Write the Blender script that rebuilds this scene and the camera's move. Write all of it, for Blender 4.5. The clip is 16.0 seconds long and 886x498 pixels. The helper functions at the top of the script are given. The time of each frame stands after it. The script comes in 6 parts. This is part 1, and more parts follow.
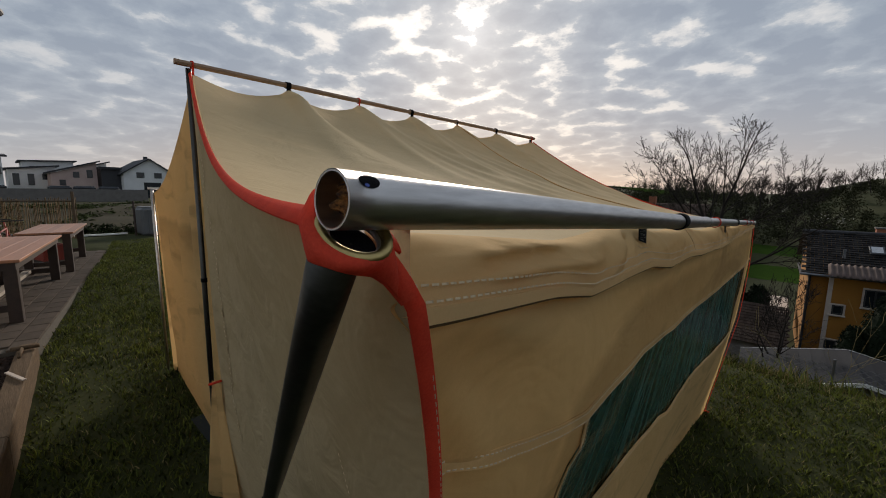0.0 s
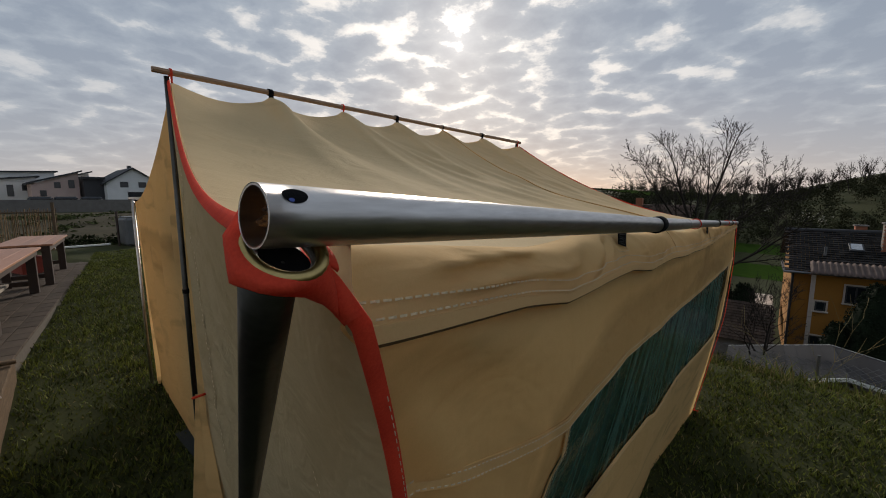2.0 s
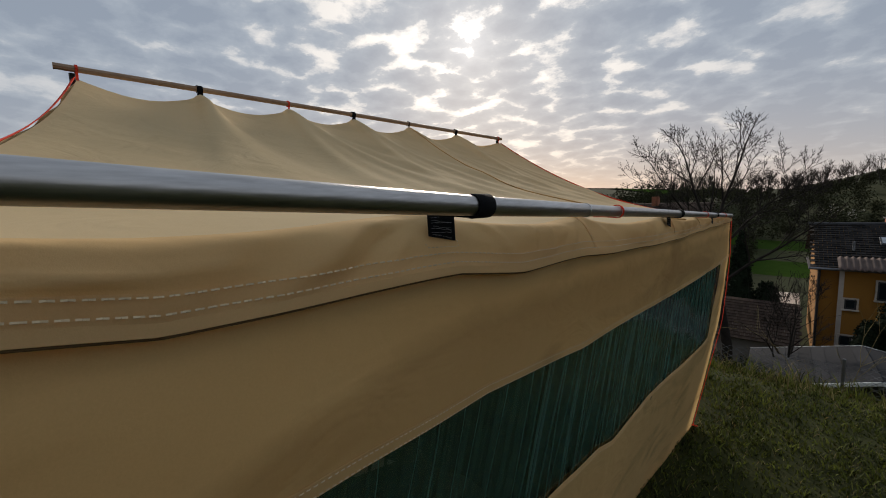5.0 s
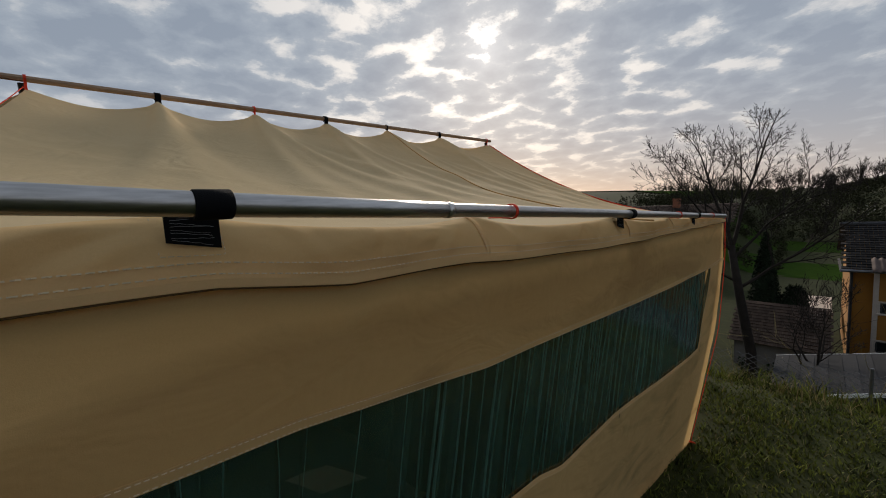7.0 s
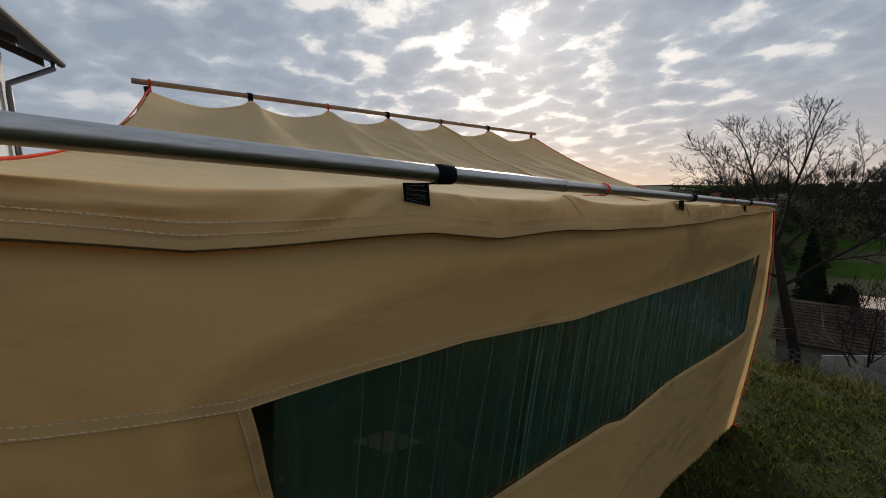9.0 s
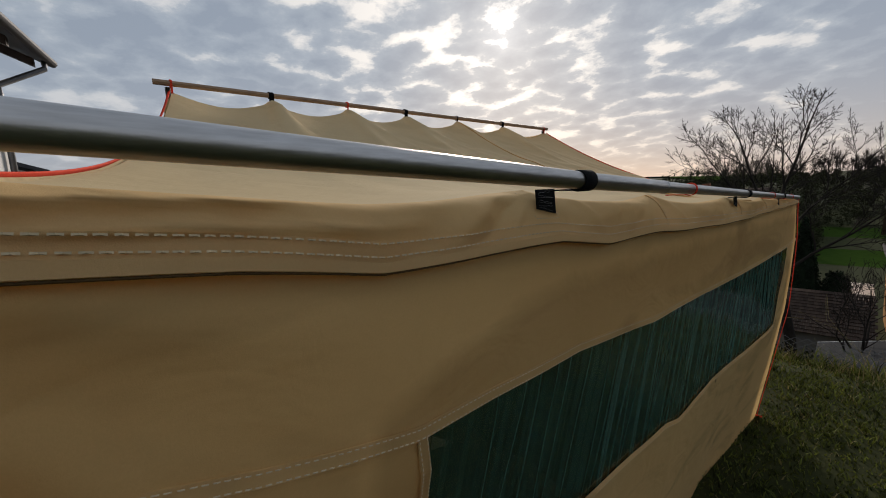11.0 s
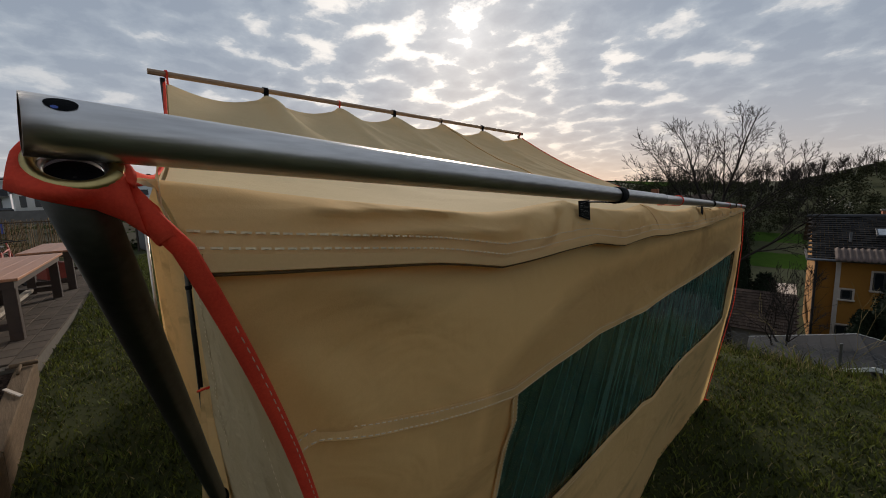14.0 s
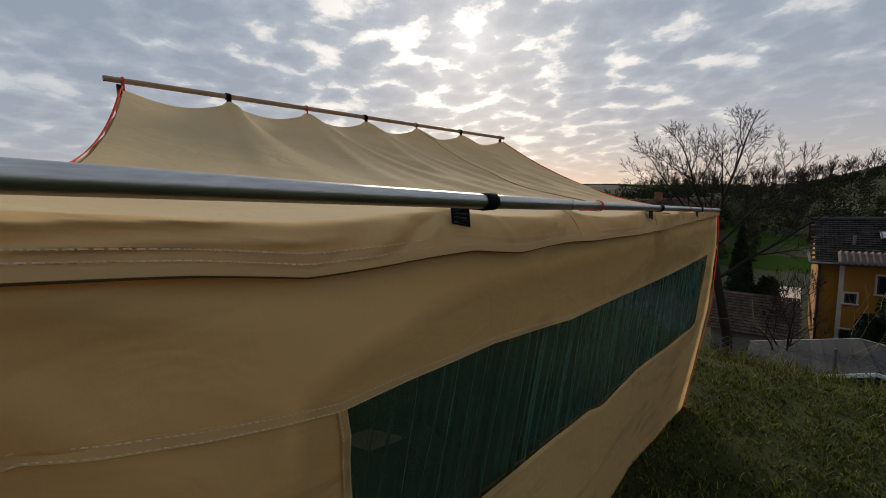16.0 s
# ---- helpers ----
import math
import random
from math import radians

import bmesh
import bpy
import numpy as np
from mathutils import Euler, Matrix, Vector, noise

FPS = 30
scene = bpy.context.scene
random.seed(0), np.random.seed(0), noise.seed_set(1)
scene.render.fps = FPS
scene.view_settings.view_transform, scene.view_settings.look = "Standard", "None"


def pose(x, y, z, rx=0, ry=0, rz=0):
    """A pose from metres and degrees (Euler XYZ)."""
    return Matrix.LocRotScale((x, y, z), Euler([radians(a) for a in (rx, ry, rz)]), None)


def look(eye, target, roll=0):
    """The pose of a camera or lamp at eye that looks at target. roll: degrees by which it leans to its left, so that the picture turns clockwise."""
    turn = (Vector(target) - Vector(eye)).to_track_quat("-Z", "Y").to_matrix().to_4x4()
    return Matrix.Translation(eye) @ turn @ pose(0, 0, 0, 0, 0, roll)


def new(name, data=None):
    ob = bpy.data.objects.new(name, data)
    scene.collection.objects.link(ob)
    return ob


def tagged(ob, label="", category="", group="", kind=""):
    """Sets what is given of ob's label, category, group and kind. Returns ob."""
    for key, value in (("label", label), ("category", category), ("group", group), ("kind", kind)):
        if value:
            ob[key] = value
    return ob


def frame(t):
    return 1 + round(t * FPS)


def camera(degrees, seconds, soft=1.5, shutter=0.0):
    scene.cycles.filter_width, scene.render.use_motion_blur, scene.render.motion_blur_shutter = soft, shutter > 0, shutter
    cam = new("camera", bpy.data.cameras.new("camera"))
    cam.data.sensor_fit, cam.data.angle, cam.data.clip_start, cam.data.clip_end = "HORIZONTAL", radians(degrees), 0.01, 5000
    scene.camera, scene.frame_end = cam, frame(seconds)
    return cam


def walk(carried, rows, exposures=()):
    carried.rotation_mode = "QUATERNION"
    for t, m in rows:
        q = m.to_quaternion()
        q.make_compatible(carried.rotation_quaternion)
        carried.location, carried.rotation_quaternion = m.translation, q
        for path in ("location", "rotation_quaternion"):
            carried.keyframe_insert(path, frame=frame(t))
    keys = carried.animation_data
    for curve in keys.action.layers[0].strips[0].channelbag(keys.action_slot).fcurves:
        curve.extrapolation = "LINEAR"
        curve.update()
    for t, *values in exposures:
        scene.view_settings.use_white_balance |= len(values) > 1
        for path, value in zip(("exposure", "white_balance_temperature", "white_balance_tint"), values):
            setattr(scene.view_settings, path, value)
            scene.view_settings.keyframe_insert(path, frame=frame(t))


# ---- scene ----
cam = camera(97.2, 16.0, soft=1.0)
PATH = [
    (0, (0.158, -0.084, 1.946), (-1.133, 1.418, 1.667), 0.7),
    (0.5, (0.154, -0.084, 1.948), (-1.134, 1.421, 1.672), 0.6),
    (1, (0.156, -0.077, 1.943), (-1.129, 1.431, 1.67), 0.4),
    (1.5, (0.134, -0.082, 1.939), (-1.14, 1.437, 1.673), 0.3),
    (2, (0.169, -0.057, 1.95), (-1.087, 1.478, 1.695), -0.2),
    (2.5, (0.306, 0.076, 1.947), (-0.912, 1.644, 1.713), -1.1),
    (3, (0.344, 0.322, 1.917), (-0.829, 1.929, 1.721), -2.1),
    (3.5, (0.305, 0.676, 1.921), (-0.847, 2.301, 1.746), -3.0),
    (4, (0.311, 0.699, 1.894), (-0.874, 2.299, 1.706), -3.1),
    (4.5, (0.339, 0.509, 1.887), (-0.923, 2.046, 1.679), -2.6),
    (4.7, (0.336, 0.406, 1.897), (-0.959, 1.914, 1.677), -2.2),
    (6.8, (0.428, 0.744, 1.879), (-0.957, 2.17, 1.663), -2.2),
    (7, (0.509, 0.747, 1.872), (-0.882, 2.171, 1.678), -2.9),
    (7.5, (0.735, 0.672, 1.853), (-0.686, 2.063, 1.644), -3.2),
    (8, (0.693, 0.534, 1.842), (-0.76, 1.891, 1.624), -2.9),
    (8.5, (0.603, 0.446, 1.836), (-0.884, 1.767, 1.618), -2.5),
    (10.8, (0.333, 0.371, 1.857), (-1.117, 1.73, 1.631), -3.5),
    (11, (0.32, 0.254, 1.873), (-1.135, 1.605, 1.632), -3.7),
    (11.5, (0.253, 0.119, 1.9), (-1.213, 1.456, 1.644), -3.7),
    (12, (0.196, 0.03, 1.917), (-1.239, 1.397, 1.651), -3.5),
    (12.5, (0.219, -0.022, 1.933), (-1.16, 1.404, 1.679), -2.7),
    (13, (0.27, 0.054, 1.938), (-1.067, 1.52, 1.682), -2.4),
    (13.5, (0.295, 0.149, 1.937), (-1.024, 1.629, 1.672), -2.2),
    (14, (0.266, 0.011, 1.902), (-1.044, 1.499, 1.638), -2.0),
    (14.5, (0.298, 0.001, 1.911), (-1.002, 1.497, 1.642), -1.8),
    (15, (0.386, 0.122, 1.923), (-0.912, 1.622, 1.664), -1.9),
    (15.5, (0.446, 0.152, 1.905), (-0.866, 1.64, 1.652), -2.0),
    (16, (0.468, 0.22, 1.898), (-0.861, 1.694, 1.654), -2.2),
]
walk(cam, [(t, look(e, g, r)) for t, e, g, r in PATH], [(0.0, 0.05, 6850, 12), (2.0, 0.05, 6850, 12), (3.5, -0.05, 6850, 12), (4.5, 0.05, 6850, 12), (7.0, -0.02, 6850, 12), (8.5, 0.08, 6850, 12), (11.0, 0.06, 6850, 12), (12.5, 0.12, 6850, 12), (13.5, 0.02, 6850, 12), (14.5, 0.15, 6850, 12), (16.0, 0.08, 6850, 12)])

# ---- light ----
SUN_AZ, SUN_EL = radians(37.0), radians(21.0)     # left of +y, above the horizon
SUN_DIR = Vector((-math.sin(SUN_AZ) * math.cos(SUN_EL), math.cos(SUN_AZ) * math.cos(SUN_EL), math.sin(SUN_EL)))


def build_world():
    w = bpy.data.worlds.new("overcast_evening")
    scene.world = w
    w.use_nodes = True
    nt = w.node_tree
    N, L = nt.nodes, nt.links
    N.clear()
    out = N.new("ShaderNodeOutputWorld")
    bg = N.new("ShaderNodeBackground")
    L.new(bg.outputs[0], out.inputs[0])
    sky = N.new("ShaderNodeTexSky")
    sky.sky_type = "NISHITA"
    sky.sun_disc = False
    sky.sun_elevation, sky.sun_rotation = SUN_EL, -SUN_AZ
    tc = N.new("ShaderNodeTexCoord")

    def math_(op, a, b=None, clamp=False):
        n = N.new("ShaderNodeMath")
        n.operation, n.use_clamp = op, clamp
        for i, v in enumerate((a, b)):
            if v is None:
                continue
            if isinstance(v, (int, float)):
                n.inputs[i].default_value = v
            else:
                L.new(v, n.inputs[i])
        return n.outputs[0]

    def mix(f, a, b):
        n = N.new("ShaderNodeMix")
        n.data_type = "RGBA"
        for s, v in ((0, f), (6, a), (7, b)):
            if isinstance(v, (int, float, tuple)):
                n.inputs[s].default_value = v
            else:
                L.new(v, n.inputs[s])
        return n.outputs[2]

    def ramp(f, stops):
        n = N.new("ShaderNodeValToRGB")
        while len(n.color_ramp.elements) < len(stops):
            n.color_ramp.elements.new(0.5)
        for e, (p, c) in zip(n.color_ramp.elements, stops):
            e.position, e.color = p, (*c, 1)
        L.new(f, n.inputs[0])
        return n.outputs[0]

    sep = N.new("ShaderNodeSeparateXYZ")
    L.new(tc.outputs["Generated"], sep.inputs[0])
    up = math_("MAXIMUM", sep.outputs[2], 0.0)
    # the cloud deck is a flat layer overhead, broken into ragged cells with bright gaps
    inv = math_("DIVIDE", 1.0, math_("ADD", up, 0.19))
    comb = N.new("ShaderNodeCombineXYZ")
    L.new(math_("MULTIPLY", sep.outputs[0], inv), comb.inputs[0])
    L.new(math_("MULTIPLY", sep.outputs[1], inv), comb.inputs[1])

    def cloud(scale, detail, rough, seed, color=False, at=None):
        n = N.new("ShaderNodeTexNoise")
        n.noise_dimensions = "4D"
        n.inputs["W"].default_value = seed
        n.inputs["Scale"].default_value = scale
        n.inputs["Detail"].default_value = detail
        n.inputs["Roughness"].default_value = rough
        L.new(at or comb.outputs[0], n.inputs["Vector"])
        return n.outputs[1 if color else 0]

    warp = N.new("ShaderNodeVectorMath")
    warp.operation = "MULTIPLY_ADD"
    L.new(cloud(4.0, 6, 0.62, 1.3, True), warp.inputs[0])
    warp.inputs[1].default_value = (0.22, 0.22, 0.0)
    L.new(comb.outputs[0], warp.inputs[2])
    cell = N.new("ShaderNodeTexVoronoi")
    cell.feature = "SMOOTH_F1"
    cell.inputs["Scale"].default_value = 7.0
    cell.inputs["Smoothness"].default_value = 0.35
    L.new(warp.outputs[0], cell.inputs["Vector"])
    puff = math_("SUBTRACT", 1.0, cell.outputs["Distance"])
    big, mid, small = cloud(1.1, 3, 0.5, 3.1), cloud(4.6, 9, 0.60, 5.2, at=warp.outputs[0]), cloud(13.0, 8, 0.66, 7.7)
    dot = N.new("ShaderNodeVectorMath")
    dot.operation = "DOT_PRODUCT"
    L.new(tc.outputs["Generated"], dot.inputs[0])
    dot.inputs[1].default_value = SUN_DIR
    near = math_("MAXIMUM", dot.outputs[1 if len(dot.outputs) > 1 else 0], 0.0)
    wide = math_("POWER", near, 5.0)
    halo = math_("POWER", near, 60.0)
    core = math_("POWER", near, 900.0)
    closed = math_("MULTIPLY", math_("SUBTRACT", 1.0, math_("POWER", near, 9.0)), 0.066)
    soft_part = math_("ADD", math_("MULTIPLY", puff, 0.30), math_("MULTIPLY", big, 0.26))
    ragged = math_("ADD", math_("MULTIPLY", mid, 0.46), math_("MULTIPLY", small, 0.20))
    deep = math_("SUBTRACT", math_("ADD", math_("ADD", soft_part, ragged), closed), 0.605)
    dens = math_("ADD", math_("MULTIPLY", deep, 1.75), 0.56)
    thin = ramp(dens, ((0.375, (1, 1, 1)), (0.525, (0, 0, 0))))     # gaps in the deck
    body = ramp(dens, ((0.46, (0.455, 0.51, 0.57)), (0.58, (0.34, 0.405, 0.485)), (0.76, (0.265, 0.325, 0.41))))
    gap = mix(wide, (0.52, 0.565, 0.615, 1), (0.97, 0.95, 0.91, 1))
    deck = mix(thin, body, gap)
    shine = math_("ADD", math_("MULTIPLY", halo, 0.26), math_("MULTIPLY", core, 0.7))
    lift = math_("MULTIPLY", shine, math_("ADD", math_("MULTIPLY", thin, 1.0), 0.25))
    lit = N.new("ShaderNodeVectorMath")
    lit.operation = "ADD"
    L.new(deck, lit.inputs[0])
    L.new(lift, lit.inputs[1])
    # haze towards the horizon: grey, warm under the sun
    hz = math_("POWER", math_("SUBTRACT", 1.0, up, True), 9.0)
    warm = mix(math_("POWER", near, 3.0), (0.44, 0.46, 0.51, 1), (0.86, 0.58, 0.42, 1))
    final = mix(math_("MULTIPLY", hz, 0.85), lit.outputs[0], warm)
    clear = N.new("ShaderNodeVectorMath")
    clear.operation = "SCALE"
    L.new(sky.outputs[0], clear.inputs[0])
    clear.inputs["Scale"].default_value = 0.10
    L.new(mix(0.90, clear.outputs[0], final), bg.inputs[0])
    bg.inputs[1].default_value = 1.0


build_world()
sun_data = bpy.data.lights.new("sun", "SUN")
sun_data.energy, sun_data.angle, sun_data.color = 2.6, radians(14), (1.0, 0.93, 0.84)
sun = new("sun", sun_data)
sun.matrix_world = look(SUN_DIR * 50, (0, 0, 0))
scene.view_settings.exposure = 0.0


# ---- materials ----
def material(name, base, dark=None, rough=0.8, metal=0.0, scale=8.0, fine=60.0, bump=0.1, spread=0.5, translucent=0.0, stretch=(1, 1, 1), per_piece=0.0, spec=0.5, island=False):
    m = bpy.data.materials.new(name)
    m.use_nodes = True
    nt = m.node_tree
    N, L = nt.nodes, nt.links
    b = N["Principled BSDF"]
    dark = dark or tuple(c * 0.6 for c in base)
    tc = N.new("ShaderNodeTexCoord")
    mp = N.new("ShaderNodeMapping")
    mp.inputs["Scale"].default_value = stretch
    L.new(tc.outputs["Object"], mp.inputs[0])
    n1, n2 = N.new("ShaderNodeTexNoise"), N.new("ShaderNodeTexNoise")
    for n, s, d in ((n1, scale, 4), (n2, fine, 6)):
        n.inputs["Scale"].default_value, n.inputs["Detail"].default_value = s, d
        L.new(mp.outputs[0], n.inputs["Vector"])
    mx = N.new("ShaderNodeMix")
    mx.data_type = "FLOAT"
    mx.inputs[0].default_value = 0.45
    L.new(n1.outputs[0], mx.inputs[2])
    L.new(n2.outputs[0], mx.inputs[3])
    rp = N.new("ShaderNodeValToRGB")
    rp.color_ramp.elements[0].position, rp.color_ramp.elements[1].position = 0.5 - spread * 0.4, 0.5 + spread * 0.4
    rp.color_ramp.elements[0].color, rp.color_ramp.elements[1].color = (*dark, 1), (*base, 1)
    L.new(mx.outputs[0], rp.inputs[0])
    col = rp.outputs[0]
    if per_piece:
        src = N.new("ShaderNodeNewGeometry").outputs["Random Per Island"] if island else N.new("ShaderNodeObjectInfo").outputs["Random"]
        mr = N.new("ShaderNodeMapRange")
        mr.inputs["To Min"].default_value, mr.inputs["To Max"].default_value = 1 - per_piece, 1 + per_piece
        L.new(src, mr.inputs[0])
        hs = N.new("ShaderNodeHueSaturation")
        L.new(mr.outputs[0], hs.inputs["Value"])
        L.new(col, hs.inputs["Color"])
        col = hs.outputs[0]
    L.new(col, b.inputs["Base Color"])
    b.inputs["Roughness"].default_value, b.inputs["Metallic"].default_value = rough, metal
    b.inputs["Specular IOR Level"].default_value = spec
    if bump:
        bp = N.new("ShaderNodeBump")
        bp.inputs["Strength"].default_value, bp.inputs["Distance"].default_value = bump, 0.01
        L.new(mx.outputs[0], bp.inputs["Height"])
        L.new(bp.outputs[0], b.inputs["Normal"])
    if translucent:
        tr = N.new("ShaderNodeBsdfTranslucent")
        L.new(col, tr.inputs[0])
        ms = N.new("ShaderNodeMixShader")
        ms.inputs[0].default_value = translucent
        L.new(b.outputs[0], ms.inputs[1])
        L.new(tr.outputs[0], ms.inputs[2])
        L.new(ms.outputs[0], N["Material Output"].inputs[0])
    return m


def canvas(name, base, dark, stain, translucent, wrinkle, stain_amount, tide=False):
    """Woven cotton: fine weave, soft wrinkles, faint water stains."""
    m = material(name, base, dark, rough=0.92, scale=2.2, fine=420, bump=0.0, spread=0.7, translucent=translucent, spec=0.12)
    N, L = m.node_tree.nodes, m.node_tree.links
    b = N["Principled BSDF"]
    tc = N.new("ShaderNodeTexCoord")

    def tex(scale, detail, dist, stretch=(1, 1, 1)):
        mp, n = N.new("ShaderNodeMapping"), N.new("ShaderNodeTexNoise")
        mp.inputs["Scale"].default_value = stretch
        L.new(tc.outputs["Object"], mp.inputs[0])
        L.new(mp.outputs[0], n.inputs["Vector"])
        n.inputs["Scale"].default_value, n.inputs["Detail"].default_value, n.inputs["Distortion"].default_value = scale, detail, dist
        return n.outputs[0]
    normal = None
    for src, strength, distance in ((tex(5.0, 3, 1.6, (1, 0.7, 1.2)), wrinkle, 0.035), (tex(19.0, 3, 0.8), wrinkle * 0.6, 0.007), (tex(900.0, 1, 0), 0.25, 0.0008)):
        bp = N.new("ShaderNodeBump")
        bp.inputs["Strength"].default_value, bp.inputs["Distance"].default_value = strength, distance
        L.new(src, bp.inputs["Height"])
        if normal:
            L.new(normal, bp.inputs["Normal"])
        normal = bp.outputs[0]
    L.new(normal, b.inputs["Normal"])
    old = b.inputs["Base Color"].links[0].from_socket
    rp, mx = N.new("ShaderNodeValToRGB"), N.new("ShaderNodeMix")
    mx.data_type = "RGBA"
    rp.color_ramp.elements[0].position, rp.color_ramp.elements[1].position = 0.52, 0.66
    rp.color_ramp.elements[1].color = (stain_amount,) * 3 + (1,)
    L.new(tex(1.5, 5, 0.9, (1, 0.8, 2.6)), rp.inputs[0])
    L.new(rp.outputs[0], mx.inputs[0])
    L.new(old, mx.inputs[6])
    mx.inputs[7].default_value = (*stain, 1)
    colour = mx.outputs[2]
    if tide:
        # an old water stain below the seam, with a crisp tide line
        def calc(op, a, c, clamp=False):
            n = N.new("ShaderNodeMath")
            n.operation, n.use_clamp = op, clamp
            for k, v in enumerate((a, c)):
                if isinstance(v, (int, float)):
                    n.inputs[k].default_value = v
                else:
                    L.new(v, n.inputs[k])
            return n.outputs[0]
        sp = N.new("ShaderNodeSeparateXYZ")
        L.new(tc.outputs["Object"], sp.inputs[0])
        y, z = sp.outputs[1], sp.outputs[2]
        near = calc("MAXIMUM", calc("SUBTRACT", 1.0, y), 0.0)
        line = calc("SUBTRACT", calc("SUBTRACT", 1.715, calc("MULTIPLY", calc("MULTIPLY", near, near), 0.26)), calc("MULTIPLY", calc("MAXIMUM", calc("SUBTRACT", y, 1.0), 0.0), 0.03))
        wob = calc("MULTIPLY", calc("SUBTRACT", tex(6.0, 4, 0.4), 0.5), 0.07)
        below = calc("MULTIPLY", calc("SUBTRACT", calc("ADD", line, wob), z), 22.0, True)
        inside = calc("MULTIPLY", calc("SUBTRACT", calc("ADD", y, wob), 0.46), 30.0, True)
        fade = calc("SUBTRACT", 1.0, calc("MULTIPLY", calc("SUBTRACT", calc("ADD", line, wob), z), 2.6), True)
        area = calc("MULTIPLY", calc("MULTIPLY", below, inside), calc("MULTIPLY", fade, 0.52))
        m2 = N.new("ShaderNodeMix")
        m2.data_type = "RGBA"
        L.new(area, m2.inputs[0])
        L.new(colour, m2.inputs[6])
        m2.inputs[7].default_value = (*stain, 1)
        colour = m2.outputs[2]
    L.new(colour, b.inputs["Base Color"])
    for n in N:
        if n.type == "BSDF_TRANSLUCENT":
            L.new(colour, n.inputs[0])
            L.new(normal, n.inputs["Normal"])
    return m


# brown for the seam's painted shadow line and the light-blocking strip behind it
SEAM_SHADE = material("brown_seam_shade", (0.15, 0.095, 0.045), rough=0.95, scale=20, fine=300, bump=0.1, spec=0.1)
CANVAS_FLAP = canvas("cotton_canvas_flap", (0.85, 0.585, 0.285), (0.76, 0.505, 0.235), (0.52, 0.35, 0.165), 0.36, 0.30, 0.3)
CANVAS = canvas("cotton_canvas", (0.82, 0.635, 0.375), (0.74, 0.56, 0.315), (0.56, 0.42, 0.225), 0.36, 0.20, 0.28)
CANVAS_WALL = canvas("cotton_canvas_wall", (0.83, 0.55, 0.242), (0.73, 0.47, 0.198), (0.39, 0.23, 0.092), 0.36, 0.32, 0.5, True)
RED = material("red_webbing", (0.92, 0.105, 0.05), (0.74, 0.065, 0.035), rough=0.8, scale=30, fine=500, bump=0.2, translucent=0.32, spec=0.2)
BLACK = material("black_webbing", (0.007, 0.007, 0.008), rough=0.9, scale=60, fine=600, bump=0.2, spec=0.12)
STITCH = material("pale_thread", (0.93, 0.74, 0.48), rough=0.8, bump=0, spec=0.1)
STEEL = material("worn_steel_tube", (0.74, 0.71, 0.69), (0.34, 0.32, 0.305), rough=0.36, metal=1.0, scale=16, fine=240, bump=0.05, stretch=(1, 0.12, 1), spread=0.6)
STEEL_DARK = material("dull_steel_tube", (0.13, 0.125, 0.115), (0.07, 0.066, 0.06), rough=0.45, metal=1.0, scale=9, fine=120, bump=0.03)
RUST = material("rusty_inside", (0.66, 0.27, 0.07), (0.05, 0.02, 0.012), rough=0.9, scale=130, fine=400, bump=0.6, spread=0.22)
BRASS = material("tarnished_brass", (0.55, 0.42, 0.18), (0.33, 0.24, 0.09), rough=0.35, metal=1.0, scale=40, fine=200, bump=0.05)
WOOD_POLE = material("weathered_wood_pole", (0.42, 0.27, 0.16), (0.22, 0.13, 0.08), rough=0.6, scale=18, fine=90, bump=0.15, stretch=(3, 0.3, 3))


# ---- helpers for building ----
def lerp(a, b, t):
    return a + (b - a) * t


def interp(x, knots):
    return float(np.interp(x, [k[0] for k in knots], [k[1] for k in knots]))


def smooth(a, b, x):
    t = min(1.0, max(0.0, (x - a) / (b - a)))
    return t * t * (3 - 2 * t)


def mesh_object(name, verts, faces, mat, parent=None, label="", smooth_shade=False):
    me = bpy.data.meshes.new(name)
    me.from_pydata([tuple(v) for v in verts], [], faces)
    me.materials.append(mat)
    if smooth_shade:
        me.polygons.foreach_set("use_smooth", [True] * len(me.polygons))
    me.update()
    ob = new(name, me)
    if parent:
        ob.parent = parent
    return tagged(ob, label)


def part(name, bm, mat, parent=None, label="", smooth_shade=False):
    me = bpy.data.meshes.new(name)
    bmesh.ops.recalc_face_normals(bm, faces=bm.faces)
    bm.to_mesh(me)
    bm.free()
    me.materials.append(mat)
    if smooth_shade:
        me.polygons.foreach_set("use_smooth", [True] * len(me.polygons))
    ob = new(name, me)
    if parent:
        ob.parent = parent
    return tagged(ob, label)


def thing(name, label, category, group="", kind="", at=(0, 0, 0), turn=0.0):
    ob = new(name)
    ob.empty_display_size = 0.1
    ob.matrix_world = pose(*at, 0, 0, turn)
    return tagged(ob, label, category, group, kind)


def box(bm, lo, hi, bevel=0.0, m=None):
    r = bmesh.ops.create_cube(bm, size=1.0)["verts"]
    for v in r:
        v.co = Vector([lerp(lo[i], hi[i], v.co[i] + 0.5) for i in range(3)])
    if bevel:
        es = list({e for v in r for e in v.link_edges})
        out = bmesh.ops.bevel(bm, geom=es, offset=bevel, segments=1, affect="EDGES")
        r = list({v for f in out["faces"] for v in f.verts} | {v for v in r if v.is_valid})
        seen, stack = set(r), list(r)
        while stack:
            for e in stack.pop().link_edges:
                for v in e.verts:
                    if v not in seen:
                        seen.add(v)
                        stack.append(v)
        r = list(seen)
    if m is not None:
        bmesh.ops.transform(bm, matrix=m, verts=r)
    return r


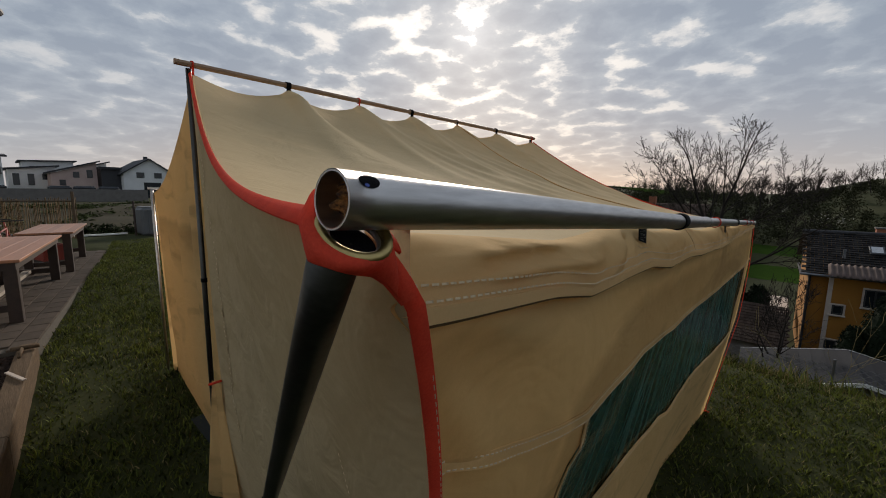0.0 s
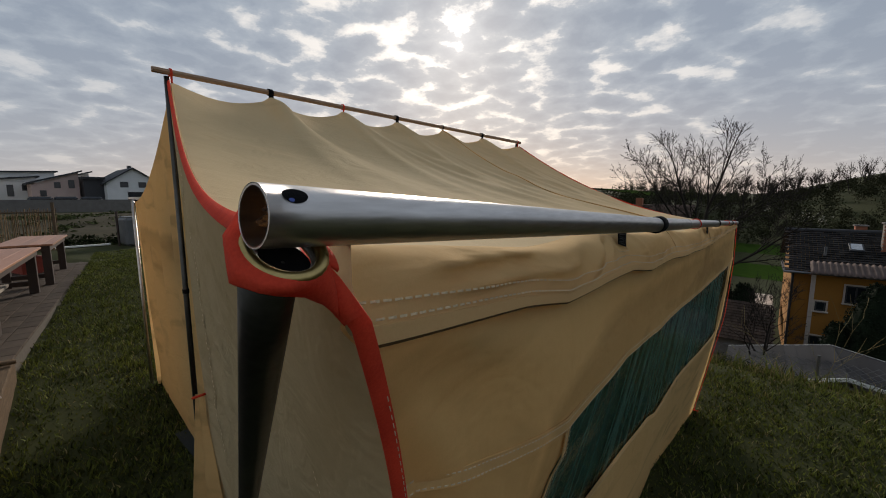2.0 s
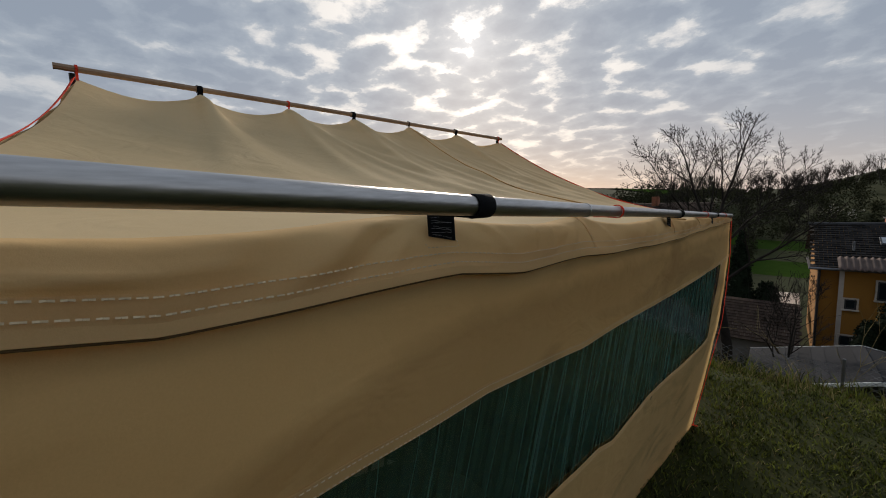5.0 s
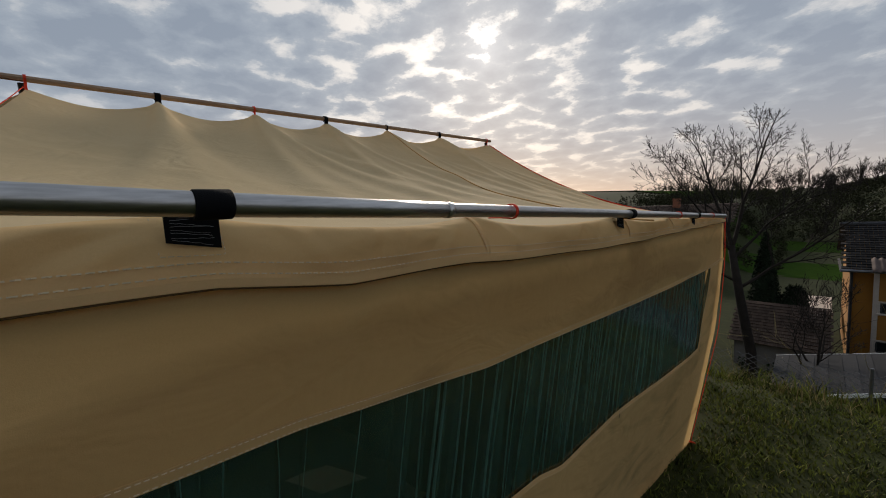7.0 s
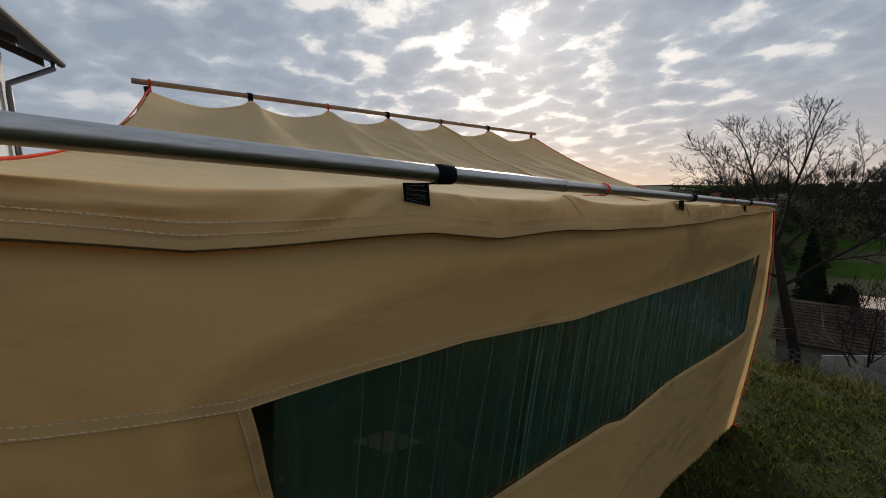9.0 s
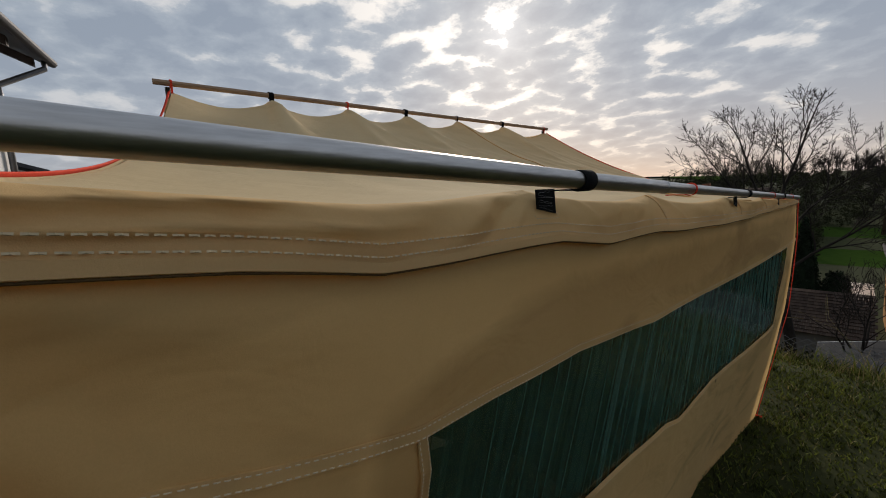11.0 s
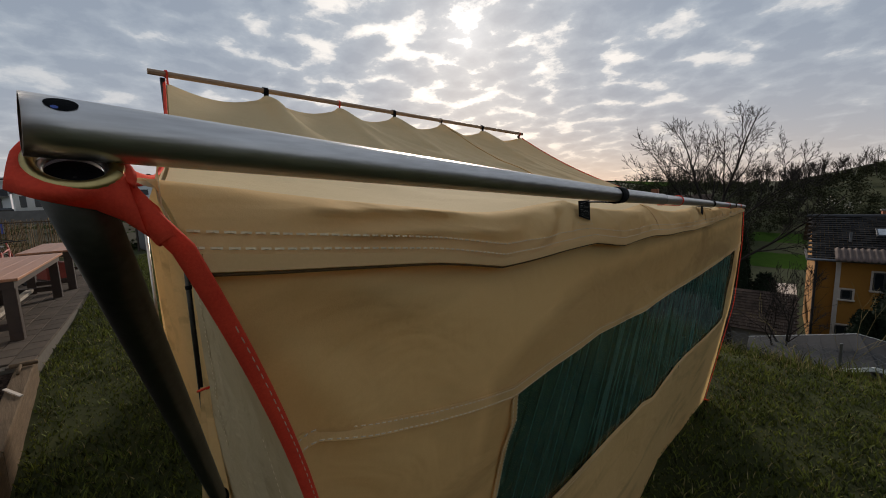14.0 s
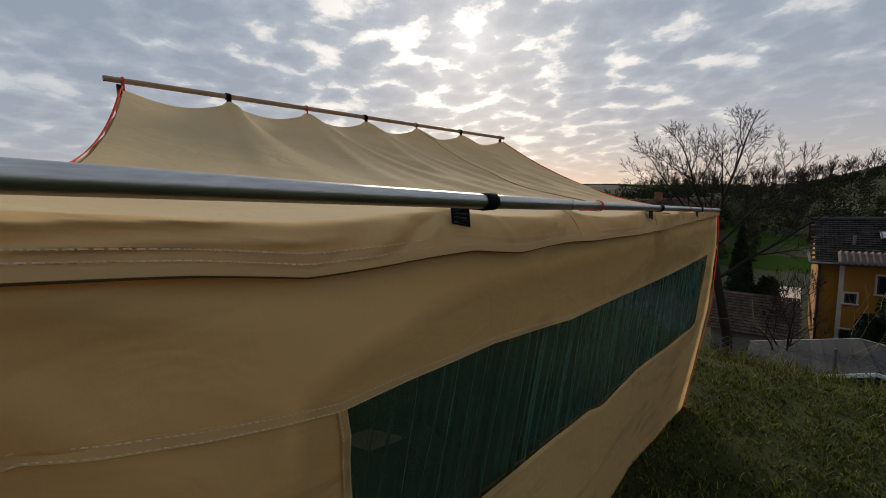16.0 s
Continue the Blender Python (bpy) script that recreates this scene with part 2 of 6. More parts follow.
def box_mesh(lo, hi, bevel=0.0, m=None):
    bm = bmesh.new()
    box(bm, lo, hi, bevel, m)
    return bm


def sheet(fn, nu, nv, keep=None):
    """A grid of fn(u, v) with nu x nv cells; keep(i, j) says which cells stay."""
    verts = [fn(i / nu, j / nv) for j in range(nv + 1) for i in range(nu + 1)]
    faces = [(j * (nu + 1) + i, j * (nu + 1) + i + 1, (j + 1) * (nu + 1) + i + 1, (j + 1) * (nu + 1) + i)
             for j in range(nv) for i in range(nu) if keep is None or keep(i, j)]
    return verts, faces


def tube(pts, radii, sides=12, caps=True, flat=None):
    """A tube along pts. flat: (width, thickness) makes a flat strap with rounded edges instead."""
    pts = [Vector(p) for p in pts]
    if isinstance(radii, (int, float)):
        radii = [radii] * len(pts)
    verts, faces = [], []
    ref = None
    for i, p in enumerate(pts):
        d = (pts[min(i + 1, len(pts) - 1)] - pts[max(i - 1, 0)]).normalized()
        if ref is None:
            ref = Vector((0, 0, 1)) if abs(d.z) < 0.9 else Vector((1, 0, 0))
        a = (ref - d * ref.dot(d)).normalized()
        b = d.cross(a)
        ref = a
        for k in range(sides):
            t = 2 * math.pi * k / sides
            verts.append(p + (a * math.cos(t) + b * math.sin(t)) * radii[i])
    for i in range(len(pts) - 1):
        for k in range(sides):
            k2 = (k + 1) % sides
            faces.append((i * sides + k, i * sides + k2, (i + 1) * sides + k2, (i + 1) * sides + k))
    if caps:
        faces.append(tuple(range(sides))[::-1])
        faces.append(tuple(range((len(pts) - 1) * sides, len(pts) * sides)))
    return verts, faces


def strap(pts, normals, width, thick):
    """A flat band along pts, lying with its faces along the normals."""
    verts, faces = [], []
    n = len(pts)
    for i in range(n):
        p, nn = Vector(pts[i]), Vector(normals[i]).normalized()
        d = (Vector(pts[min(i + 1, n - 1)]) - Vector(pts[max(i - 1, 0)])).normalized()
        s = d.cross(nn).normalized()
        w = width[i] if isinstance(width, (list, tuple)) else width
        for a, b in ((-0.5, 0), (-0.46, 1), (0.46, 1), (0.5, 0), (0.46, -0.4), (-0.46, -0.4)):
            verts.append(p + s * w * a + nn * thick * b)
    for i in range(n - 1):
        for k in range(6):
            k2 = (k + 1) % 6
            faces.append((i * 6 + k, i * 6 + k2, (i + 1) * 6 + k2, (i + 1) * 6 + k))
    faces += [tuple(range(6))[::-1], tuple(range((n - 1) * 6, n * 6))]
    return verts, faces


def merge(*pieces):
    verts, faces = [], []
    for v, f in pieces:
        o = len(verts)
        verts += list(v)
        faces += [tuple(i + o for i in q) for q in f]
    return verts, faces


def stitches(pts, normals, length=0.007, gap=0.004, thick=0.0009):
    """Thread dashes along a line on cloth."""
    out, run, on = [], 0.0, True
    pts = [Vector(p) for p in pts]
    walked = [0.0]
    for a, b in zip(pts, pts[1:]):
        walked.append(walked[-1] + (b - a).length)

    def at(s, comp):
        i = min(len(walked) - 2, max(0, int(np.searchsorted(walked, s)) - 1))
        t = (s - walked[i]) / max(1e-6, walked[i + 1] - walked[i])
        return Vector(comp[i]).lerp(Vector(comp[i + 1]), t)
    s = 0.0
    while s + length < walked[-1]:
        a, b = at(s, pts), at(s + length, pts)
        n = at(s, normals).normalized()
        side = (b - a).cross(n).normalized() * thick * 0.5
        up = n * thick * 0.8
        v = [a - side, a + side, b + side, b - side, (a + b) / 2 - side * 0.7 + up, (a + b) / 2 + side * 0.7 + up]
        out.append((v, [(0, 1, 5, 4), (3, 4, 5, 2), (0, 4, 3), (1, 2, 5)]))
        s += length + gap * random.uniform(0.8, 1.3)
    return merge(*out)


# ---- ground ----
def ground_z(x, y):
    z = -0.13 + 0.055 * min(max(0.0, -x - 0.8), 9.0) - 0.02 * max(0.0, x)
    z += 0.035 * noise.noise((x * 0.35, y * 0.35, 0.0))
    side = smooth(-16.0, -5.0, x)
    z -= side * (interp(y, ((5.6, 0), (6.4, 0.18), (7.2, 0.7), (13.0, 4.7), (24.0, 5.2), (60, 7.5), (80, 7.8), (150, 0.5), (230, -3.5), (420, -5), (2500, -3))))
    far = smooth(80, 150, y)
    z += far * (interp(x, ((-80, 6.6), (-48, 5.0), (-26, 1.0), (0, 0.0), (20, 4.5), (40, 10.0), (90, 20.0), (200, 24.0))))
    z += smooth(40, 120, -x) * 0.3
    if -15.0 < x < -4.5 and -6.5 < y < 3.0:
        a, b = -0.975 * (x + 5.56) + 0.222 * (y - 0.08), -0.222 * (x + 5.56) - 0.975 * (y - 0.08)
        if 0.0 < a < 8.6 and b > -0.05:
            z = min(z, 0.20)      # dug out for the patio
    return z


def build_ground():
    def axis(near, step, far):
        out = list(np.arange(near[0], near[1] + 1e-6, step))
        s, g = near[1], step
        while s < far:
            g *= 1.22
            s += g
            out.append(s)
        s, g = near[0], step
        while s > -far:
            g *= 1.22
            s -= g
            out.insert(0, s)
        return out
    xs, ys = axis((-12, 6), 0.3, 2600), axis((-4, 14), 0.3, 2600)
    verts = [(x, y, ground_z(x, y)) for y in ys for x in xs]
    n = len(xs)
    faces = [(j * n + i, j * n + i + 1, (j + 1) * n + i + 1, (j + 1) * n + i) for j in range(len(ys) - 1) for i in range(n - 1)]
    ob = mesh_object("ground", verts, faces, LAWN, smooth_shade=True)
    tagged(ob, "short patchy green lawn and meadow on a hillside", "ground", kind="structure")


LAWN = material("lawn_soil", (0.050, 0.056, 0.018), (0.020, 0.023, 0.009), rough=1.0, scale=1.8, fine=46, bump=0.6, spread=0.55, spec=0.1)
build_ground()

# ---- tent: lines that the cloth follows ----
TUBE_R = 0.015


TUBE_X = -0.006


def tube_z(y):
    return interp(y, ((0.0, 1.9440), (0.03, 1.9425), (0.88, 1.8935), (1.48, 1.864), (4.24, 1.732)))


EAVE_END = 4.235
RIDGE = [Vector((-2.53, 0.775, 2.668)), Vector((-2.262, 4.43, 2.635))]
HOOKS = [0.0, 0.155, 0.309, 0.457, 0.617, 0.790, 0.985]        # along the ridge
EAVE_TIES = [0.02, 0.885, 1.50, 2.28, 2.95, 3.35, 4.22]        # along the eave tube


def rafter(f, s=0.0):
    """The roof's line from the eave (f = 0) to the ridge (f = 1), s along the tent."""
    y = 0.075 + 4.155 * s
    e = Vector((lerp(-0.07, -0.035, s ** 3) - 0.055 * smooth(0.0, 0.05, s) * (1 - smooth(0.2, 0.7, s)), y, tube_z(y) - 0.014))
    r = RIDGE[0].lerp(RIDGE[1], s) + Vector((0.0, 0.0, -0.045))
    p = lerp(2.1, 1.75, s)
    q = e.lerp(r, f)
    q.z = lerp(e.z, r.z, f ** p)
    return q


def between(s, marks):
    """0 at a mark, 1 half way between two marks."""
    for a, b in zip(marks, marks[1:]):
        if a <= s <= b:
            return math.sin(math.pi * (s - a) / (b - a)) ** 1.0, b - a
    return 0.0, 0.1


def roof_point(s, v):
    """v = 0 at the ridge, 1 at the eave."""
    p = rafter(1 - v, s)
    dip, gap = between(s, HOOKS)
    p.z -= 0.062 * dip * (gap / 0.16) * math.exp(-v * 5.5)
    # creases that run down from the hooks
    fold = 0.0
    for i, h in enumerate(HOOKS[1:6]):
        for k, amp in ((0.03, 0.034), (0.15, 0.026), (0.26, 0.046), (0.42, 0.028)):
            d = s - h - k * v * (1.0 if i else 0.4)
            w = 0.009 + 0.026 * v
            fold += amp * math.exp(-(d / w) ** 2) * math.exp(-v * 1.9) * min(1.0, v * 8 + 0.15)
    p.z += fold
    p.z += 0.006 * noise.noise((p.x * 2.2, p.y * 2.2, 3.0)) * min(1, 4 * v)
    sag, _ = between(p.y, EAVE_TIES)
    p.z -= 0.026 * sag * v ** 8
    return p


SEAM_DROP = ((0.0, 0.070), (0.09, 0.078), (0.2, 0.087), (0.35, 0.101), (0.5, 0.119), (0.7, 0.112), (0.9, 0.107), (1.1, 0.122), (1.4, 0.113), (1.8, 0.119), (2.3, 0.114), (2.6, 0.104), (2.95, 0.088), (3.5, 0.069), (4.25, 0.041))
SEAM_X = ((0.0, -0.016), (0.09, -0.022), (0.2, -0.031), (0.35, -0.042), (0.5, -0.051), (0.7, -0.058), (0.9, -0.059), (1.1, -0.056), (1.4, -0.050), (1.8, -0.044), (2.3, -0.037), (2.95, -0.028), (3.5, -0.019), (4.25, -0.006))


def seam_point(y):
    return Vector((interp(y, SEAM_X) + 0.002 * math.sin(y * 9), y, tube_z(y) - interp(y, SEAM_DROP) + 0.010 - 0.002 * math.sin(y * 13)))


WIDE_TIES = (0.885, 2.28, 3.35)
# diagonal folds of the flap: place, lean, width, height
FLAP_FOLDS = ((0.60, 0.20, 0.030, 0.011), (0.67, 0.24, 0.026, -0.009), (0.76, 0.10, 0.020, 0.007), (1.07, -0.07, 0.018, 0.007), (1.14, 0.08, 0.014, -0.008),
              (1.20, 0.05, 0.016, 0.008), (1.31, 0.12, 0.024, 0.008), (1.62, -0.10, 0.03, 0.010), (1.85, 0.14, 0.03, 0.010), (2.06, 0.1, 0.03, -0.008), (2.52, -0.1, 0.03, 0.010), (2.75, 0.1, 0.03, 0.009), (3.1, 0.06, 0.03, 0.010))


def eave_point(y, v):
    """From under the tube (v = 0) down to the seam (v = 1)."""
    s = (y - 0.075) / 4.155
    a, b = roof_point(min(1, max(0, s)), 1.0), seam_point(y)
    a.y = y
    sag, gap = between(y, EAVE_TIES)
    p = a.lerp(b, v)
    p.x += (0.026 * sag + 0.004) * math.sin(math.pi * v)
    p.z += (0.012 + 0.022 * (1 - v)) * math.sin(math.pi * v) * (0.5 + 0.5 * sag)
    w = noise.noise((y * 7.0, v * 1.6, 1.0)) * 0.010 + noise.noise((y * 15.0, v * 3 + y * 6, 4.0)) * 0.006
    w += 0.015 * math.exp(-((v - 0.72 + 0.5 * (y - 0.35)) / 0.05) ** 2) * smooth(0.15, 0.25, y) * (1 - smooth(0.45, 0.6, y))
    w += 0.014 * math.exp(-((v - 0.50 + 0.8 * (y - 0.28)) / 0.045) ** 2) * smooth(0.15, 0.22, y) * (1 - smooth(0.36, 0.45, y))
    for y0, lean, wide, amp in FLAP_FOLDS:
        w += amp * math.exp(-((y - y0 - lean * (1 - v)) / wide) ** 2)
    tie = min(abs(y - t) for t in WIDE_TIES)
    p.x += w * math.sin(math.pi * v) * smooth(0.035, 0.10, tie)
    return p


WIN_TOP = ((0.2, 1.659), (0.35, 1.612), (0.54, 1.570), (0.7, 1.562), (1.0, 1.538), (1.5, 1.469), (2.0, 1.443), (3.0, 1.408), (3.85, 1.407))
WIN_BOT = ((0.4, 1.010), (0.8, 0.987), (1.3, 0.957), (1.6, 0.942), (1.88, 0.922), (2.02, 0.888), (2.5, 0.899), (3.0, 0.878), (3.85, 0.868))
TOP_X = ((0.1, -0.028), (0.2, -0.032), (0.35, -0.038), (0.54, -0.047), (0.7, -0.057), (1.0, -0.074), (1.5, -0.089), (2.0, -0.090), (3.0, -0.055), (3.84, -0.012), (4.25, -0.004))
BOT_X = ((0.4, -0.230), (0.8, -0.221), (1.3, -0.198), (1.6, -0.185), (1.88, -0.172), (2.02, -0.164), (2.5, -0.140), (3.0, -0.103), (3.8, -0.045), (4.25, -0.035))
HEM_X = ((0.0, -0.385), (3.1, -0.345), (4.25, -0.215))


def corner_point(z):
    """The tent's near corner: it sweeps in below the eave, then hangs steeper."""
    h = max(0.0, 1.9 - z)
    a, b = min(h, 0.5), max(0.0, h - 0.5)
    return Vector((-0.006 - 0.27 * a - 0.13 * b, 0.077 + 0.48 * a - 0.30 * a * a + 0.17 * b, z))


def wall_start(z):
    return corner_point(z).y


def wall_x(y, z):
    """How far out the side wall hangs: it sags inwards between the eave and the ground."""
    knots = ((-0.125, interp(y, HEM_X)), (interp(y, WIN_BOT), interp(y, BOT_X)), (interp(y, WIN_TOP), interp(y, TOP_X)), (seam_point(y).z, interp(y, SEAM_X) - 0.002))
    a = interp(z, knots)
    b = 0.5 * (interp(z - 0.07, knots) + interp(z + 0.07, knots))
    out = a if z > 1.72 else 0.5 * (a + b)
    return lerp(corner_point(z).x, out, smooth(-0.02, 0.26, y - wall_start(z)))


def window_left(z):
    return 0.545 + 0.18 * (1.568 - z)


def window_right(z):
    return 3.85 - 0.22 * (1.43 - z)


NC = (26, 110, 6)


def wall_column(i, z):
    """y of column i at a height."""
    if i <= NC[0]:
        return lerp(wall_start(z), window_left(z), i / NC[0])
    if i <= NC[0] + NC[1]:
        return lerp(window_left(z), window_right(z), (i - NC[0]) / NC[1])
    return lerp(window_right(z), 4.25, (i - NC[0] - NC[1]) / NC[2])


NR = (84, 10, 18)


def wall_grid(i, j):
    z = 1.5
    for _ in range(4):
        y = wall_column(i, z)
        top = seam_point(y).z + 0.004
        zt, zb = interp(y, WIN_TOP), interp(y, WIN_BOT)
        low = -0.125
        if j <= NR[0]:
            z = lerp(top, zt, j / NR[0])
        elif j <= NR[0] + NR[1]:
            z = lerp(zt, zb, (j - NR[0]) / NR[1])
        else:
            z = lerp(zb, low, (j - NR[0] - NR[1]) / NR[2])
    x = wall_x(y, z)
    k = min(1, max(0, (1.85 - z) * 3))
    x += k * (0.012 * noise.noise((y * 1.3, z * 1.6, 2.0)) + 0.005 * noise.noise((y * 4 + z * 5, z * 2.5, 5.0)))
    dy, dz = y - 0.08, 1.88 - z
    rr, th = math.hypot(dy, dz), math.atan2(dz, dy + 1e-6)
    x += 0.010 * math.sin(th * 17 + 1.5 * math.sin(th * 5)) * smooth(0.06, 0.3, rr) * math.exp(-rr / 0.75)
    x += 0.010 * math.exp(-((dz - 0.16 - 0.42 * dy) / 0.05) ** 2) * smooth(0.3, 0.6, y) * (1 - smooth(0.7, 1.1, y))
    x -= 0.018 * math.exp(-((seam_point(y).z - 0.004 - z) / 0.010) ** 2)
    return Vector((x - 0.009, y, z))


def rows_normal(pts, out=(1, 0, 0.2)):
    return [out] * len(pts)


def grid_mesh(fn, ni, nj, keep=None):
    return sheet(lambda u, v: fn(round(u * ni), round(v * nj)), ni, nj, keep)


TENT = thing("ridge_tent", "beige cotton canvas ridge tent with red edging on steel poles", "tent")


def build_cloth():
    v, f = sheet(lambda u, w: roof_point(u, w), 200, 44)
    mesh_object("roof_panel", v, f, CANVAS, TENT, "pale beige canvas roof slope hung from a pole", True)
    v, f = sheet(lambda u, w: eave_point(lerp(0.075 + 0.016 * w, 4.23, u), w), 420, 18)
    mesh_object("eave_flap", v, f, CANVAS_FLAP, TENT, "beige canvas eave rolled under the tube", True)
    ni, nj = sum(NC), sum(NR)
    keep = lambda i, j: not (NC[0] <= i < NC[0] + NC[1] and NR[0] <= j < NR[0] + NR[1])
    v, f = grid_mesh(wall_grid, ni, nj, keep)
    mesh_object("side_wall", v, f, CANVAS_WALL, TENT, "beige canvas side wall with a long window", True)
    # double seam band under the eave
    def band(u, w):
        y = lerp(0.090, 4.228, u)
        if w <= 0.8:
            return eave_point(y, lerp(0.765, 1.0, w / 0.8)) + Vector((0.0012 + 0.0035 * min(1, w * 1.4) + 0.002 * smooth(0.45, 0.8, w), 0, 0.0))
        k = (w - 0.8) / 0.2
        return seam_point(y) + Vector((0.0067 - 0.013 * k * k, 0, -0.0055 * math.sin(math.pi * min(1.0, 0.55 * k + 0.02))))
    v, f = sheet(band, 420, 10)
    mesh_object("seam_band", v, f, CANVAS_FLAP, TENT, "folded double-stitched seam", True)
    # crisp folded lip under the seam
    pts = [seam_point(lerp(0.095, 4.225, k / 420)) + Vector((0.0055, 0, -0.0035)) for k in range(421)]
    v, f = strap(pts, [(1, 0, 0.15)] * 421, 0.013, 0.0026)
    mesh_object("seam_lip", v, f, CANVAS_FLAP, TENT, "folded lower lip of the seam")
    # thin dark cord painted as the shadow line along the lip's edge
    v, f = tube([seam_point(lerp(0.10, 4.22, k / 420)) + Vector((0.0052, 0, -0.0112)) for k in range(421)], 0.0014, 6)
    mesh_object("seam_shadow", v, f, SEAM_SHADE, TENT, "thin dark brown line painted as the seam lip's shadow", True)
    # unseen opaque strip added behind the seam so the groove below stays dark
    pts = [seam_point(lerp(0.24, 4.2, k / 120)) + Vector((-0.040, 0, -0.006)) for k in range(121)]
    v, f = strap(pts, [(1, 0, 0)] * 121, 0.045, 0.002)
    mesh_object("seam_light_block", v, f, SEAM_SHADE, TENT, "unseen brown strip added inside the seam to block light", True)
    for w in (0.10, 0.54):
        pts = [band(k / 840, w) + Vector((0.0026, 0, 0.0006)) for k in range(841)]
        v, f = stitches(pts, [(1, 0, 0.25)] * len(pts), 0.0078, 0.0028, 0.0019)
        mesh_object("stitching", v, f, STITCH, TENT)
    # cross joins of the flap at the ties
    for y in (1.47, 2.36, 2.95):
        pts = [eave_point(y, k / 8) + Vector((0.002, 0, 0.001)) for k in range(9)]
        v, f = strap(pts, [(1, 0, 0.3)] * 9, 0.016, 0.0016)
        mesh_object("flap_join", v, f, CANVAS_FLAP, TENT, smooth_shade=True)
        v, f = stitches([p + Vector((0.002, -0.004, 0)) for p in pts], [(1, 0, 0.3)] * 9, 0.006, 0.003)
        mesh_object("stitching", v, f, STITCH, TENT)
    # window edging
    for name, (i0, i1), (j0, j1), off in (("window_hem_top", (0, ni), (NR[0], NR[0]), 0.008), ("window_hem_bottom", (NC[0], NC[0] + NC[1]), (NR[0] + NR[1],) * 2, -0.006),
                                     ("window_hem_side", (NC[0],) * 2, (NR[0], NR[0] + NR[1]), 0), ("window_hem_side", (NC[0] + NC[1],) * 2, (NR[0], NR[0] + NR[1]), 0)):
        n = max(i1 - i0, j1 - j0)
        pts = [wall_grid(round(lerp(i0, i1, k / n)), round(lerp(j0, j1, k / n))) + Vector((0.003, 0, off)) for k in range(n + 1)]
        nn = [(1, 0, 0.1)] * len(pts)
        v, f = strap(pts, nn, 0.019, 0.0014)
        mesh_object(name, v, f, CANVAS_WALL, TENT)
        across = Vector((0, 0, 0.0065)) if i1 > i0 else Vector((0, 0.0065, 0))
        for sgn in (1, -1):
            v, f = stitches([p + Vector((0.0025, 0, 0)) + across * sgn for p in pts], nn, 0.006, 0.003, 0.0014)
            mesh_object("stitching", v, f, STITCH, TENT)
    # clear film and green curtain behind it
    sub = lambda i, j: wall_grid(NC[0] + i, NR[0] + j) + Vector((-0.004, 0, 0))
    v, f = grid_mesh(sub, NC[1], NR[1])
    film = mesh_object("window_film", v, f, FILM, TENT, "clear plastic tent window film", True)
    film.visible_shadow = False

    def drape(u, w):
        y = lerp(0.60, 3.83, u)
        z = lerp(interp(y, WIN_TOP) + 0.03, interp(y, WIN_BOT) - 0.05, w)
        amp = lerp(0.010, 0.034, smooth(0.9, 1.9, y))
        ph = 104 * y + 2.5 * noise.noise((y * 2.1, 0, 0)) * 3 + 1.2 * noise.noise((y * 1.5, w * 1.5, 9))
        x = wall_x(y, z) - 0.050 + amp * (1 - 1.7 * abs(math.sin(0.5 * ph)) ** 0.8) * (0.55 + 0.45 * w) + 0.006 * math.sin(2.7 * ph + 1)
        return Vector((x, y + 0.006 * math.sin(ph * 1.3), z))
    v, f = sheet(drape, 900, 10)
    mesh_object("curtain", v, f, GREEN, TENT, "dark green pleated window curtain", True)

    # doubled cloth along the pleats, coloured paler for the light it catches
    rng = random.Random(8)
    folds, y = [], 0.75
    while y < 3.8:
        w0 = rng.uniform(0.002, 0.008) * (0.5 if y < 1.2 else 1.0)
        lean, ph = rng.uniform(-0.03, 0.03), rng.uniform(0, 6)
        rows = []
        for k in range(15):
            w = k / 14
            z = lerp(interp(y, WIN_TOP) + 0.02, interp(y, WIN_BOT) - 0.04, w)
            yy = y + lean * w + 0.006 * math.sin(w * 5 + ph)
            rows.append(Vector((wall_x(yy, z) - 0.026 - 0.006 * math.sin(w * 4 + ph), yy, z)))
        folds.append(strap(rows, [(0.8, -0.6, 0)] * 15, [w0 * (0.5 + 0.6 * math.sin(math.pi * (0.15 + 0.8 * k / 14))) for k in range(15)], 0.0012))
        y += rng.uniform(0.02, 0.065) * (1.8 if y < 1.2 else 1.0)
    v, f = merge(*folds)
    mesh_object("curtain_folds", v, f, GREEN_FOLD_LIT, TENT, "doubled edges of the curtain pleats, painted paler like caught light", True)
    # lower hem
    pts = [wall_grid(i, nj) + Vector((0.002, 0, 0.012)) for i in range(ni + 1)]
    v, f = strap(pts, [(1, 0, 0.1)] * len(pts), 0.03, 0.002)
    mesh_object("lower_hem", v, f, CANVAS_WALL, TENT, smooth_shade=True)


FILM = bpy.data.materials.new("clear_film")
FILM.use_nodes = True


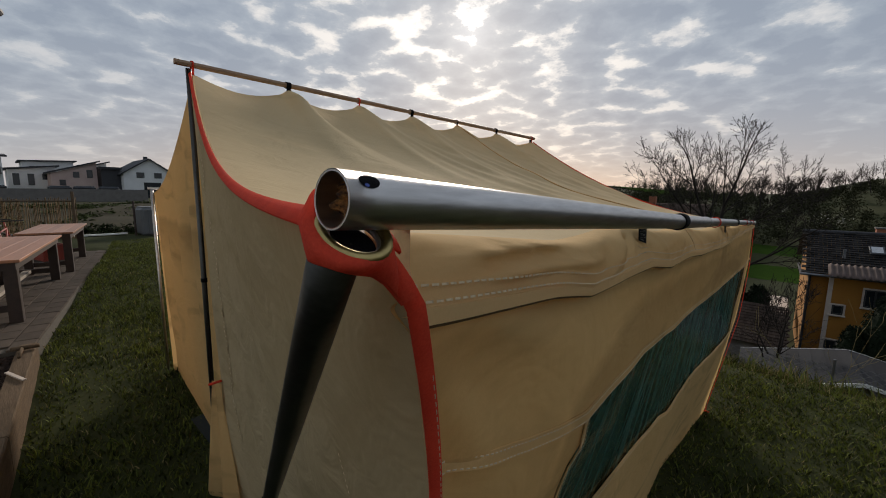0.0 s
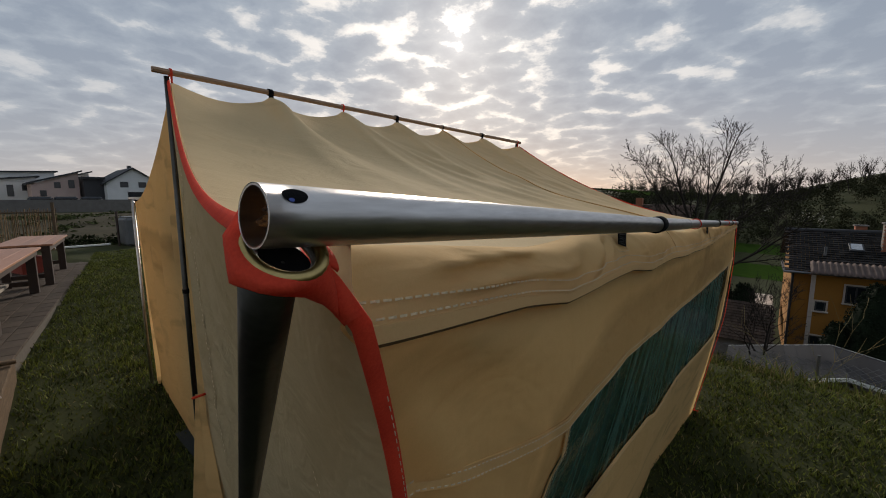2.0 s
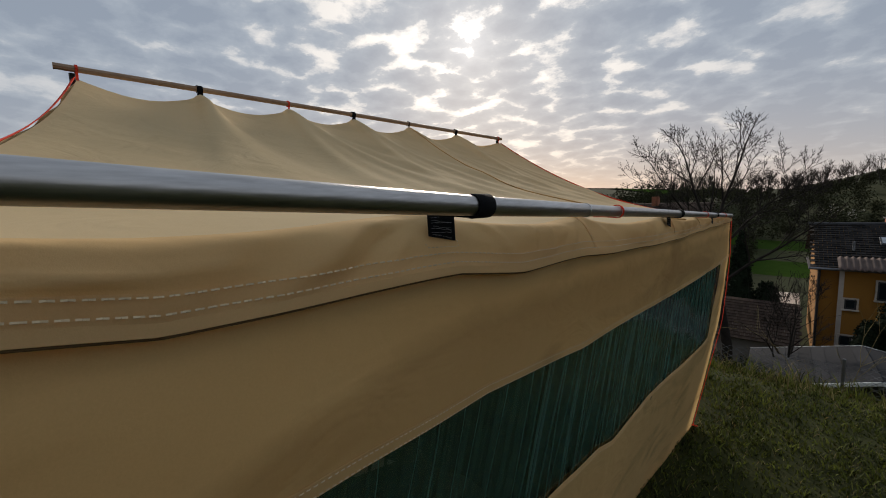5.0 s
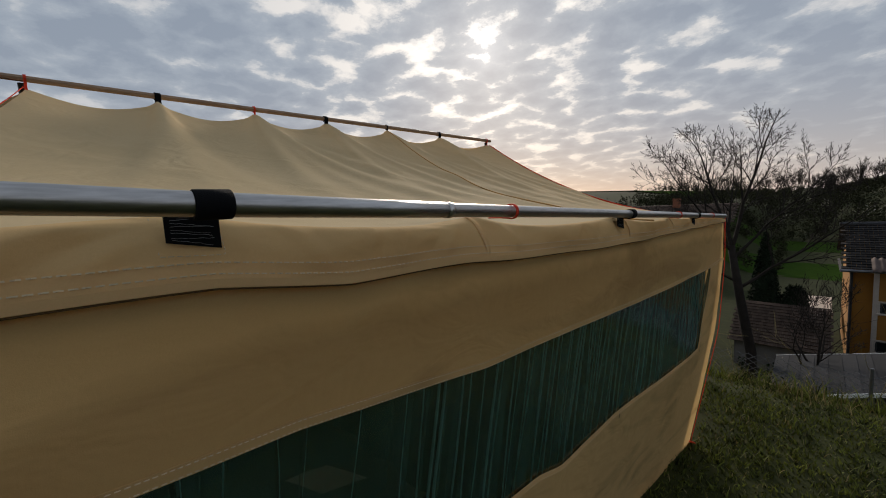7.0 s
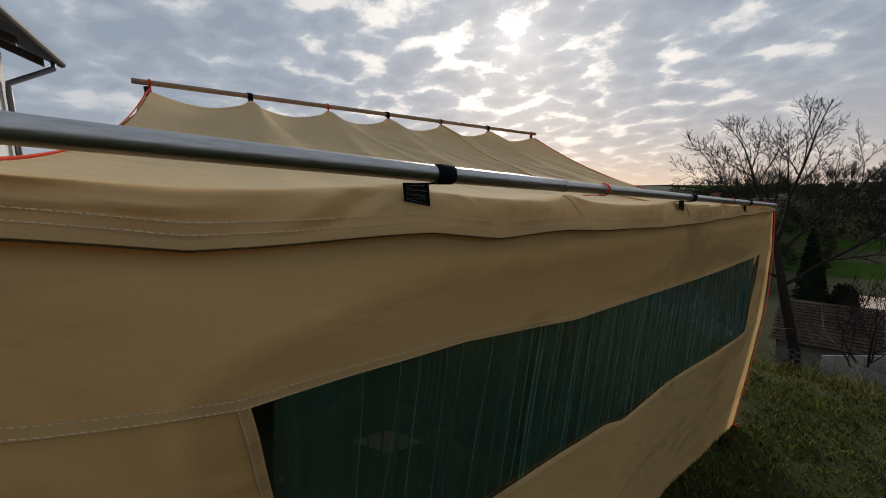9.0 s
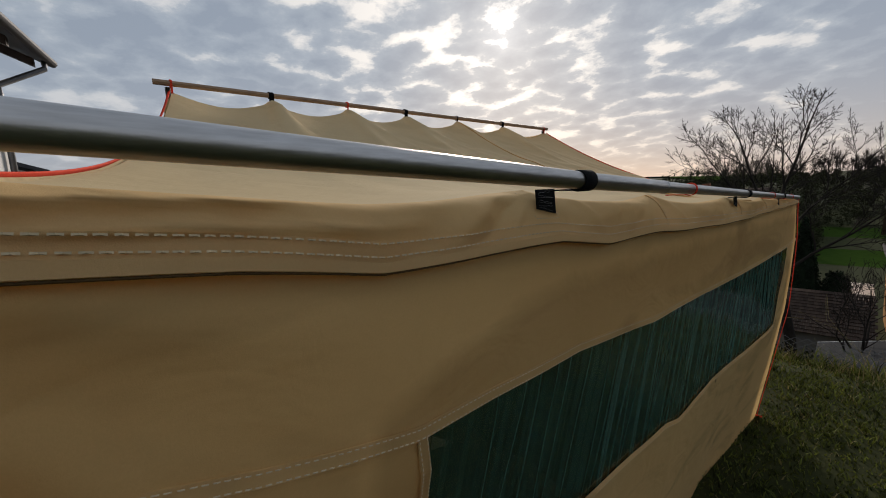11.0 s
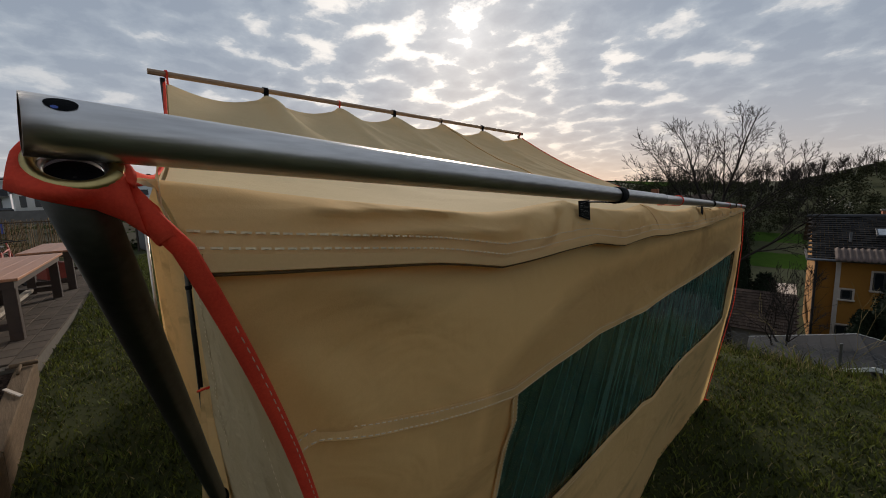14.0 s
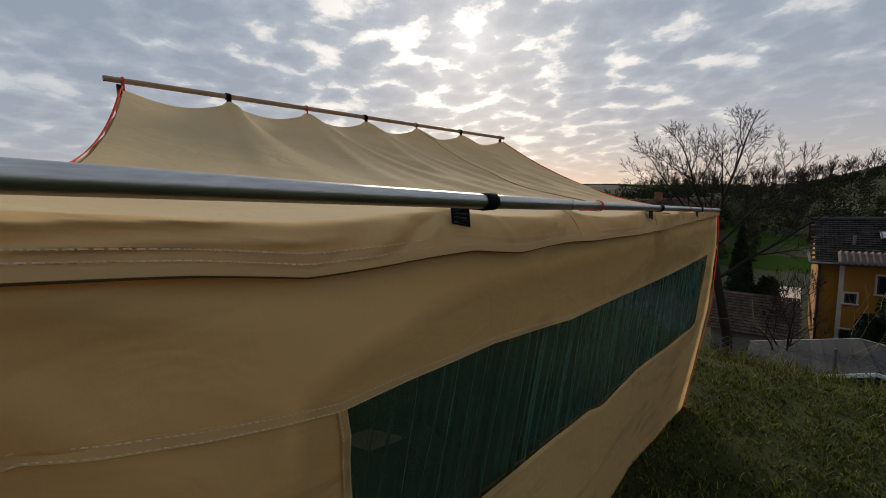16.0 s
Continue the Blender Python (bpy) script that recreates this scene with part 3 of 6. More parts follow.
def film_nodes():
    N, L = FILM.node_tree.nodes, FILM.node_tree.links
    N.clear()
    out, mixs, tr, gl, fr = (N.new(n) for n in ("ShaderNodeOutputMaterial", "ShaderNodeMixShader", "ShaderNodeBsdfTransparent", "ShaderNodeBsdfGlossy", "ShaderNodeFresnel"))
    tr.inputs[0].default_value = (0.86, 0.90, 0.88, 1)
    gl.inputs["Roughness"].default_value = 0.12
    fr.inputs[0].default_value = 1.4
    nz, bp = N.new("ShaderNodeTexNoise"), N.new("ShaderNodeBump")
    nz.inputs["Scale"].default_value = 14
    bp.inputs["Strength"].default_value, bp.inputs["Distance"].default_value = 0.25, 0.01
    L.new(nz.outputs[0], bp.inputs["Height"])
    L.new(bp.outputs[0], gl.inputs["Normal"])
    mul = N.new("ShaderNodeMath")
    mul.operation = "MULTIPLY"
    mul.inputs[1].default_value = 0.3
    L.new(fr.outputs[0], mul.inputs[0])
    L.new(mul.outputs[0], mixs.inputs[0])
    L.new(tr.outputs[0], mixs.inputs[1])
    L.new(gl.outputs[0], mixs.inputs[2])
    L.new(mixs.outputs[0], out.inputs[0])


film_nodes()
# brighter copy of the curtain green, with the pleats' light painted in
GREEN_FOLD_LIT = material("green_curtain_fold_lit", (0.20, 0.40, 0.34), (0.06, 0.16, 0.13), rough=0.7, scale=14, fine=300, bump=0.05, translucent=0.3)
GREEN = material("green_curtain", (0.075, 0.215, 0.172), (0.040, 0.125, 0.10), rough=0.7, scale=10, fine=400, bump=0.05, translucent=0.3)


def sheer(m, share):
    """Lets part of the light straight through a thin net."""
    N, L = m.node_tree.nodes, m.node_tree.links
    out = N["Material Output"]
    old = out.inputs[0].links[0].from_socket
    tr, ms = N.new("ShaderNodeBsdfTransparent"), N.new("ShaderNodeMixShader")
    ms.inputs[0].default_value = share
    L.new(old, ms.inputs[1])
    L.new(tr.outputs[0], ms.inputs[2])
    L.new(ms.outputs[0], out.inputs[0])


sheer(GREEN, 0.42)
# near-black for the sheets that stand in for the shade inside the tent
INNER_SHADE = material("dark_inner_shade", (0.020, 0.026, 0.026), (0.012, 0.016, 0.016), rough=0.95, scale=4, fine=200, bump=0.05)
CANVAS_GABLE_IN = canvas("cotton_canvas_inner", (0.50, 0.42, 0.30), (0.42, 0.35, 0.24), (0.30, 0.24, 0.15), 0.1, 0.4, 0.3)
CARD = material("pale_paper", (0.50, 0.48, 0.42), rough=0.9, bump=0.02)


def build_inside():
    # added dark screen: hides the lit interior and blocks sun from the wall
    def shade_screen(u, w):
        p = Vector((-0.34, 4.20, 0)).lerp(Vector((-0.50, 2.30, 0)), u * 3) if u < 1 / 3 else Vector((-0.50, 2.30, 0)).lerp(Vector((-3.3, 2.45, 0)), (u - 1 / 3) * 1.5)
        return p + Vector((0.03 * math.sin(u * 60), 0.03 * math.cos(u * 50), lerp(1.72, 0.02, w) + 0.2 * (1 - w) * max(0.0, u - 1 / 3)))
    # further dark sheets added behind the gable, at the back and as floor
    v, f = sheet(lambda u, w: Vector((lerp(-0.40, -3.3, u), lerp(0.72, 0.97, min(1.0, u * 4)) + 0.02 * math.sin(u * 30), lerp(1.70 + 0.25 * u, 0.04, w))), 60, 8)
    mesh_object("inner_shade_sheet", v, f, INNER_SHADE, TENT, "dark sheet added behind the gable as interior shade", True)
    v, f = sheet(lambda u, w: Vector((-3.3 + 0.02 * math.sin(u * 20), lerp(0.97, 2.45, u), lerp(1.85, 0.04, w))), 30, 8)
    mesh_object("inner_shade_sheet", v, f, INNER_SHADE, TENT, smooth_shade=True)
    v, f = sheet(shade_screen, 180, 8)
    mesh_object("inner_shade_screen", v, f, INNER_SHADE, TENT, "dark screen added to keep the tent's inside in shade", True)
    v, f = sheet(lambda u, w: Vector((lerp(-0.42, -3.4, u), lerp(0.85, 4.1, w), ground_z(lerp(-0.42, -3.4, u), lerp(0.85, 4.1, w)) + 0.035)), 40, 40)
    mesh_object("floor_shade", v, f, INNER_SHADE, TENT, "dark sheet added as shade on the tent floor", True)

    def flap(u, w):
        z = lerp(1.15, 0.12, w)
        return Vector((-1.95 + u * 0.62 * math.sin(math.pi * (0.12 + 0.72 * w)) + 0.04 * w, 1.02 + 0.05 * math.sin(u * 5 + 0.4) - 0.02 * w, z))
    v, f = sheet(flap, 14, 18)
    mesh_object("inner_flap", v, f, CANVAS_GABLE_IN, TENT, "pale inner cloth hanging loose behind the window", True)
    z = ground_z(-2.05, 1.97) + 0.045
    v, f = sheet(lambda u, w: Vector((-2.25 + 0.36 * u + 0.10 * w, 1.78 + 0.30 * w + 0.12 * u, z + 0.004 * math.sin(u * 3))), 6, 4)
    mesh_object("paper_tag", v, f, CARD, TENT, "pale paper sheet lying inside the tent", True)


build_cloth()
build_inside()


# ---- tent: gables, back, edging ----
# same canvas, coloured darker because the near gable stands in shadow
CANVAS_GABLE_SHADED = canvas("cotton_canvas_gable_shaded", (0.60, 0.475, 0.285), (0.50, 0.39, 0.225), (0.38, 0.28, 0.15), 0.22, 0.5, 0.4)


def gable_point(f, w):
    a = rafter(f, 0.0)
    a.y -= 0.012 * min(1.0, f * 8)
    b = Vector((-0.385 - 2.07 * f, 0.70 + 0.075 * f, ground_z(-0.385 - 2.07 * f, 0.75) + 0.01))
    p = a.lerp(b, w)
    a0, b0 = rafter(0.0, 0.0), Vector((-0.385, 0.70, ground_z(-0.385, 0.75) + 0.01))
    p0 = a0.lerp(b0, w)
    p += (corner_point(p0.z) + Vector((0.002, -0.002, 0.0)) - p0) * max(0.0, 1 - f / 0.4) ** 2
    bulge = math.sin(math.pi * f) * math.sin(math.pi * w)
    p.y += 0.026 * noise.noise((p.x * 3, p.z * 2.2, 0.5)) * bulge + 0.014 * noise.noise((p.x * 8, p.z * 5 + p.x * 4, 1.5)) * bulge
    p.y -= 0.030 * max(0.0, 0.35 - abs(noise.noise((p.x * 3.2 + p.z * 1.5, p.z * 2.6 - p.x, 6.5)))) * bulge ** 0.5
    # pulled in at the tie by the pole
    t = f ** 3 * math.exp(-((p.z - 0.74) / 0.30) ** 2)
    p.x -= -0.04 * t
    p.y += 0.012 * math.sin(f * 40) * f ** 2
    return p


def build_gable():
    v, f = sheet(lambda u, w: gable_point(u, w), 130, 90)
    mesh_object("gable_wall", v, f, CANVAS_GABLE_SHADED, TENT, "beige canvas gable wall, door panel tied back", True)
    pts = [rafter(lerp(1.0, 0.0, (k / 40) ** 0.8), 0.0) + Vector((0.0, -0.014, 0.002)) for k in range(40)] + [Vector((-0.060, 0.066, 1.920)), Vector((-0.036, 0.062, 1.910)), Vector((-0.014, 0.070, 1.897)), Vector((-0.006, 0.076, 1.882))]
    v, f = strap(pts, [(0.25, -0.75, 0.6)] * 42 + [(0.7, -0.6, 0.3)] * 2, [0.018] * 41 + [0.017, 0.015, 0.011], 0.003)
    mesh_object("rafter_edging", v, f, RED, TENT, "orange red webbing edge of the roof", True)
    pts = [rafter(k / 30, 1.0) + Vector((0, 0.004, 0.003)) for k in range(31)]
    v, f = strap(pts, [(0.1, 0.5, 0.8)] * 31, 0.018, 0.003)
    mesh_object("rafter_edging", v, f, RED, TENT, smooth_shade=True)
    zs = [lerp(1.876, -0.1, (k / 37) ** 1.4) for k in range(38)]
    pts = [Vector((-0.014, 0.061, 1.913)), Vector((-0.009, 0.065, 1.905)), Vector((-0.005, 0.071, 1.893))] + [corner_point(z) + Vector((0.004, -0.004, 0)) for z in zs]
    v, f = strap(pts, [(0.85, -0.5, 0.05)] * 41, [0.010, 0.011, 0.012] + [0.0130] * 38, 0.0035)
    mesh_object("corner_edging", v, f, RED, TENT, "bright red webbing down the tent corner", True)
    side = Vector((0.5, 0.85, 0)).normalized() * 0.0042
    v, f = stitches([p + side + Vector((0.0036, -0.002, 0)) for p in pts if p.z < 1.83], [(0.85, -0.5, 0.05)] * 41, 0.006, 0.004, 0.0007)
    mesh_object("stitching", v, f, STITCH, TENT)
    pts = [Vector((wall_x(4.25, z) + 0.002, 4.253, z)) for z in [lerp(1.74, -0.12, k / 24) for k in range(25)]]
    v, f = strap(pts, [(0.6, 0.8, 0)] * 25, 0.004, 0.002)
    mesh_object("corner_edging", v, f, RED, TENT, smooth_shade=True)
    # flared lower end of the tied door panel
    def flare(u, w):
        z = lerp(0.77, ground_z(-2.3, 0.7) + 0.01, w)
        x = -2.44 + lerp(0.0, -0.12, w) + u * lerp(0.06, 0.46, w ** 0.8)
        y = 0.735 - 0.03 * math.sin(u * 11 + 0.6) * (0.25 + 0.75 * w) - 0.02 * w
        return Vector((x, y, z))
    v, f = sheet(flare, 30, 20)
    mesh_object("door_panel", v, f, CANVAS_WALL, TENT, "door panel gathered and hanging in folds", True)
    pts = [Vector((-2.435 + 0.045 * math.cos(a), 0.745 + 0.03 * math.sin(a), 0.75 + 0.02 * math.cos(a))) for a in [k * 2 * math.pi / 16 for k in range(17)]]
    v, f = tube(pts, 0.008, 6)
    mesh_object("door_tie", v, f, RED, TENT, "red tie tape knotted round the door panel", True)
    # seam on the gable near the corner
    pts = [gable_point(lerp(0.10, 0.02, (k / 24)), lerp(0.20, 0.36, math.sin(k / 24 * 1.5))) + Vector((0.0, -0.004, 0)) for k in range(25)]
    v, f = stitches(pts, [(0.2, -1, 0)] * 25, 0.007, 0.004)
    mesh_object("stitching", v, f, STITCH, TENT)
    # sewn edge of the door panel, puckered along its thread
    edge = [gable_point(lerp(0.80, 0.76, k / 60) + 0.006 * math.sin(k * 0.9), lerp(0.015, 0.72, k / 60)) + Vector((0.0, -0.004 - 0.003 * math.sin(k * 1.7), 0)) for k in range(61)]
    v, f = strap(edge, [(0.1, -1, 0)] * 61, 0.026, 0.002)
    mesh_object("door_edge", v, f, CANVAS_GABLE_SHADED, TENT, "puckered sewn edge of the door panel")
    v, f = stitches([q + Vector((0.006, -0.004, 0)) for q in edge], [(0.1, -1, 0)] * 61, 0.014, 0.012, 0.003)
    mesh_object("stitching", v, f, STITCH, TENT)
    # seam down the roof slope
    pts = [roof_point(0.617 + 0.03 * w / 30, w / 30) + Vector((0.001, 0, 0.003)) for w in range(31)]
    v, f = tube(pts, 0.004, 5)
    mesh_object("roof_seam", v, f, CANVAS_WALL, TENT, smooth_shade=True)

    # the far slope, its wall and gables
    def back_roof(u, w):
        e = Vector((-4.62 + 0.15 * u, 1.02 + 3.5 * u, 1.93))
        r = RIDGE[0].lerp(RIDGE[1], u) + Vector((0, 0, -0.045))
        dip, gap = between(u, HOOKS)
        p = r.lerp(e, w)
        p.z = lerp(e.z, r.z, (1 - w) ** 1.7) - 0.06 * dip * math.exp(-w * 5)
        return p
    v, f = sheet(back_roof, 60, 16)
    mesh_object("roof_panel", v, f, CANVAS, TENT, smooth_shade=True)
    v, f = sheet(lambda u, w: Vector((-4.62 + 0.15 * u + 0.15 * w, 1.02 + 3.5 * u, lerp(1.93, 0.06, w))), 20, 10)
    mesh_object("side_wall", v, f, CANVAS_WALL, TENT, smooth_shade=True)

    def back_gable(u, w):
        a = back_roof(0, u)
        b = Vector((lerp(-2.55, -4.45, u), lerp(0.85, 1.05, u), 0.08))
        p = a.lerp(b, w)
        p.y += 0.025 * math.sin(u * 26) * math.sin(math.pi * w)
        return p
    v, f = sheet(back_gable, 40, 20)
    mesh_object("gable_wall", v, f, CANVAS_WALL, TENT, smooth_shade=True)

    def far_gable(u, w):
        a = rafter(u * 2, 1.0) if u <= 0.5 else back_roof(1.0, (u - 0.5) * 2)
        return Vector((lerp(a.x, a.x * 0.95 - 0.32, w), a.y + 0.02, lerp(a.z, -0.1, w)))
    v, f = sheet(far_gable, 40, 12)
    mesh_object("gable_wall", v, f, CANVAS_WALL, TENT, smooth_shade=True)


build_gable()


# ---- tent: poles and fittings ----
def hollow_tube(pts, r, inner, sides=28):
    v, f = tube(pts, r, sides, caps=False)
    v2, f2 = tube(pts, inner, sides, caps=False)
    n = len(v)
    rim = [(k, (k + 1) % sides, n + (k + 1) % sides, n + k) for k in range(sides)]
    last = (len(pts) - 1) * sides
    rim += [(last + k, last + (k + 1) % sides, n + last + (k + 1) % sides, n + last + k) for k in range(sides)]
    return v + v2, f + [tuple(i + n for i in q)[::-1] for q in f2] + rim


def build_poles():
    ys = [0.024] + [lerp(0.04, EAVE_END, k / 60) for k in range(61)]
    pts = [Vector((TUBE_X, y, tube_z(y))) for y in ys]
    v, f = hollow_tube(pts[:18] + [Vector((TUBE_X, 1.29, tube_z(1.29)))], TUBE_R, TUBE_R - 0.0013)
    pole = mesh_object("eave_tube", v, f, STEEL, TENT, "long scratched steel eave tube", True)
    v, f = hollow_tube([Vector((TUBE_X, y, tube_z(y))) for y in (1.30, 2.9, EAVE_END)], TUBE_R - 0.0012, TUBE_R - 0.003)
    mesh_object("eave_tube", v, f, STEEL, TENT, smooth_shade=True)
    v, f = tube([(TUBE_X, 1.285, tube_z(1.285)), (TUBE_X, 1.297, tube_z(1.297))], TUBE_R + 0.0008, 28)
    mesh_object("tube_collar", v, f, STEEL, TENT, smooth_shade=True)
    # drilled hole near the end: a black disc as its shaded inside, blue plug
    tilt = radians(50)
    c = Vector((TUBE_X + TUBE_R * math.sin(tilt), 0.0380, tube_z(0.0380) + TUBE_R * math.cos(tilt)))
    def on_tube(da, dy, h):
        a = tilt + da
        return Vector((TUBE_X + (TUBE_R + h) * math.sin(a), 0.0380 + dy, tube_z(0.0380) + (TUBE_R + h) * math.cos(a)))
    disc = lambda R_, off, h, dy=0.0: sheet(lambda u, w: on_tube(0.68 * w * R_ / TUBE_R * math.cos(u * 6.28319) + off, dy + w * R_ * math.sin(u * 6.28319), h), 24, 4)
    v, f = disc(0.0062, 0.0, 0.00025)
    mesh_object("pin_hole_shade", v, f, BLACK, pole, "black disc painted as the dark inside of a drilled hole", True)
    v, f = disc(0.0014, 0.17, 0.0004, -0.0026)
    mesh_object("plug", v, f, BLUE, pole, "small blue plug", True)
    v, f = sheet(lambda u, w: Vector((TUBE_X + w * (TUBE_R - 0.0014) * math.cos(u * 6.28319), 0.036 + 0.008 * noise.noise((w * math.cos(u * 6.28319) * 2.2, w * math.sin(u * 6.28319) * 2.2, 1.0)), tube_z(0.036) + w * (TUBE_R - 0.0014) * math.sin(u * 6.28319))), 40, 14)
    mesh_object("rusty_core", v, f, RUST, pole, "rust and dirt inside the tube end", True)
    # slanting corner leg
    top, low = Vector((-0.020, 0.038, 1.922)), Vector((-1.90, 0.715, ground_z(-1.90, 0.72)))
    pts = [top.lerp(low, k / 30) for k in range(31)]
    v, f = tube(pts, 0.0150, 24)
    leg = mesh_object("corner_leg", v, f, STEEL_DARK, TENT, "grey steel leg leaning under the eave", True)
    k = 0.335
    c = top.lerp(low, k)
    d = (low - top).normalized()
    v, f = tube([c - d * 0.008, c + d * 0.008], 0.0195, 20)
    mesh_object("leg_clamp", v, f, BLACK, leg, smooth_shade=True)
    ring = [c + Vector((0.024 * math.cos(a), -0.012 + 0.004 * math.sin(a), -0.01 + 0.022 * math.sin(a))) for a in [i * 2 * math.pi / 20 for i in range(21)]]
    v, f = tube(ring, 0.0018, 6)
    mesh_object("steel_ring", v, f, STEEL, leg, smooth_shade=True)
    # ridge pole of two timber battens on uprights
    d = RIDGE[1] - RIDGE[0]
    a, b = RIDGE[0] - d * 0.024, RIDGE[1] + d * 0.004
    v, f = tube([a.lerp(b, k / 12) + Vector((0, 0, 0.006)) for k in range(13)], 0.017, 8)
    mesh_object("ridge_pole", v, f, WOOD_POLE, TENT, "weathered wooden ridge pole", False)
    for x, y, ztop in ((-2.545, 0.760, 2.652), (-2.275, 4.38, 2.62)):
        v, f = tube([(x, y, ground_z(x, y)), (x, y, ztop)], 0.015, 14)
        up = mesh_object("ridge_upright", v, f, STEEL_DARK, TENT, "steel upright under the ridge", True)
        v, f = tube([(x, y, 1.38), (x, y, 1.405)], 0.0185, 14)
        mesh_object("pole_clamp", v, f, BLACK, up, smooth_shade=True)
    v, f = tube([(-4.50, 0.98, 0.1), (-4.62, 1.00, 1.965)], 0.014, 12)
    mesh_object("corner_leg", v, f, STEEL, TENT, smooth_shade=True)
    v, f = tube([(-4.62, 0.97, 1.965), (-4.47, 4.5, 1.965)], 0.014, 12)
    mesh_object("eave_tube", v, f, STEEL, TENT, smooth_shade=True)
    v, f = tube([(-0.62, 4.12, -0.15), (-0.012, 4.215, tube_z(4.215))], 0.014, 12)
    mesh_object("corner_leg", v, f, STEEL_DARK, TENT, smooth_shade=True)
    # corner peg at the far foot
    v, f = tube([(-0.25, 4.26, -0.10), (-0.17, 4.22, -0.085)], 0.008, 8)
    mesh_object("foot_strap", v, f, RED, TENT, smooth_shade=True)


BLUE = material("blue_plastic", (0.04, 0.09, 0.42), rough=0.4, bump=0)


def build_ties():
    # ridge straps
    for i, h in enumerate(HOOKS):
        c = RIDGE[0].lerp(RIDGE[1], h)
        wide = i in (1, 3, 5)
        w, mat = (0.034, BLACK) if wide else (0.012, RED if i != 4 else BLACK)
        ring = [c + Vector((0.0205 * math.cos(a), 0, 0.006 + 0.0205 * math.sin(a))) for a in [k * 2 * math.pi / 16 for k in range(17)]]
        nn = [p - c - Vector((0, 0, 0.006)) for p in ring]
        v1 = strap(ring, nn, w, 0.002)
        drop = [c + Vector((0.018, 0, 0.0)), c + Vector((0.012, 0, -0.03)), c + Vector((0.01, 0, -0.055))]
        v2 = strap(drop, [(1, 0, 0.2)] * 3, w, 0.002)
        v, f = merge(v1, v2)
        mesh_object("ridge_strap", v, f, mat, TENT, "black webbing strap" if wide else "thin red tie", False)
    # eave straps with sewn patches
    for y, kind in ((0.885, "wide"), (1.50, "red"), (2.28, "wide"), (2.95, "red"), (3.35, "wide"), (3.75, "red")):
        yt = y + 0.006
        c = Vector((TUBE_X, yt, tube_z(yt)))
        r = TUBE_R + 0.0012
        w = 0.042 if kind == "wide" else 0.009
        ring = [c + Vector((r * math.sin(a), 0, r * math.cos(a))) for a in [k * 2 * math.pi / 24 for k in range(25)]]
        v1 = strap(ring, [p - c for p in ring], w, 0.0018)
        anchor = Vector((-0.066, y, tube_z(y) - 0.014))
        under = c + Vector((-r * 0.2, 0, -r * 1.0))
        drop = [under, under.lerp(anchor, 0.5) + Vector((0, 0, 0.001)), anchor]
        v2 = strap(drop, [(0.1, 0, 1)] * 3, w * 0.95, 0.0018)
        v, f = merge(v1, v2)
        st = mesh_object("eave_strap", v, f, BLACK if kind == "wide" else RED, TENT, "wide black webbing strap" if kind == "wide" else "thin red cord", True)
        if kind == "wide":
            out = max(eave_point(y + dy, v).x for dy in (-0.03, -0.015, 0.0, 0.015, 0.03) for v in (0.05, 0.2, 0.35, 0.5)) + 0.004
            low = lambda dy: lerp(0.044, 0.056, dy / 0.062 + 0.5)
            on = lambda dy, k: Vector((out + 0.002 * k + 0.0032, y + dy, tube_z(y) - lerp(0.010, low(dy), k)))
            v, f = sheet(lambda a, k: on(lerp(-0.031, 0.031, a), k) - Vector((0.0018, 0, 0)), 10, 6)
            pt = mesh_object("strap_patch", v, f, BLACK, st, "black patch sewn with grey zigzag thread")
            pt.modifiers.new("thick", "SOLIDIFY").thickness = 0.002
            zig = []
            for row in range(7):
                k0, k1 = 0.16 + 0.72 * row / 6 + random.uniform(-0.05, 0.05), 0.16 + 0.72 * row / 6 + random.uniform(-0.08, 0.08)
                line = [on(lerp(-0.025, random.uniform(0.018, 0.026), k / 8), lerp(k0, k1, k / 8)) + Vector((0, 0, random.uniform(-0.0007, 0.0007))) for k in range(9)]
                zig.append(tube(line, 0.00042, 4))
            v, f = merge(*zig)
            mesh_object("zigzag_thread", v, f, THREAD_GREY, st)
            frame_pts = [eave_point(y + a, v) + Vector((0.002, 0, 0)) for a, v in ((-0.040, 0.1), (-0.040, 0.70), (0.034, 0.70), (0.034, 0.45))]
            dense = [frame_pts[i].lerp(frame_pts[i + 1], k / 6) for i in range(3) for k in range(6)] + [frame_pts[-1]]
            v, f = stitches(dense, [(1, 0, 0.1)] * len(dense), 0.006, 0.003, 0.0013)
            mesh_object("stitching", v, f, STITCH, st)


THREAD_GREY = material("grey_thread", (0.40, 0.40, 0.41), rough=0.7, bump=0)


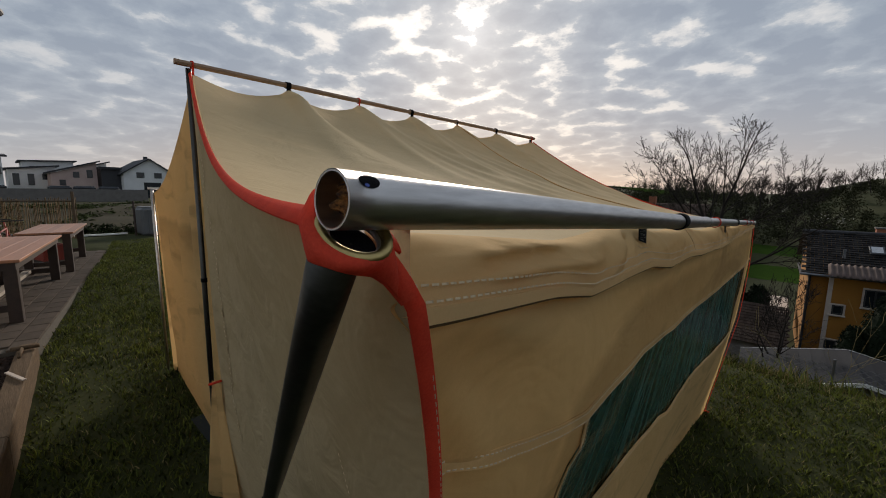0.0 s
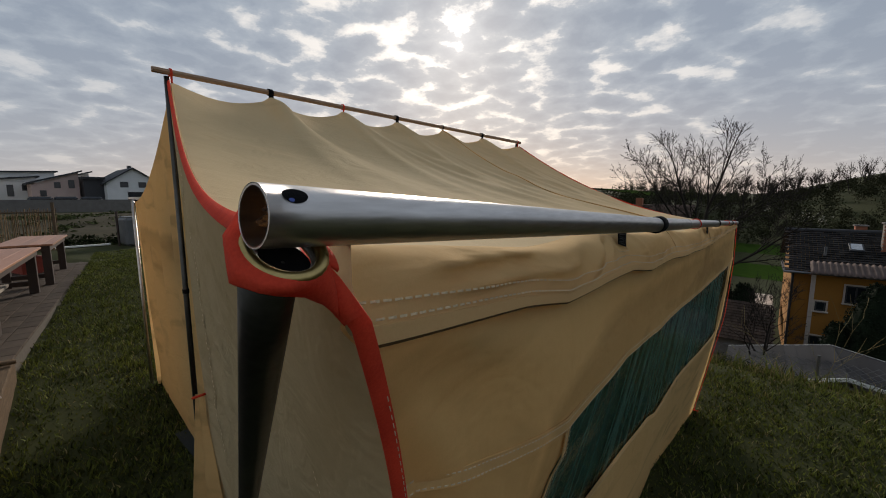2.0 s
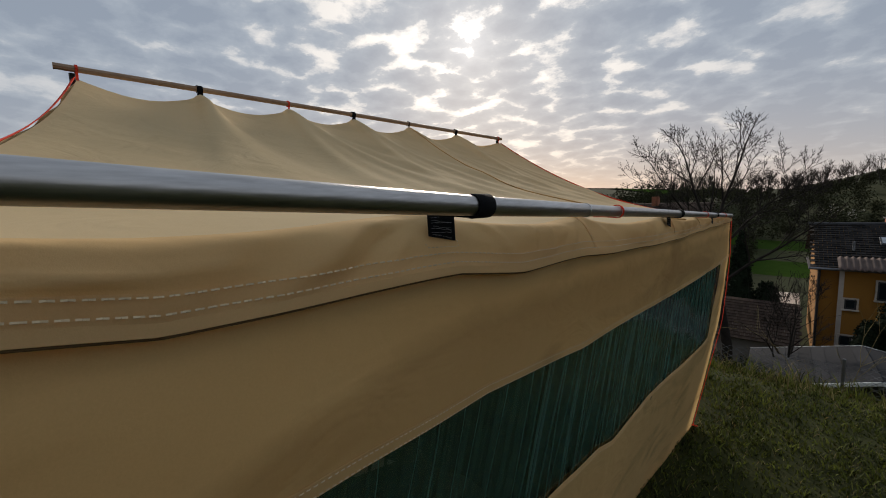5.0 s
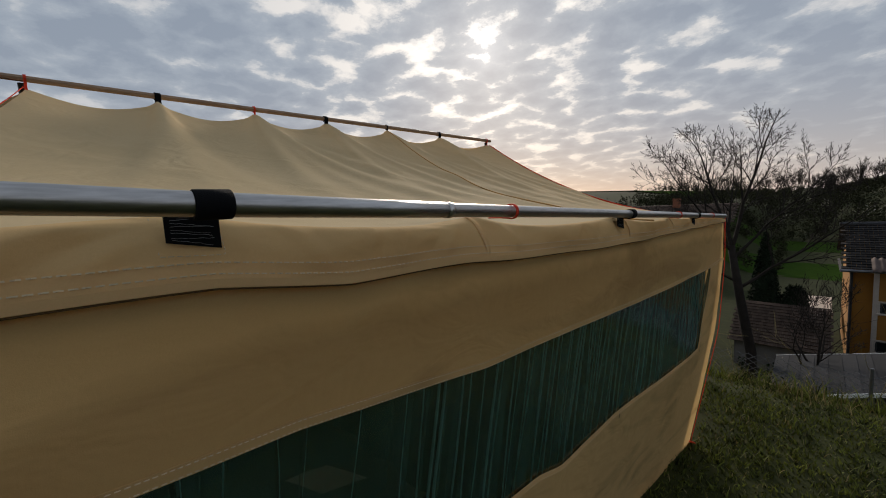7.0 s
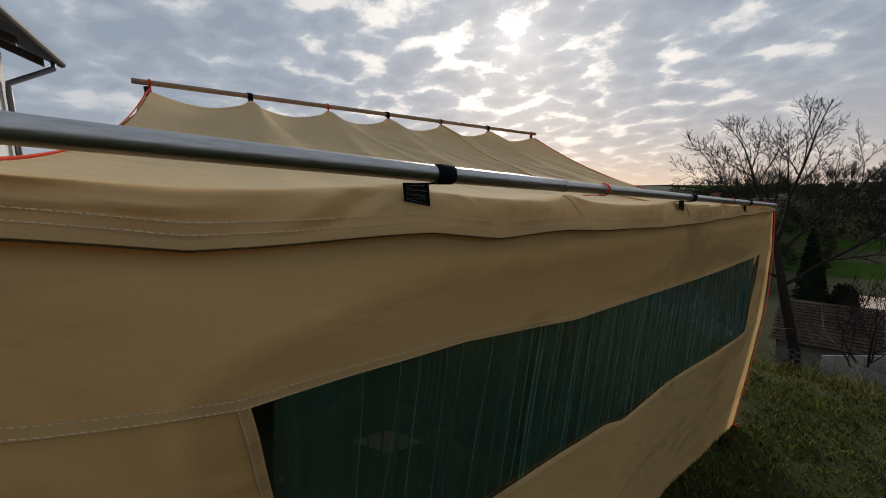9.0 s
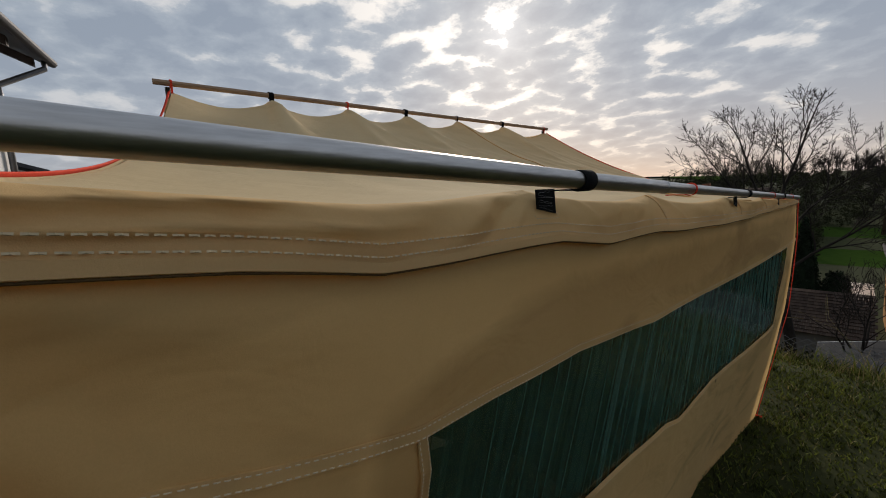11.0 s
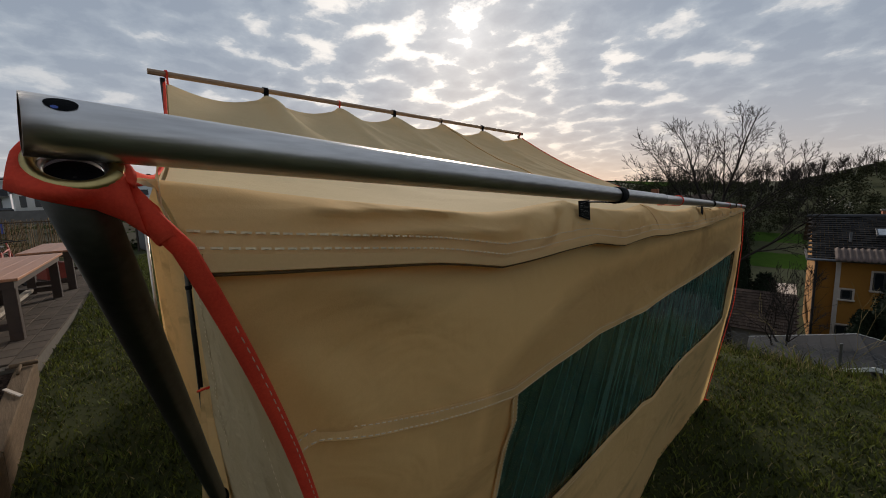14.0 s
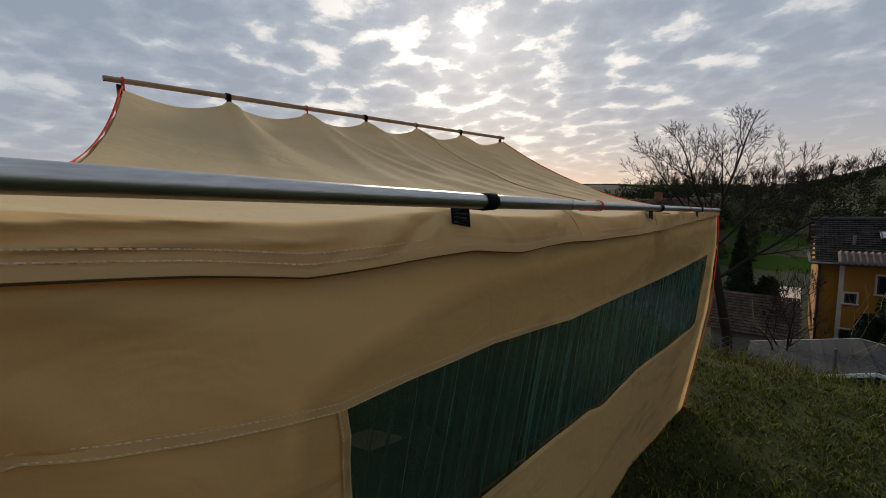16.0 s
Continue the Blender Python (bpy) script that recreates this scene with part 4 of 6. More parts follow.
def build_corner_loop():
    """Red webbing with a brass eyelet slipped over the leg's spigot under the tube end."""
    c = Vector((-0.012, 0.041, 1.925))
    A = Vector((0.0095, 0.0150, -0.0050))
    B = Vector((0.0110, -0.0075, -0.0110))
    on = lambda a, k=1.0: c + (A * math.cos(a) + B * math.sin(a)) * k
    v, f = tube([on(k * 2 * math.pi / 32) for k in range(33)], 0.0034, 10, caps=False)
    ey = mesh_object("eyelet", v, f, BRASS, TENT, "tarnished brass eyelet", True)
    v, f = tube([on(k * 2 * math.pi / 24, 0.78) + Vector((0, 0, -0.003)) for k in range(25)], 0.0018, 8, caps=False)
    mesh_object("spring_ring", v, f, STEEL, ey, smooth_shade=True)
    # black sheet inside the ring, painting the dark of its opening
    v, f = sheet(lambda u, w: on(u * 2 * math.pi, 0.05 + 0.7 * w) + Vector((-0.002, 0, -0.006)), 24, 2)
    mesh_object("eyelet_bore_shade", v, f, BLACK, ey)
    low = [Vector(p) for p in ((-0.027, 0.044, 1.947), (-0.036, 0.034, 1.946), (-0.034, 0.023, 1.932), (-0.013, 0.017, 1.913), (-0.004, 0.024, 1.9095), (-0.002, 0.034, 1.9065), (-0.005, 0.047, 1.903), (-0.006, 0.058, 1.896), (-0.006, 0.068, 1.886))]

    def skirt(u, w):
        a = lerp(1.28, -0.06, u) * math.pi
        r = on(a, 1.06)
        k = u * (len(low) - 1)
        i = min(len(low) - 2, int(k))
        q = low[i].lerp(low[i + 1], k - i)
        p = r.lerp(q, w)
        p += (B.normalized() * 0.0045 + Vector((0, 0, 0.0035))) * math.sin(math.pi * w)
        p += Vector((0.0012, 0, 0)) * math.sin(u * 21 + w * 3) * w
        return p
    v, f = sheet(skirt, 40, 12)
    ob = mesh_object("corner_webbing", v, f, RED, TENT, "folded red webbing round the eyelet", True)
    ob.modifiers.new("thick", "SOLIDIFY").thickness = 0.002

    def back(u, w):
        a = lerp(1.02, 2.0, u) * math.pi
        return on(a, lerp(1.06, 1.45, w)) + Vector((0, 0, -0.004 * w))
    v, f = sheet(back, 24, 4)
    ob = mesh_object("corner_webbing", v, f, RED, TENT, smooth_shade=True)
    ob.modifiers.new("thick", "SOLIDIFY").thickness = 0.002


build_poles()
build_ties()
build_corner_loop()


# ---- surroundings: materials ----
PLASTER_ORANGE = material("ochre_render", (0.36, 0.160, 0.024), (0.29, 0.122, 0.019), rough=0.95, scale=1.2, fine=30, bump=0.1)
PLASTER_WHITE = material("white_render", (0.74, 0.74, 0.73), (0.62, 0.62, 0.61), rough=0.95, scale=0.8, fine=25, bump=0.05)
PLASTER_PINK = material("pinkish_render", (0.55, 0.42, 0.38), (0.46, 0.34, 0.30), rough=0.95, scale=0.8, fine=25, bump=0.05)
TILE = material("dark_roof_tile", (0.085, 0.075, 0.070), (0.040, 0.036, 0.034), rough=0.85, scale=3, fine=40, bump=0.3, per_piece=0.35)
TILE_FAR = material("slate_roof", (0.045, 0.045, 0.05), (0.028, 0.028, 0.03), rough=0.8, scale=1, fine=12, bump=0.2)
TILE_BROWN = material("brown_roof_tile", (0.075, 0.050, 0.038), (0.038, 0.026, 0.02), spec=0.15, rough=0.95, scale=2, fine=30, bump=0.3, per_piece=0.3, island=True)
FELT = material("bitumen_felt", (0.028, 0.029, 0.033), (0.018, 0.019, 0.022), spec=0.12, rough=0.9, scale=1.5, fine=90, bump=0.2, per_piece=0.2)
FIBRE = material("corrugated_fibre_cement", (0.15, 0.11, 0.095), (0.09, 0.066, 0.058), spec=0.2, rough=0.9, scale=4, fine=40, bump=0.2)
BRICK = material("chimney_brick", (0.40, 0.15, 0.075), (0.25, 0.09, 0.05), rough=0.95, scale=9, fine=60, bump=0.3, per_piece=0.25)
MORTAR = material("mortar", (0.22, 0.19, 0.16), rough=0.95, scale=20, fine=90, bump=0.2)
GLASS_DARK = material("window_glass", (0.02, 0.025, 0.03), (0.012, 0.014, 0.018), rough=0.08, scale=2, fine=20, bump=0)
FRAME_DARK = material("dark_window_frame", (0.03, 0.03, 0.032), rough=0.5, bump=0)
TRIM_PALE = material("pale_trim", (0.55, 0.47, 0.40), (0.45, 0.38, 0.32), rough=0.8, bump=0.05)
WHITE_PAINT = material("white_paint", (0.78, 0.78, 0.76), (0.64, 0.64, 0.62), rough=0.6, scale=6, fine=60, bump=0.05)
METAL_GREY = material("zinc_gutter", (0.22, 0.22, 0.23), (0.13, 0.13, 0.14), rough=0.45, metal=0.8, scale=5, fine=60, bump=0.03)
ANTHRACITE = material("anthracite_fascia", (0.035, 0.035, 0.04), (0.022, 0.022, 0.025), rough=0.55, scale=4, fine=40, bump=0.05)
TABLE_TOP = material("varnished_table_board", (0.36, 0.165, 0.085), (0.25, 0.105, 0.052), rough=0.46, scale=4, fine=26, bump=0.05, stretch=(1, 9, 4), per_piece=0.15)
TABLE_EDGE = material("dark_stained_wood", (0.045, 0.026, 0.018), (0.022, 0.013, 0.010), rough=0.5, scale=8, fine=60, bump=0.1)
TIMBER = material("weathered_sleeper", (0.17, 0.12, 0.078), (0.055, 0.038, 0.024), spec=0.1, rough=0.9, scale=7, fine=46, bump=0.45, stretch=(0.35, 5, 5), spread=0.6)
TIMBER_GREY = material("grey_timber", (0.30, 0.26, 0.21), (0.18, 0.15, 0.12), rough=0.85, scale=8, fine=60, bump=0.25, stretch=(1, 1, 0.3), per_piece=0.25)
REED = material("reed_fence", (0.20, 0.135, 0.075), (0.10, 0.066, 0.038), spec=0.1, rough=0.95, scale=6, fine=60, bump=0.2, per_piece=0.4, island=True)
PAVER = material("concrete_paver", (0.090, 0.070, 0.055), (0.052, 0.040, 0.031), spec=0.15, rough=0.95, scale=5, fine=80, bump=0.25, per_piece=0.16)
JOINT = material("paver_joint_sand", (0.10, 0.085, 0.065), (0.06, 0.05, 0.04), rough=1.0, scale=20, fine=120, bump=0.3)
BARK = material("bark_mulch", (0.050, 0.032, 0.024), (0.017, 0.012, 0.010), spec=0.1, rough=0.95, scale=14, fine=70, bump=0.5, per_piece=0.6, island=True)
GRASS = material("grass_blades", (0.125, 0.138, 0.024), (0.036, 0.050, 0.011), rough=0.75, scale=2.6, fine=12, bump=0, per_piece=0.85, island=True, translucent=0.25, spec=0.2)
STRAW = material("dry_grass", (0.34, 0.27, 0.12), (0.19, 0.15, 0.07), spec=0.1, rough=0.9, scale=3, fine=9, bump=0, per_piece=0.4, island=True)
BARE = material("bare_branches", (0.036, 0.030, 0.025), (0.020, 0.016, 0.014), spec=0.1, rough=0.95, scale=6, fine=60, bump=0.2)
CONIFER = material("dark_conifer", (0.018, 0.028, 0.014), (0.008, 0.013, 0.007), spec=0.1, rough=0.9, scale=3, fine=20, bump=0, per_piece=0.4, island=True)
HEDGE = material("hedge_leaves", (0.030, 0.040, 0.014), (0.014, 0.019, 0.008), spec=0.1, rough=0.9, scale=3, fine=20, bump=0, per_piece=0.5, island=True)
WOODS = material("early_spring_woods", (0.054, 0.054, 0.029), (0.036, 0.037, 0.021), spec=0.0, rough=1.0, scale=0.05, fine=0.5, bump=0, per_piece=0.14, island=True)
WOODS_BARE = material("bare_far_trees", (0.060, 0.050, 0.042), (0.040, 0.033, 0.028), spec=0.1, rough=1.0, scale=0.2, fine=2, bump=0)
BLOSSOM = material("pale_blossom", (0.34, 0.31, 0.25), (0.2, 0.18, 0.13), spec=0.1, rough=1.0, scale=0.5, fine=3, bump=0, per_piece=0.3, island=True)
MEADOW = material("green_meadow", (0.040, 0.074, 0.014), (0.028, 0.054, 0.011), spec=0.0, rough=1.0, scale=0.08, fine=1.5, bump=0.2)
WIRE = material("galvanised_wire", (0.20, 0.20, 0.20), rough=0.6, metal=0.6, bump=0)
SOIL = material("bare_soil", (0.050, 0.042, 0.022), (0.024, 0.022, 0.012), spec=0.1, rough=1.0, scale=1.5, fine=20, bump=0.6)
TANK = material("grey_plastic_tank", (0.12, 0.125, 0.13), (0.085, 0.088, 0.092), rough=0.6, scale=3, fine=40, bump=0.05)
CONCRETE = material("concrete_wall", (0.20, 0.185, 0.17), (0.13, 0.12, 0.11), spec=0.1, rough=0.95, scale=2, fine=30, bump=0.2)
CAR_DARK = material("dark_car_paint", (0.03, 0.033, 0.038), (0.025, 0.027, 0.03), rough=0.3, bump=0)
RUBBER = material("black_rubber", (0.015, 0.015, 0.015), rough=0.8, bump=0.1)


# ---- vegetation helpers ----
def branch_mesh(base, direction, length, radius, depth, rng, spread=0.6, lift=0.25, sides=5, kids=(3, 4), minr=0.003, droop=0.0, hull=None):
    """Tapered limbs, forking again and again; returns verts and faces."""
    V, F = [], []

    def ring(p, d, r, n):
        a = d.orthogonal().normalized()
        b = d.cross(a)
        o = len(V)
        for k in range(n):
            t = 2 * math.pi * k / n
            V.append(p + (a * math.cos(t) + b * math.sin(t)) * r)
        return o

    def limb(p, d, ln, r, lv):
        n = sides if lv >= depth - 1 else (4 if lv > 1 else 3)
        steps = 4 if lv > 1 else 3
        o = ring(p, d, r, n)
        spots = []
        for s in range(steps):
            d = (d + Vector((rng.gauss(0, 0.10), rng.gauss(0, 0.10), rng.gauss(0.02, 0.07) + lift * 0.08 - droop * 0.1))).normalized()
            p = p + d * ln / steps
            r2 = max(minr, r * (1 - 0.55 * (s + 1) / steps))
            o2 = ring(p, d, r2, n)
            for k in range(n):
                F.append((o + k, o + (k + 1) % n, o2 + (k + 1) % n, o2 + k))
            o = o2
            spots.append((p, d, r2))
        if lv > 0:
            for i in range(rng.randint(*kids)):
                q, e, rr = spots[-1] if i == 0 else rng.choice(spots[1:])
                side = Vector((rng.gauss(0, 1), rng.gauss(0, 1), rng.gauss(0, 0.6)))
                side = (side - e * side.dot(e)).normalized()
                if hull and sum(((q[k] - hull[0][k]) / hull[1][k]) ** 2 for k in range(3)) > rng.uniform(0.75, 1.1):
                    continue
                nd = (e + side * spread * rng.uniform(0.6, 1.4) + Vector((0, 0, lift))).normalized()
                limb(q, nd, ln * rng.uniform(0.52, 0.76), max(minr, rr * rng.uniform(0.6, 0.85)), lv - 1)
    limb(Vector(base), Vector(direction).normalized(), length, radius, depth)
    return V, F


def leaf_cloud(centre, radii, count, size, rng, shell=0.5, flat=0.5):
    """Many small leaf or twig clumps as bent triangles, filling an uneven ellipsoid."""
    V, F = [], []
    c = Vector(centre)
    for _ in range(count):
        d = Vector((rng.gauss(0, 1), rng.gauss(0, 1), rng.gauss(0, 1))).normalized()
        k = rng.uniform(shell, 1.0) * (0.82 + 0.3 * noise.noise(d * 2.3 + c))
        p = c + Vector((d.x * radii[0], d.y * radii[1], d.z * radii[2])) * k
        a = Vector((rng.gauss(0, 1), rng.gauss(0, 1), rng.gauss(0, flat))).normalized() * size * rng.uniform(0.6, 1.4)
        b = a.cross(Vector((rng.gauss(0, 1), rng.gauss(0, 1), rng.gauss(0, 1)))).normalized() * size * rng.uniform(0.3, 0.7)
        o = len(V)
        V += [p - a, p + b, p + a, p - b * 0.8]
        F += [(o, o + 1, o + 2), (o, o + 2, o + 3)]
    return V, F


def bare_tree(name, label, x, y, height, lean, radius, depth, seed, z=None, spread=0.62, kids=(3, 4), lift=0.25, group=""):
    rng = random.Random(seed)
    z = ground_z(x, y) - 0.1 if z is None else z
    t = thing(name, label, "tree", group, at=(x, y, z))
    trunk_h = height * 0.30
    top = Vector((lean[0], lean[1], trunk_h))
    v, f = tube([Vector((0, 0, 0)), Vector((0, 0, 0)).lerp(top, 0.3) + Vector((0.03, 0, 0)), Vector((0, 0, 0)).lerp(top, 0.7) - Vector((0.04, 0.02, 0)), top], [radius * 1.3, radius, radius * 0.9, radius * 0.75], 9)
    mesh_object("trunk", v, f, BARE, t, smooth_shade=True)
    pieces = []
    for k in range(5):
        a = k * 2 * math.pi / 5 + rng.uniform(-0.4, 0.4)
        d = Vector((math.cos(a) * 0.55, math.sin(a) * 0.55, 1.0)) if k else Vector((lean[0] * 0.2, 0.0, 1.0))
        st = top if k < 3 else Vector((0, 0, 0)).lerp(top, 0.75)
        pieces.append(branch_mesh(st, d, height * (0.28 if k else 0.30), radius * 0.5, depth, rng, spread, lift, kids=kids, minr=0.0055, hull=(Vector((lean[0] * 1.5, lean[1], height * 0.66)), (height * 0.26, height * 0.26, height * 0.34))))
    v, f = merge(*pieces)
    mesh_object("crown", v, f, BARE, t, "bare leafless branches")
    return t


def spreading_tree(name, label, x, y, z, height, seed):
    """A broad crown on a low fork: limbs fan out, each carrying shoots that turn upwards."""
    rng = random.Random(seed)
    t = thing(name, label, "tree", at=(x, y, z))
    V, F = [], []
    across, depth = Vector((0.78, 0.62, 0.0)), Vector((-0.62, 0.78, 0.0))
    heart = across * -1.45 + Vector((0, 0, height * 0.65))

    def shoot(p, d, ln, r, lv):
        """One tapered limb that curves towards the light; its side shoots follow."""
        n = 6 if lv > 3 else (4 if lv > 1 else 3)
        steps = 7 if lv > 2 else 4
        pts, dirs = [p.copy()], [d.copy()]
        for k in range(steps):
            d = (d + Vector((rng.gauss(0, 0.10), rng.gauss(0, 0.10), rng.gauss(0.03, 0.06)))).normalized()
            q = p + d * (ln / steps)
            out = ((q - heart).dot(across) / 3.9) ** 2 + ((q - heart).dot(depth) / 3.6) ** 2 + ((q.z - heart.z) / (2.45 if q.z > heart.z else 4.2)) ** 2
            if out > rng.uniform(0.85, 1.1):
                break
            p = q
            pts.append(p.copy())
            dirs.append(d.copy())
        if len(pts) < 2:
            return
        steps = len(pts) - 1
        end = max(0.0045, r * 0.32)
        tv, tf = tube(pts, [lerp(r, end, k / steps) for k in range(steps + 1)], n, caps=False)
        o = len(V)
        V.extend(tv)
        F.extend(tuple(i + o for i in q) for q in tf)
        if lv == 0:
            return
        count = {4: 7, 3: 6, 2: 5, 1: 4}[lv]
        turn = rng.uniform(0, 6.283)
        for k in range(count):
            f = lerp(0.28, 1.0, (k + rng.uniform(0.2, 0.8)) / count)
            i = min(steps - 1, int(f * steps))
            q, e = pts[i].lerp(pts[i + 1], f * steps - i), dirs[i]
            turn += 2.4 + rng.uniform(-0.5, 0.5)
            a = e.orthogonal().normalized()
            side = a * math.cos(turn) + e.cross(a) * math.sin(turn)
            nd = (e * rng.uniform(0.75, 1.0) + side * rng.uniform(0.5, 0.95) + Vector((0, 0, 0.06))).normalized()
            shoot(q, nd, ln * rng.uniform(0.42, 0.62) * lerp(1.0, 0.62, f), max(0.0045, lerp(r, end, f) * 0.62), lv - 1)
        shoot(pts[-1], dirs[-1], ln * rng.uniform(0.35, 0.5), end, lv - 1)

    fork = across * -0.75 + Vector((0, 0, height * 0.47))
    stem = [Vector((0, 0, 0)), across * -0.04 + Vector((0, 0, height * 0.14)), across * -0.45 + Vector((0, 0, height * 0.32)), fork]
    v, f = tube(stem, [0.20, 0.155, 0.13, 0.10], 10)
    mesh_object("trunk", v, f, BARE, t, smooth_shade=True)
    for lean, deep, up, rise, ln, r, lv in ((-0.25, 0.2, 1.0, 0.47, 0.30, 0.065, 4), (0.22, -0.2, 1.0, 0.46, 0.31, 0.07, 4), (-0.75, -0.1, 0.9, 0.45, 0.27, 0.05, 4), (0.75, 0.1, 0.85, 0.43, 0.30, 0.055, 4),
                                            (0.05, 0.7, 0.9, 0.44, 0.24, 0.05, 3), (1.0, -0.3, 0.75, 0.34, 0.34, 0.055, 4), (-1.0, 0.2, 0.6, 0.36, 0.25, 0.045, 3), (1.0, 0.2, 0.45, 0.22, 0.27, 0.04, 3)):
        base = fork.lerp(stem[2], min(1.0, (0.47 - rise) / 0.15)) if rise >= 0.32 else stem[1].lerp(stem[2], (rise - 0.14) / 0.18)
        shoot(base, (across * lean + depth * deep + Vector((0, 0, up))).normalized(), height * ln, r, lv)
    mesh_object("crown", V, F, BARE, t, "bare leafless branches")
    return t


# ---- grass ----
def build_grass():
    rng = np.random.RandomState(4)

    def blades(n, xr, yr, h, w, name, label, mat, keep):
        V, F = [], []
        pts = rng.rand(n * 2, 2) * [xr[1] - xr[0], yr[1] - yr[0]] + [xr[0], yr[0]]
        made = 0
        for x, y in pts:
            if not keep(x, y) or made >= n:
                continue
            patch = noise.noise((x * 1.3, y * 1.3, 7.0))
            if rng.rand() > 0.75 + 0.5 * patch:
                continue
            made += 1
            z = ground_z(x, y) - 0.005
            a, hh, ww = rng.rand() * 6.283, h * (0.4 + rng.rand()) * (1 + 0.5 * patch) * (1 + 0.9 * noise.noise((x * 6, y * 6, 2.0))), w * (0.6 + 0.8 * rng.rand())
            cx, cy, lean, la = math.cos(a) * ww, math.sin(a) * ww, hh * (0.2 + 0.9 * rng.rand()), rng.rand() * 6.283
            lx, ly = math.cos(la) * lean, math.sin(la) * lean
            o = len(V)
            V += [(x - cx, y - cy, z), (x + cx, y + cy, z), (x + cx * 0.7 + lx * 0.4, y + cy * 0.7 + ly * 0.4, z + hh * 0.6), (x - cx * 0.7 + lx * 0.4, y - cy * 0.7 + ly * 0.4, z + hh * 0.6), (x + lx, y + ly, z + hh)]
            F += [(o, o + 1, o + 2, o + 3), (o + 3, o + 2, o + 4)]
        tagged(mesh_object(name, V, F, mat), label, "grass", kind="stuff")
    right = lambda x, y: x > -0.35 and not (x < 0.6 and y < 1.5)
    blades(105000, (-0.4, 7.0), (0.8, 7.4), 0.036, 0.0062, "lawn_grass", "short green grass blades of the lawn", GRASS, right)
    left = lambda x, y: y > (0.10 + 0.2278 * (-5.56 - x) if x < -5.56 else 0.14 - 0.125 * (x + 5.6)) and y < 1.6 - 0.35 * (x + 2)
    blades(95000, (-15.5, -1.6), (-0.6, 5.0), 0.042, 0.006, "lawn_grass", "short green grass beside the patio", GRASS, left)
    blades(45000, (-0.9, 7.0), (-5.0, 0.9), 0.04, 0.006, "lawn_grass", "short green grass on the open lawn", GRASS, lambda x, y: x > 0.35 or y < -0.75)
    blades(6000, (-1.5, 8.5), (6.0, 8.2), 0.15, 0.006, "edge_grass", "long uncut grass along the bank", GRASS, lambda x, y: True)
    blades(2500, (-1.5, 8.5), (5.6, 8.0), 0.15, 0.004, "dry_grass", "dry straw-coloured grass along the bank", STRAW, lambda x, y: True)
    blades(9000, (-0.4, 7.0), (1.0, 6.5), 0.038, 0.0035, "dry_grass", "dry straws lying in the lawn", STRAW, right)
    blades(4000, (-12, -1.8), (0.0, 4.0), 0.035, 0.004, "dry_grass", "dry straws lying in the lawn", STRAW, left)


# ---- neighbour's house ----
def window_unit(parent, x0, x1, y, z0, z1, name="window", mull=1, trim=0.06):
    """A framed window in a wall that faces -y."""
    bm = bmesh.new()
    for lo, hi in (((x0 - trim, y - 0.05, z1), (x1 + trim, y + 0.05, z1 + trim)), ((x0 - trim, y - 0.05, z0), (x0, y + 0.05, z1)), ((x1, y - 0.05, z0), (x1 + trim, y + 0.05, z1))):
        box(bm, lo, hi)
    w = part(name, bm, TRIM_PALE, parent, "window with a pale surround")
    part("sill", box_mesh((x0 - trim * 1.4, y - 0.12, z0 - 0.06), (x1 + trim * 1.4, y + 0.05, z0), 0.01), TRIM_PALE, w)
    fr = 0.06
    bm = bmesh.new()
    box(bm, (x0, y - 0.01, z0), (x1, y + 0.03, z0 + fr))
    box(bm, (x0, y - 0.01, z1 - fr), (x1, y + 0.03, z1))
    for k in range(mull + 2):
        xc = lerp(x0 + fr / 2, x1 - fr / 2, k / (mull + 1))
        box(bm, (xc - fr / 2, y - 0.012, z0 + fr), (xc + fr / 2, y + 0.028, z1 - fr))
    part("window_frame", bm, FRAME_DARK, w)
    for k in range(mull + 1):
        a, b = lerp(x0 + fr / 2, x1 - fr / 2, k / (mull + 1)), lerp(x0 + fr / 2, x1 - fr / 2, (k + 1) / (mull + 1))
        part("pane", box_mesh((a + fr / 2, y + 0.005, z0 + fr), (b - fr / 2, y + 0.012, z1 - fr)), GLASS_DARK, w)
    return w


def tiled_slope(parent, a, b, c, mat, nx, ny, name="tile", thick=0.03, overlap=1.25):
    """Rows of roof tiles on the slope a (low start), b (low end), c (high start), joined by rows as tiles of their own mesh data."""
    a, b, c = Vector(a), Vector(b), Vector(c)
    u, w = (b - a) / nx, (c - a) / ny
    n = u.cross(w).normalized()
    V, F = [], []
    for j in range(ny):
        for i in range(nx):
            o = a + u * (i + (0.5 if j % 2 else 0)) + w * j
            if i == nx - 1 and j % 2:
                continue
            lift = n * thick * random.uniform(0.8, 1.4)
            p = [o + n * 0.02 + lift, o + u * 0.96 + n * 0.02 + lift, o + u * 0.96 + w * overlap + n * 0.005, o + w * overlap + n * 0.005]
            q = [x - n * thick for x in p[:2]]
            k = len(V)
            V += p + q
            F += [(k, k + 1, k + 2, k + 3), (k + 4, k + 5, k + 1, k), (k + 4, k, k + 3), (k + 5, k + 2, k + 1)]
    return V, F


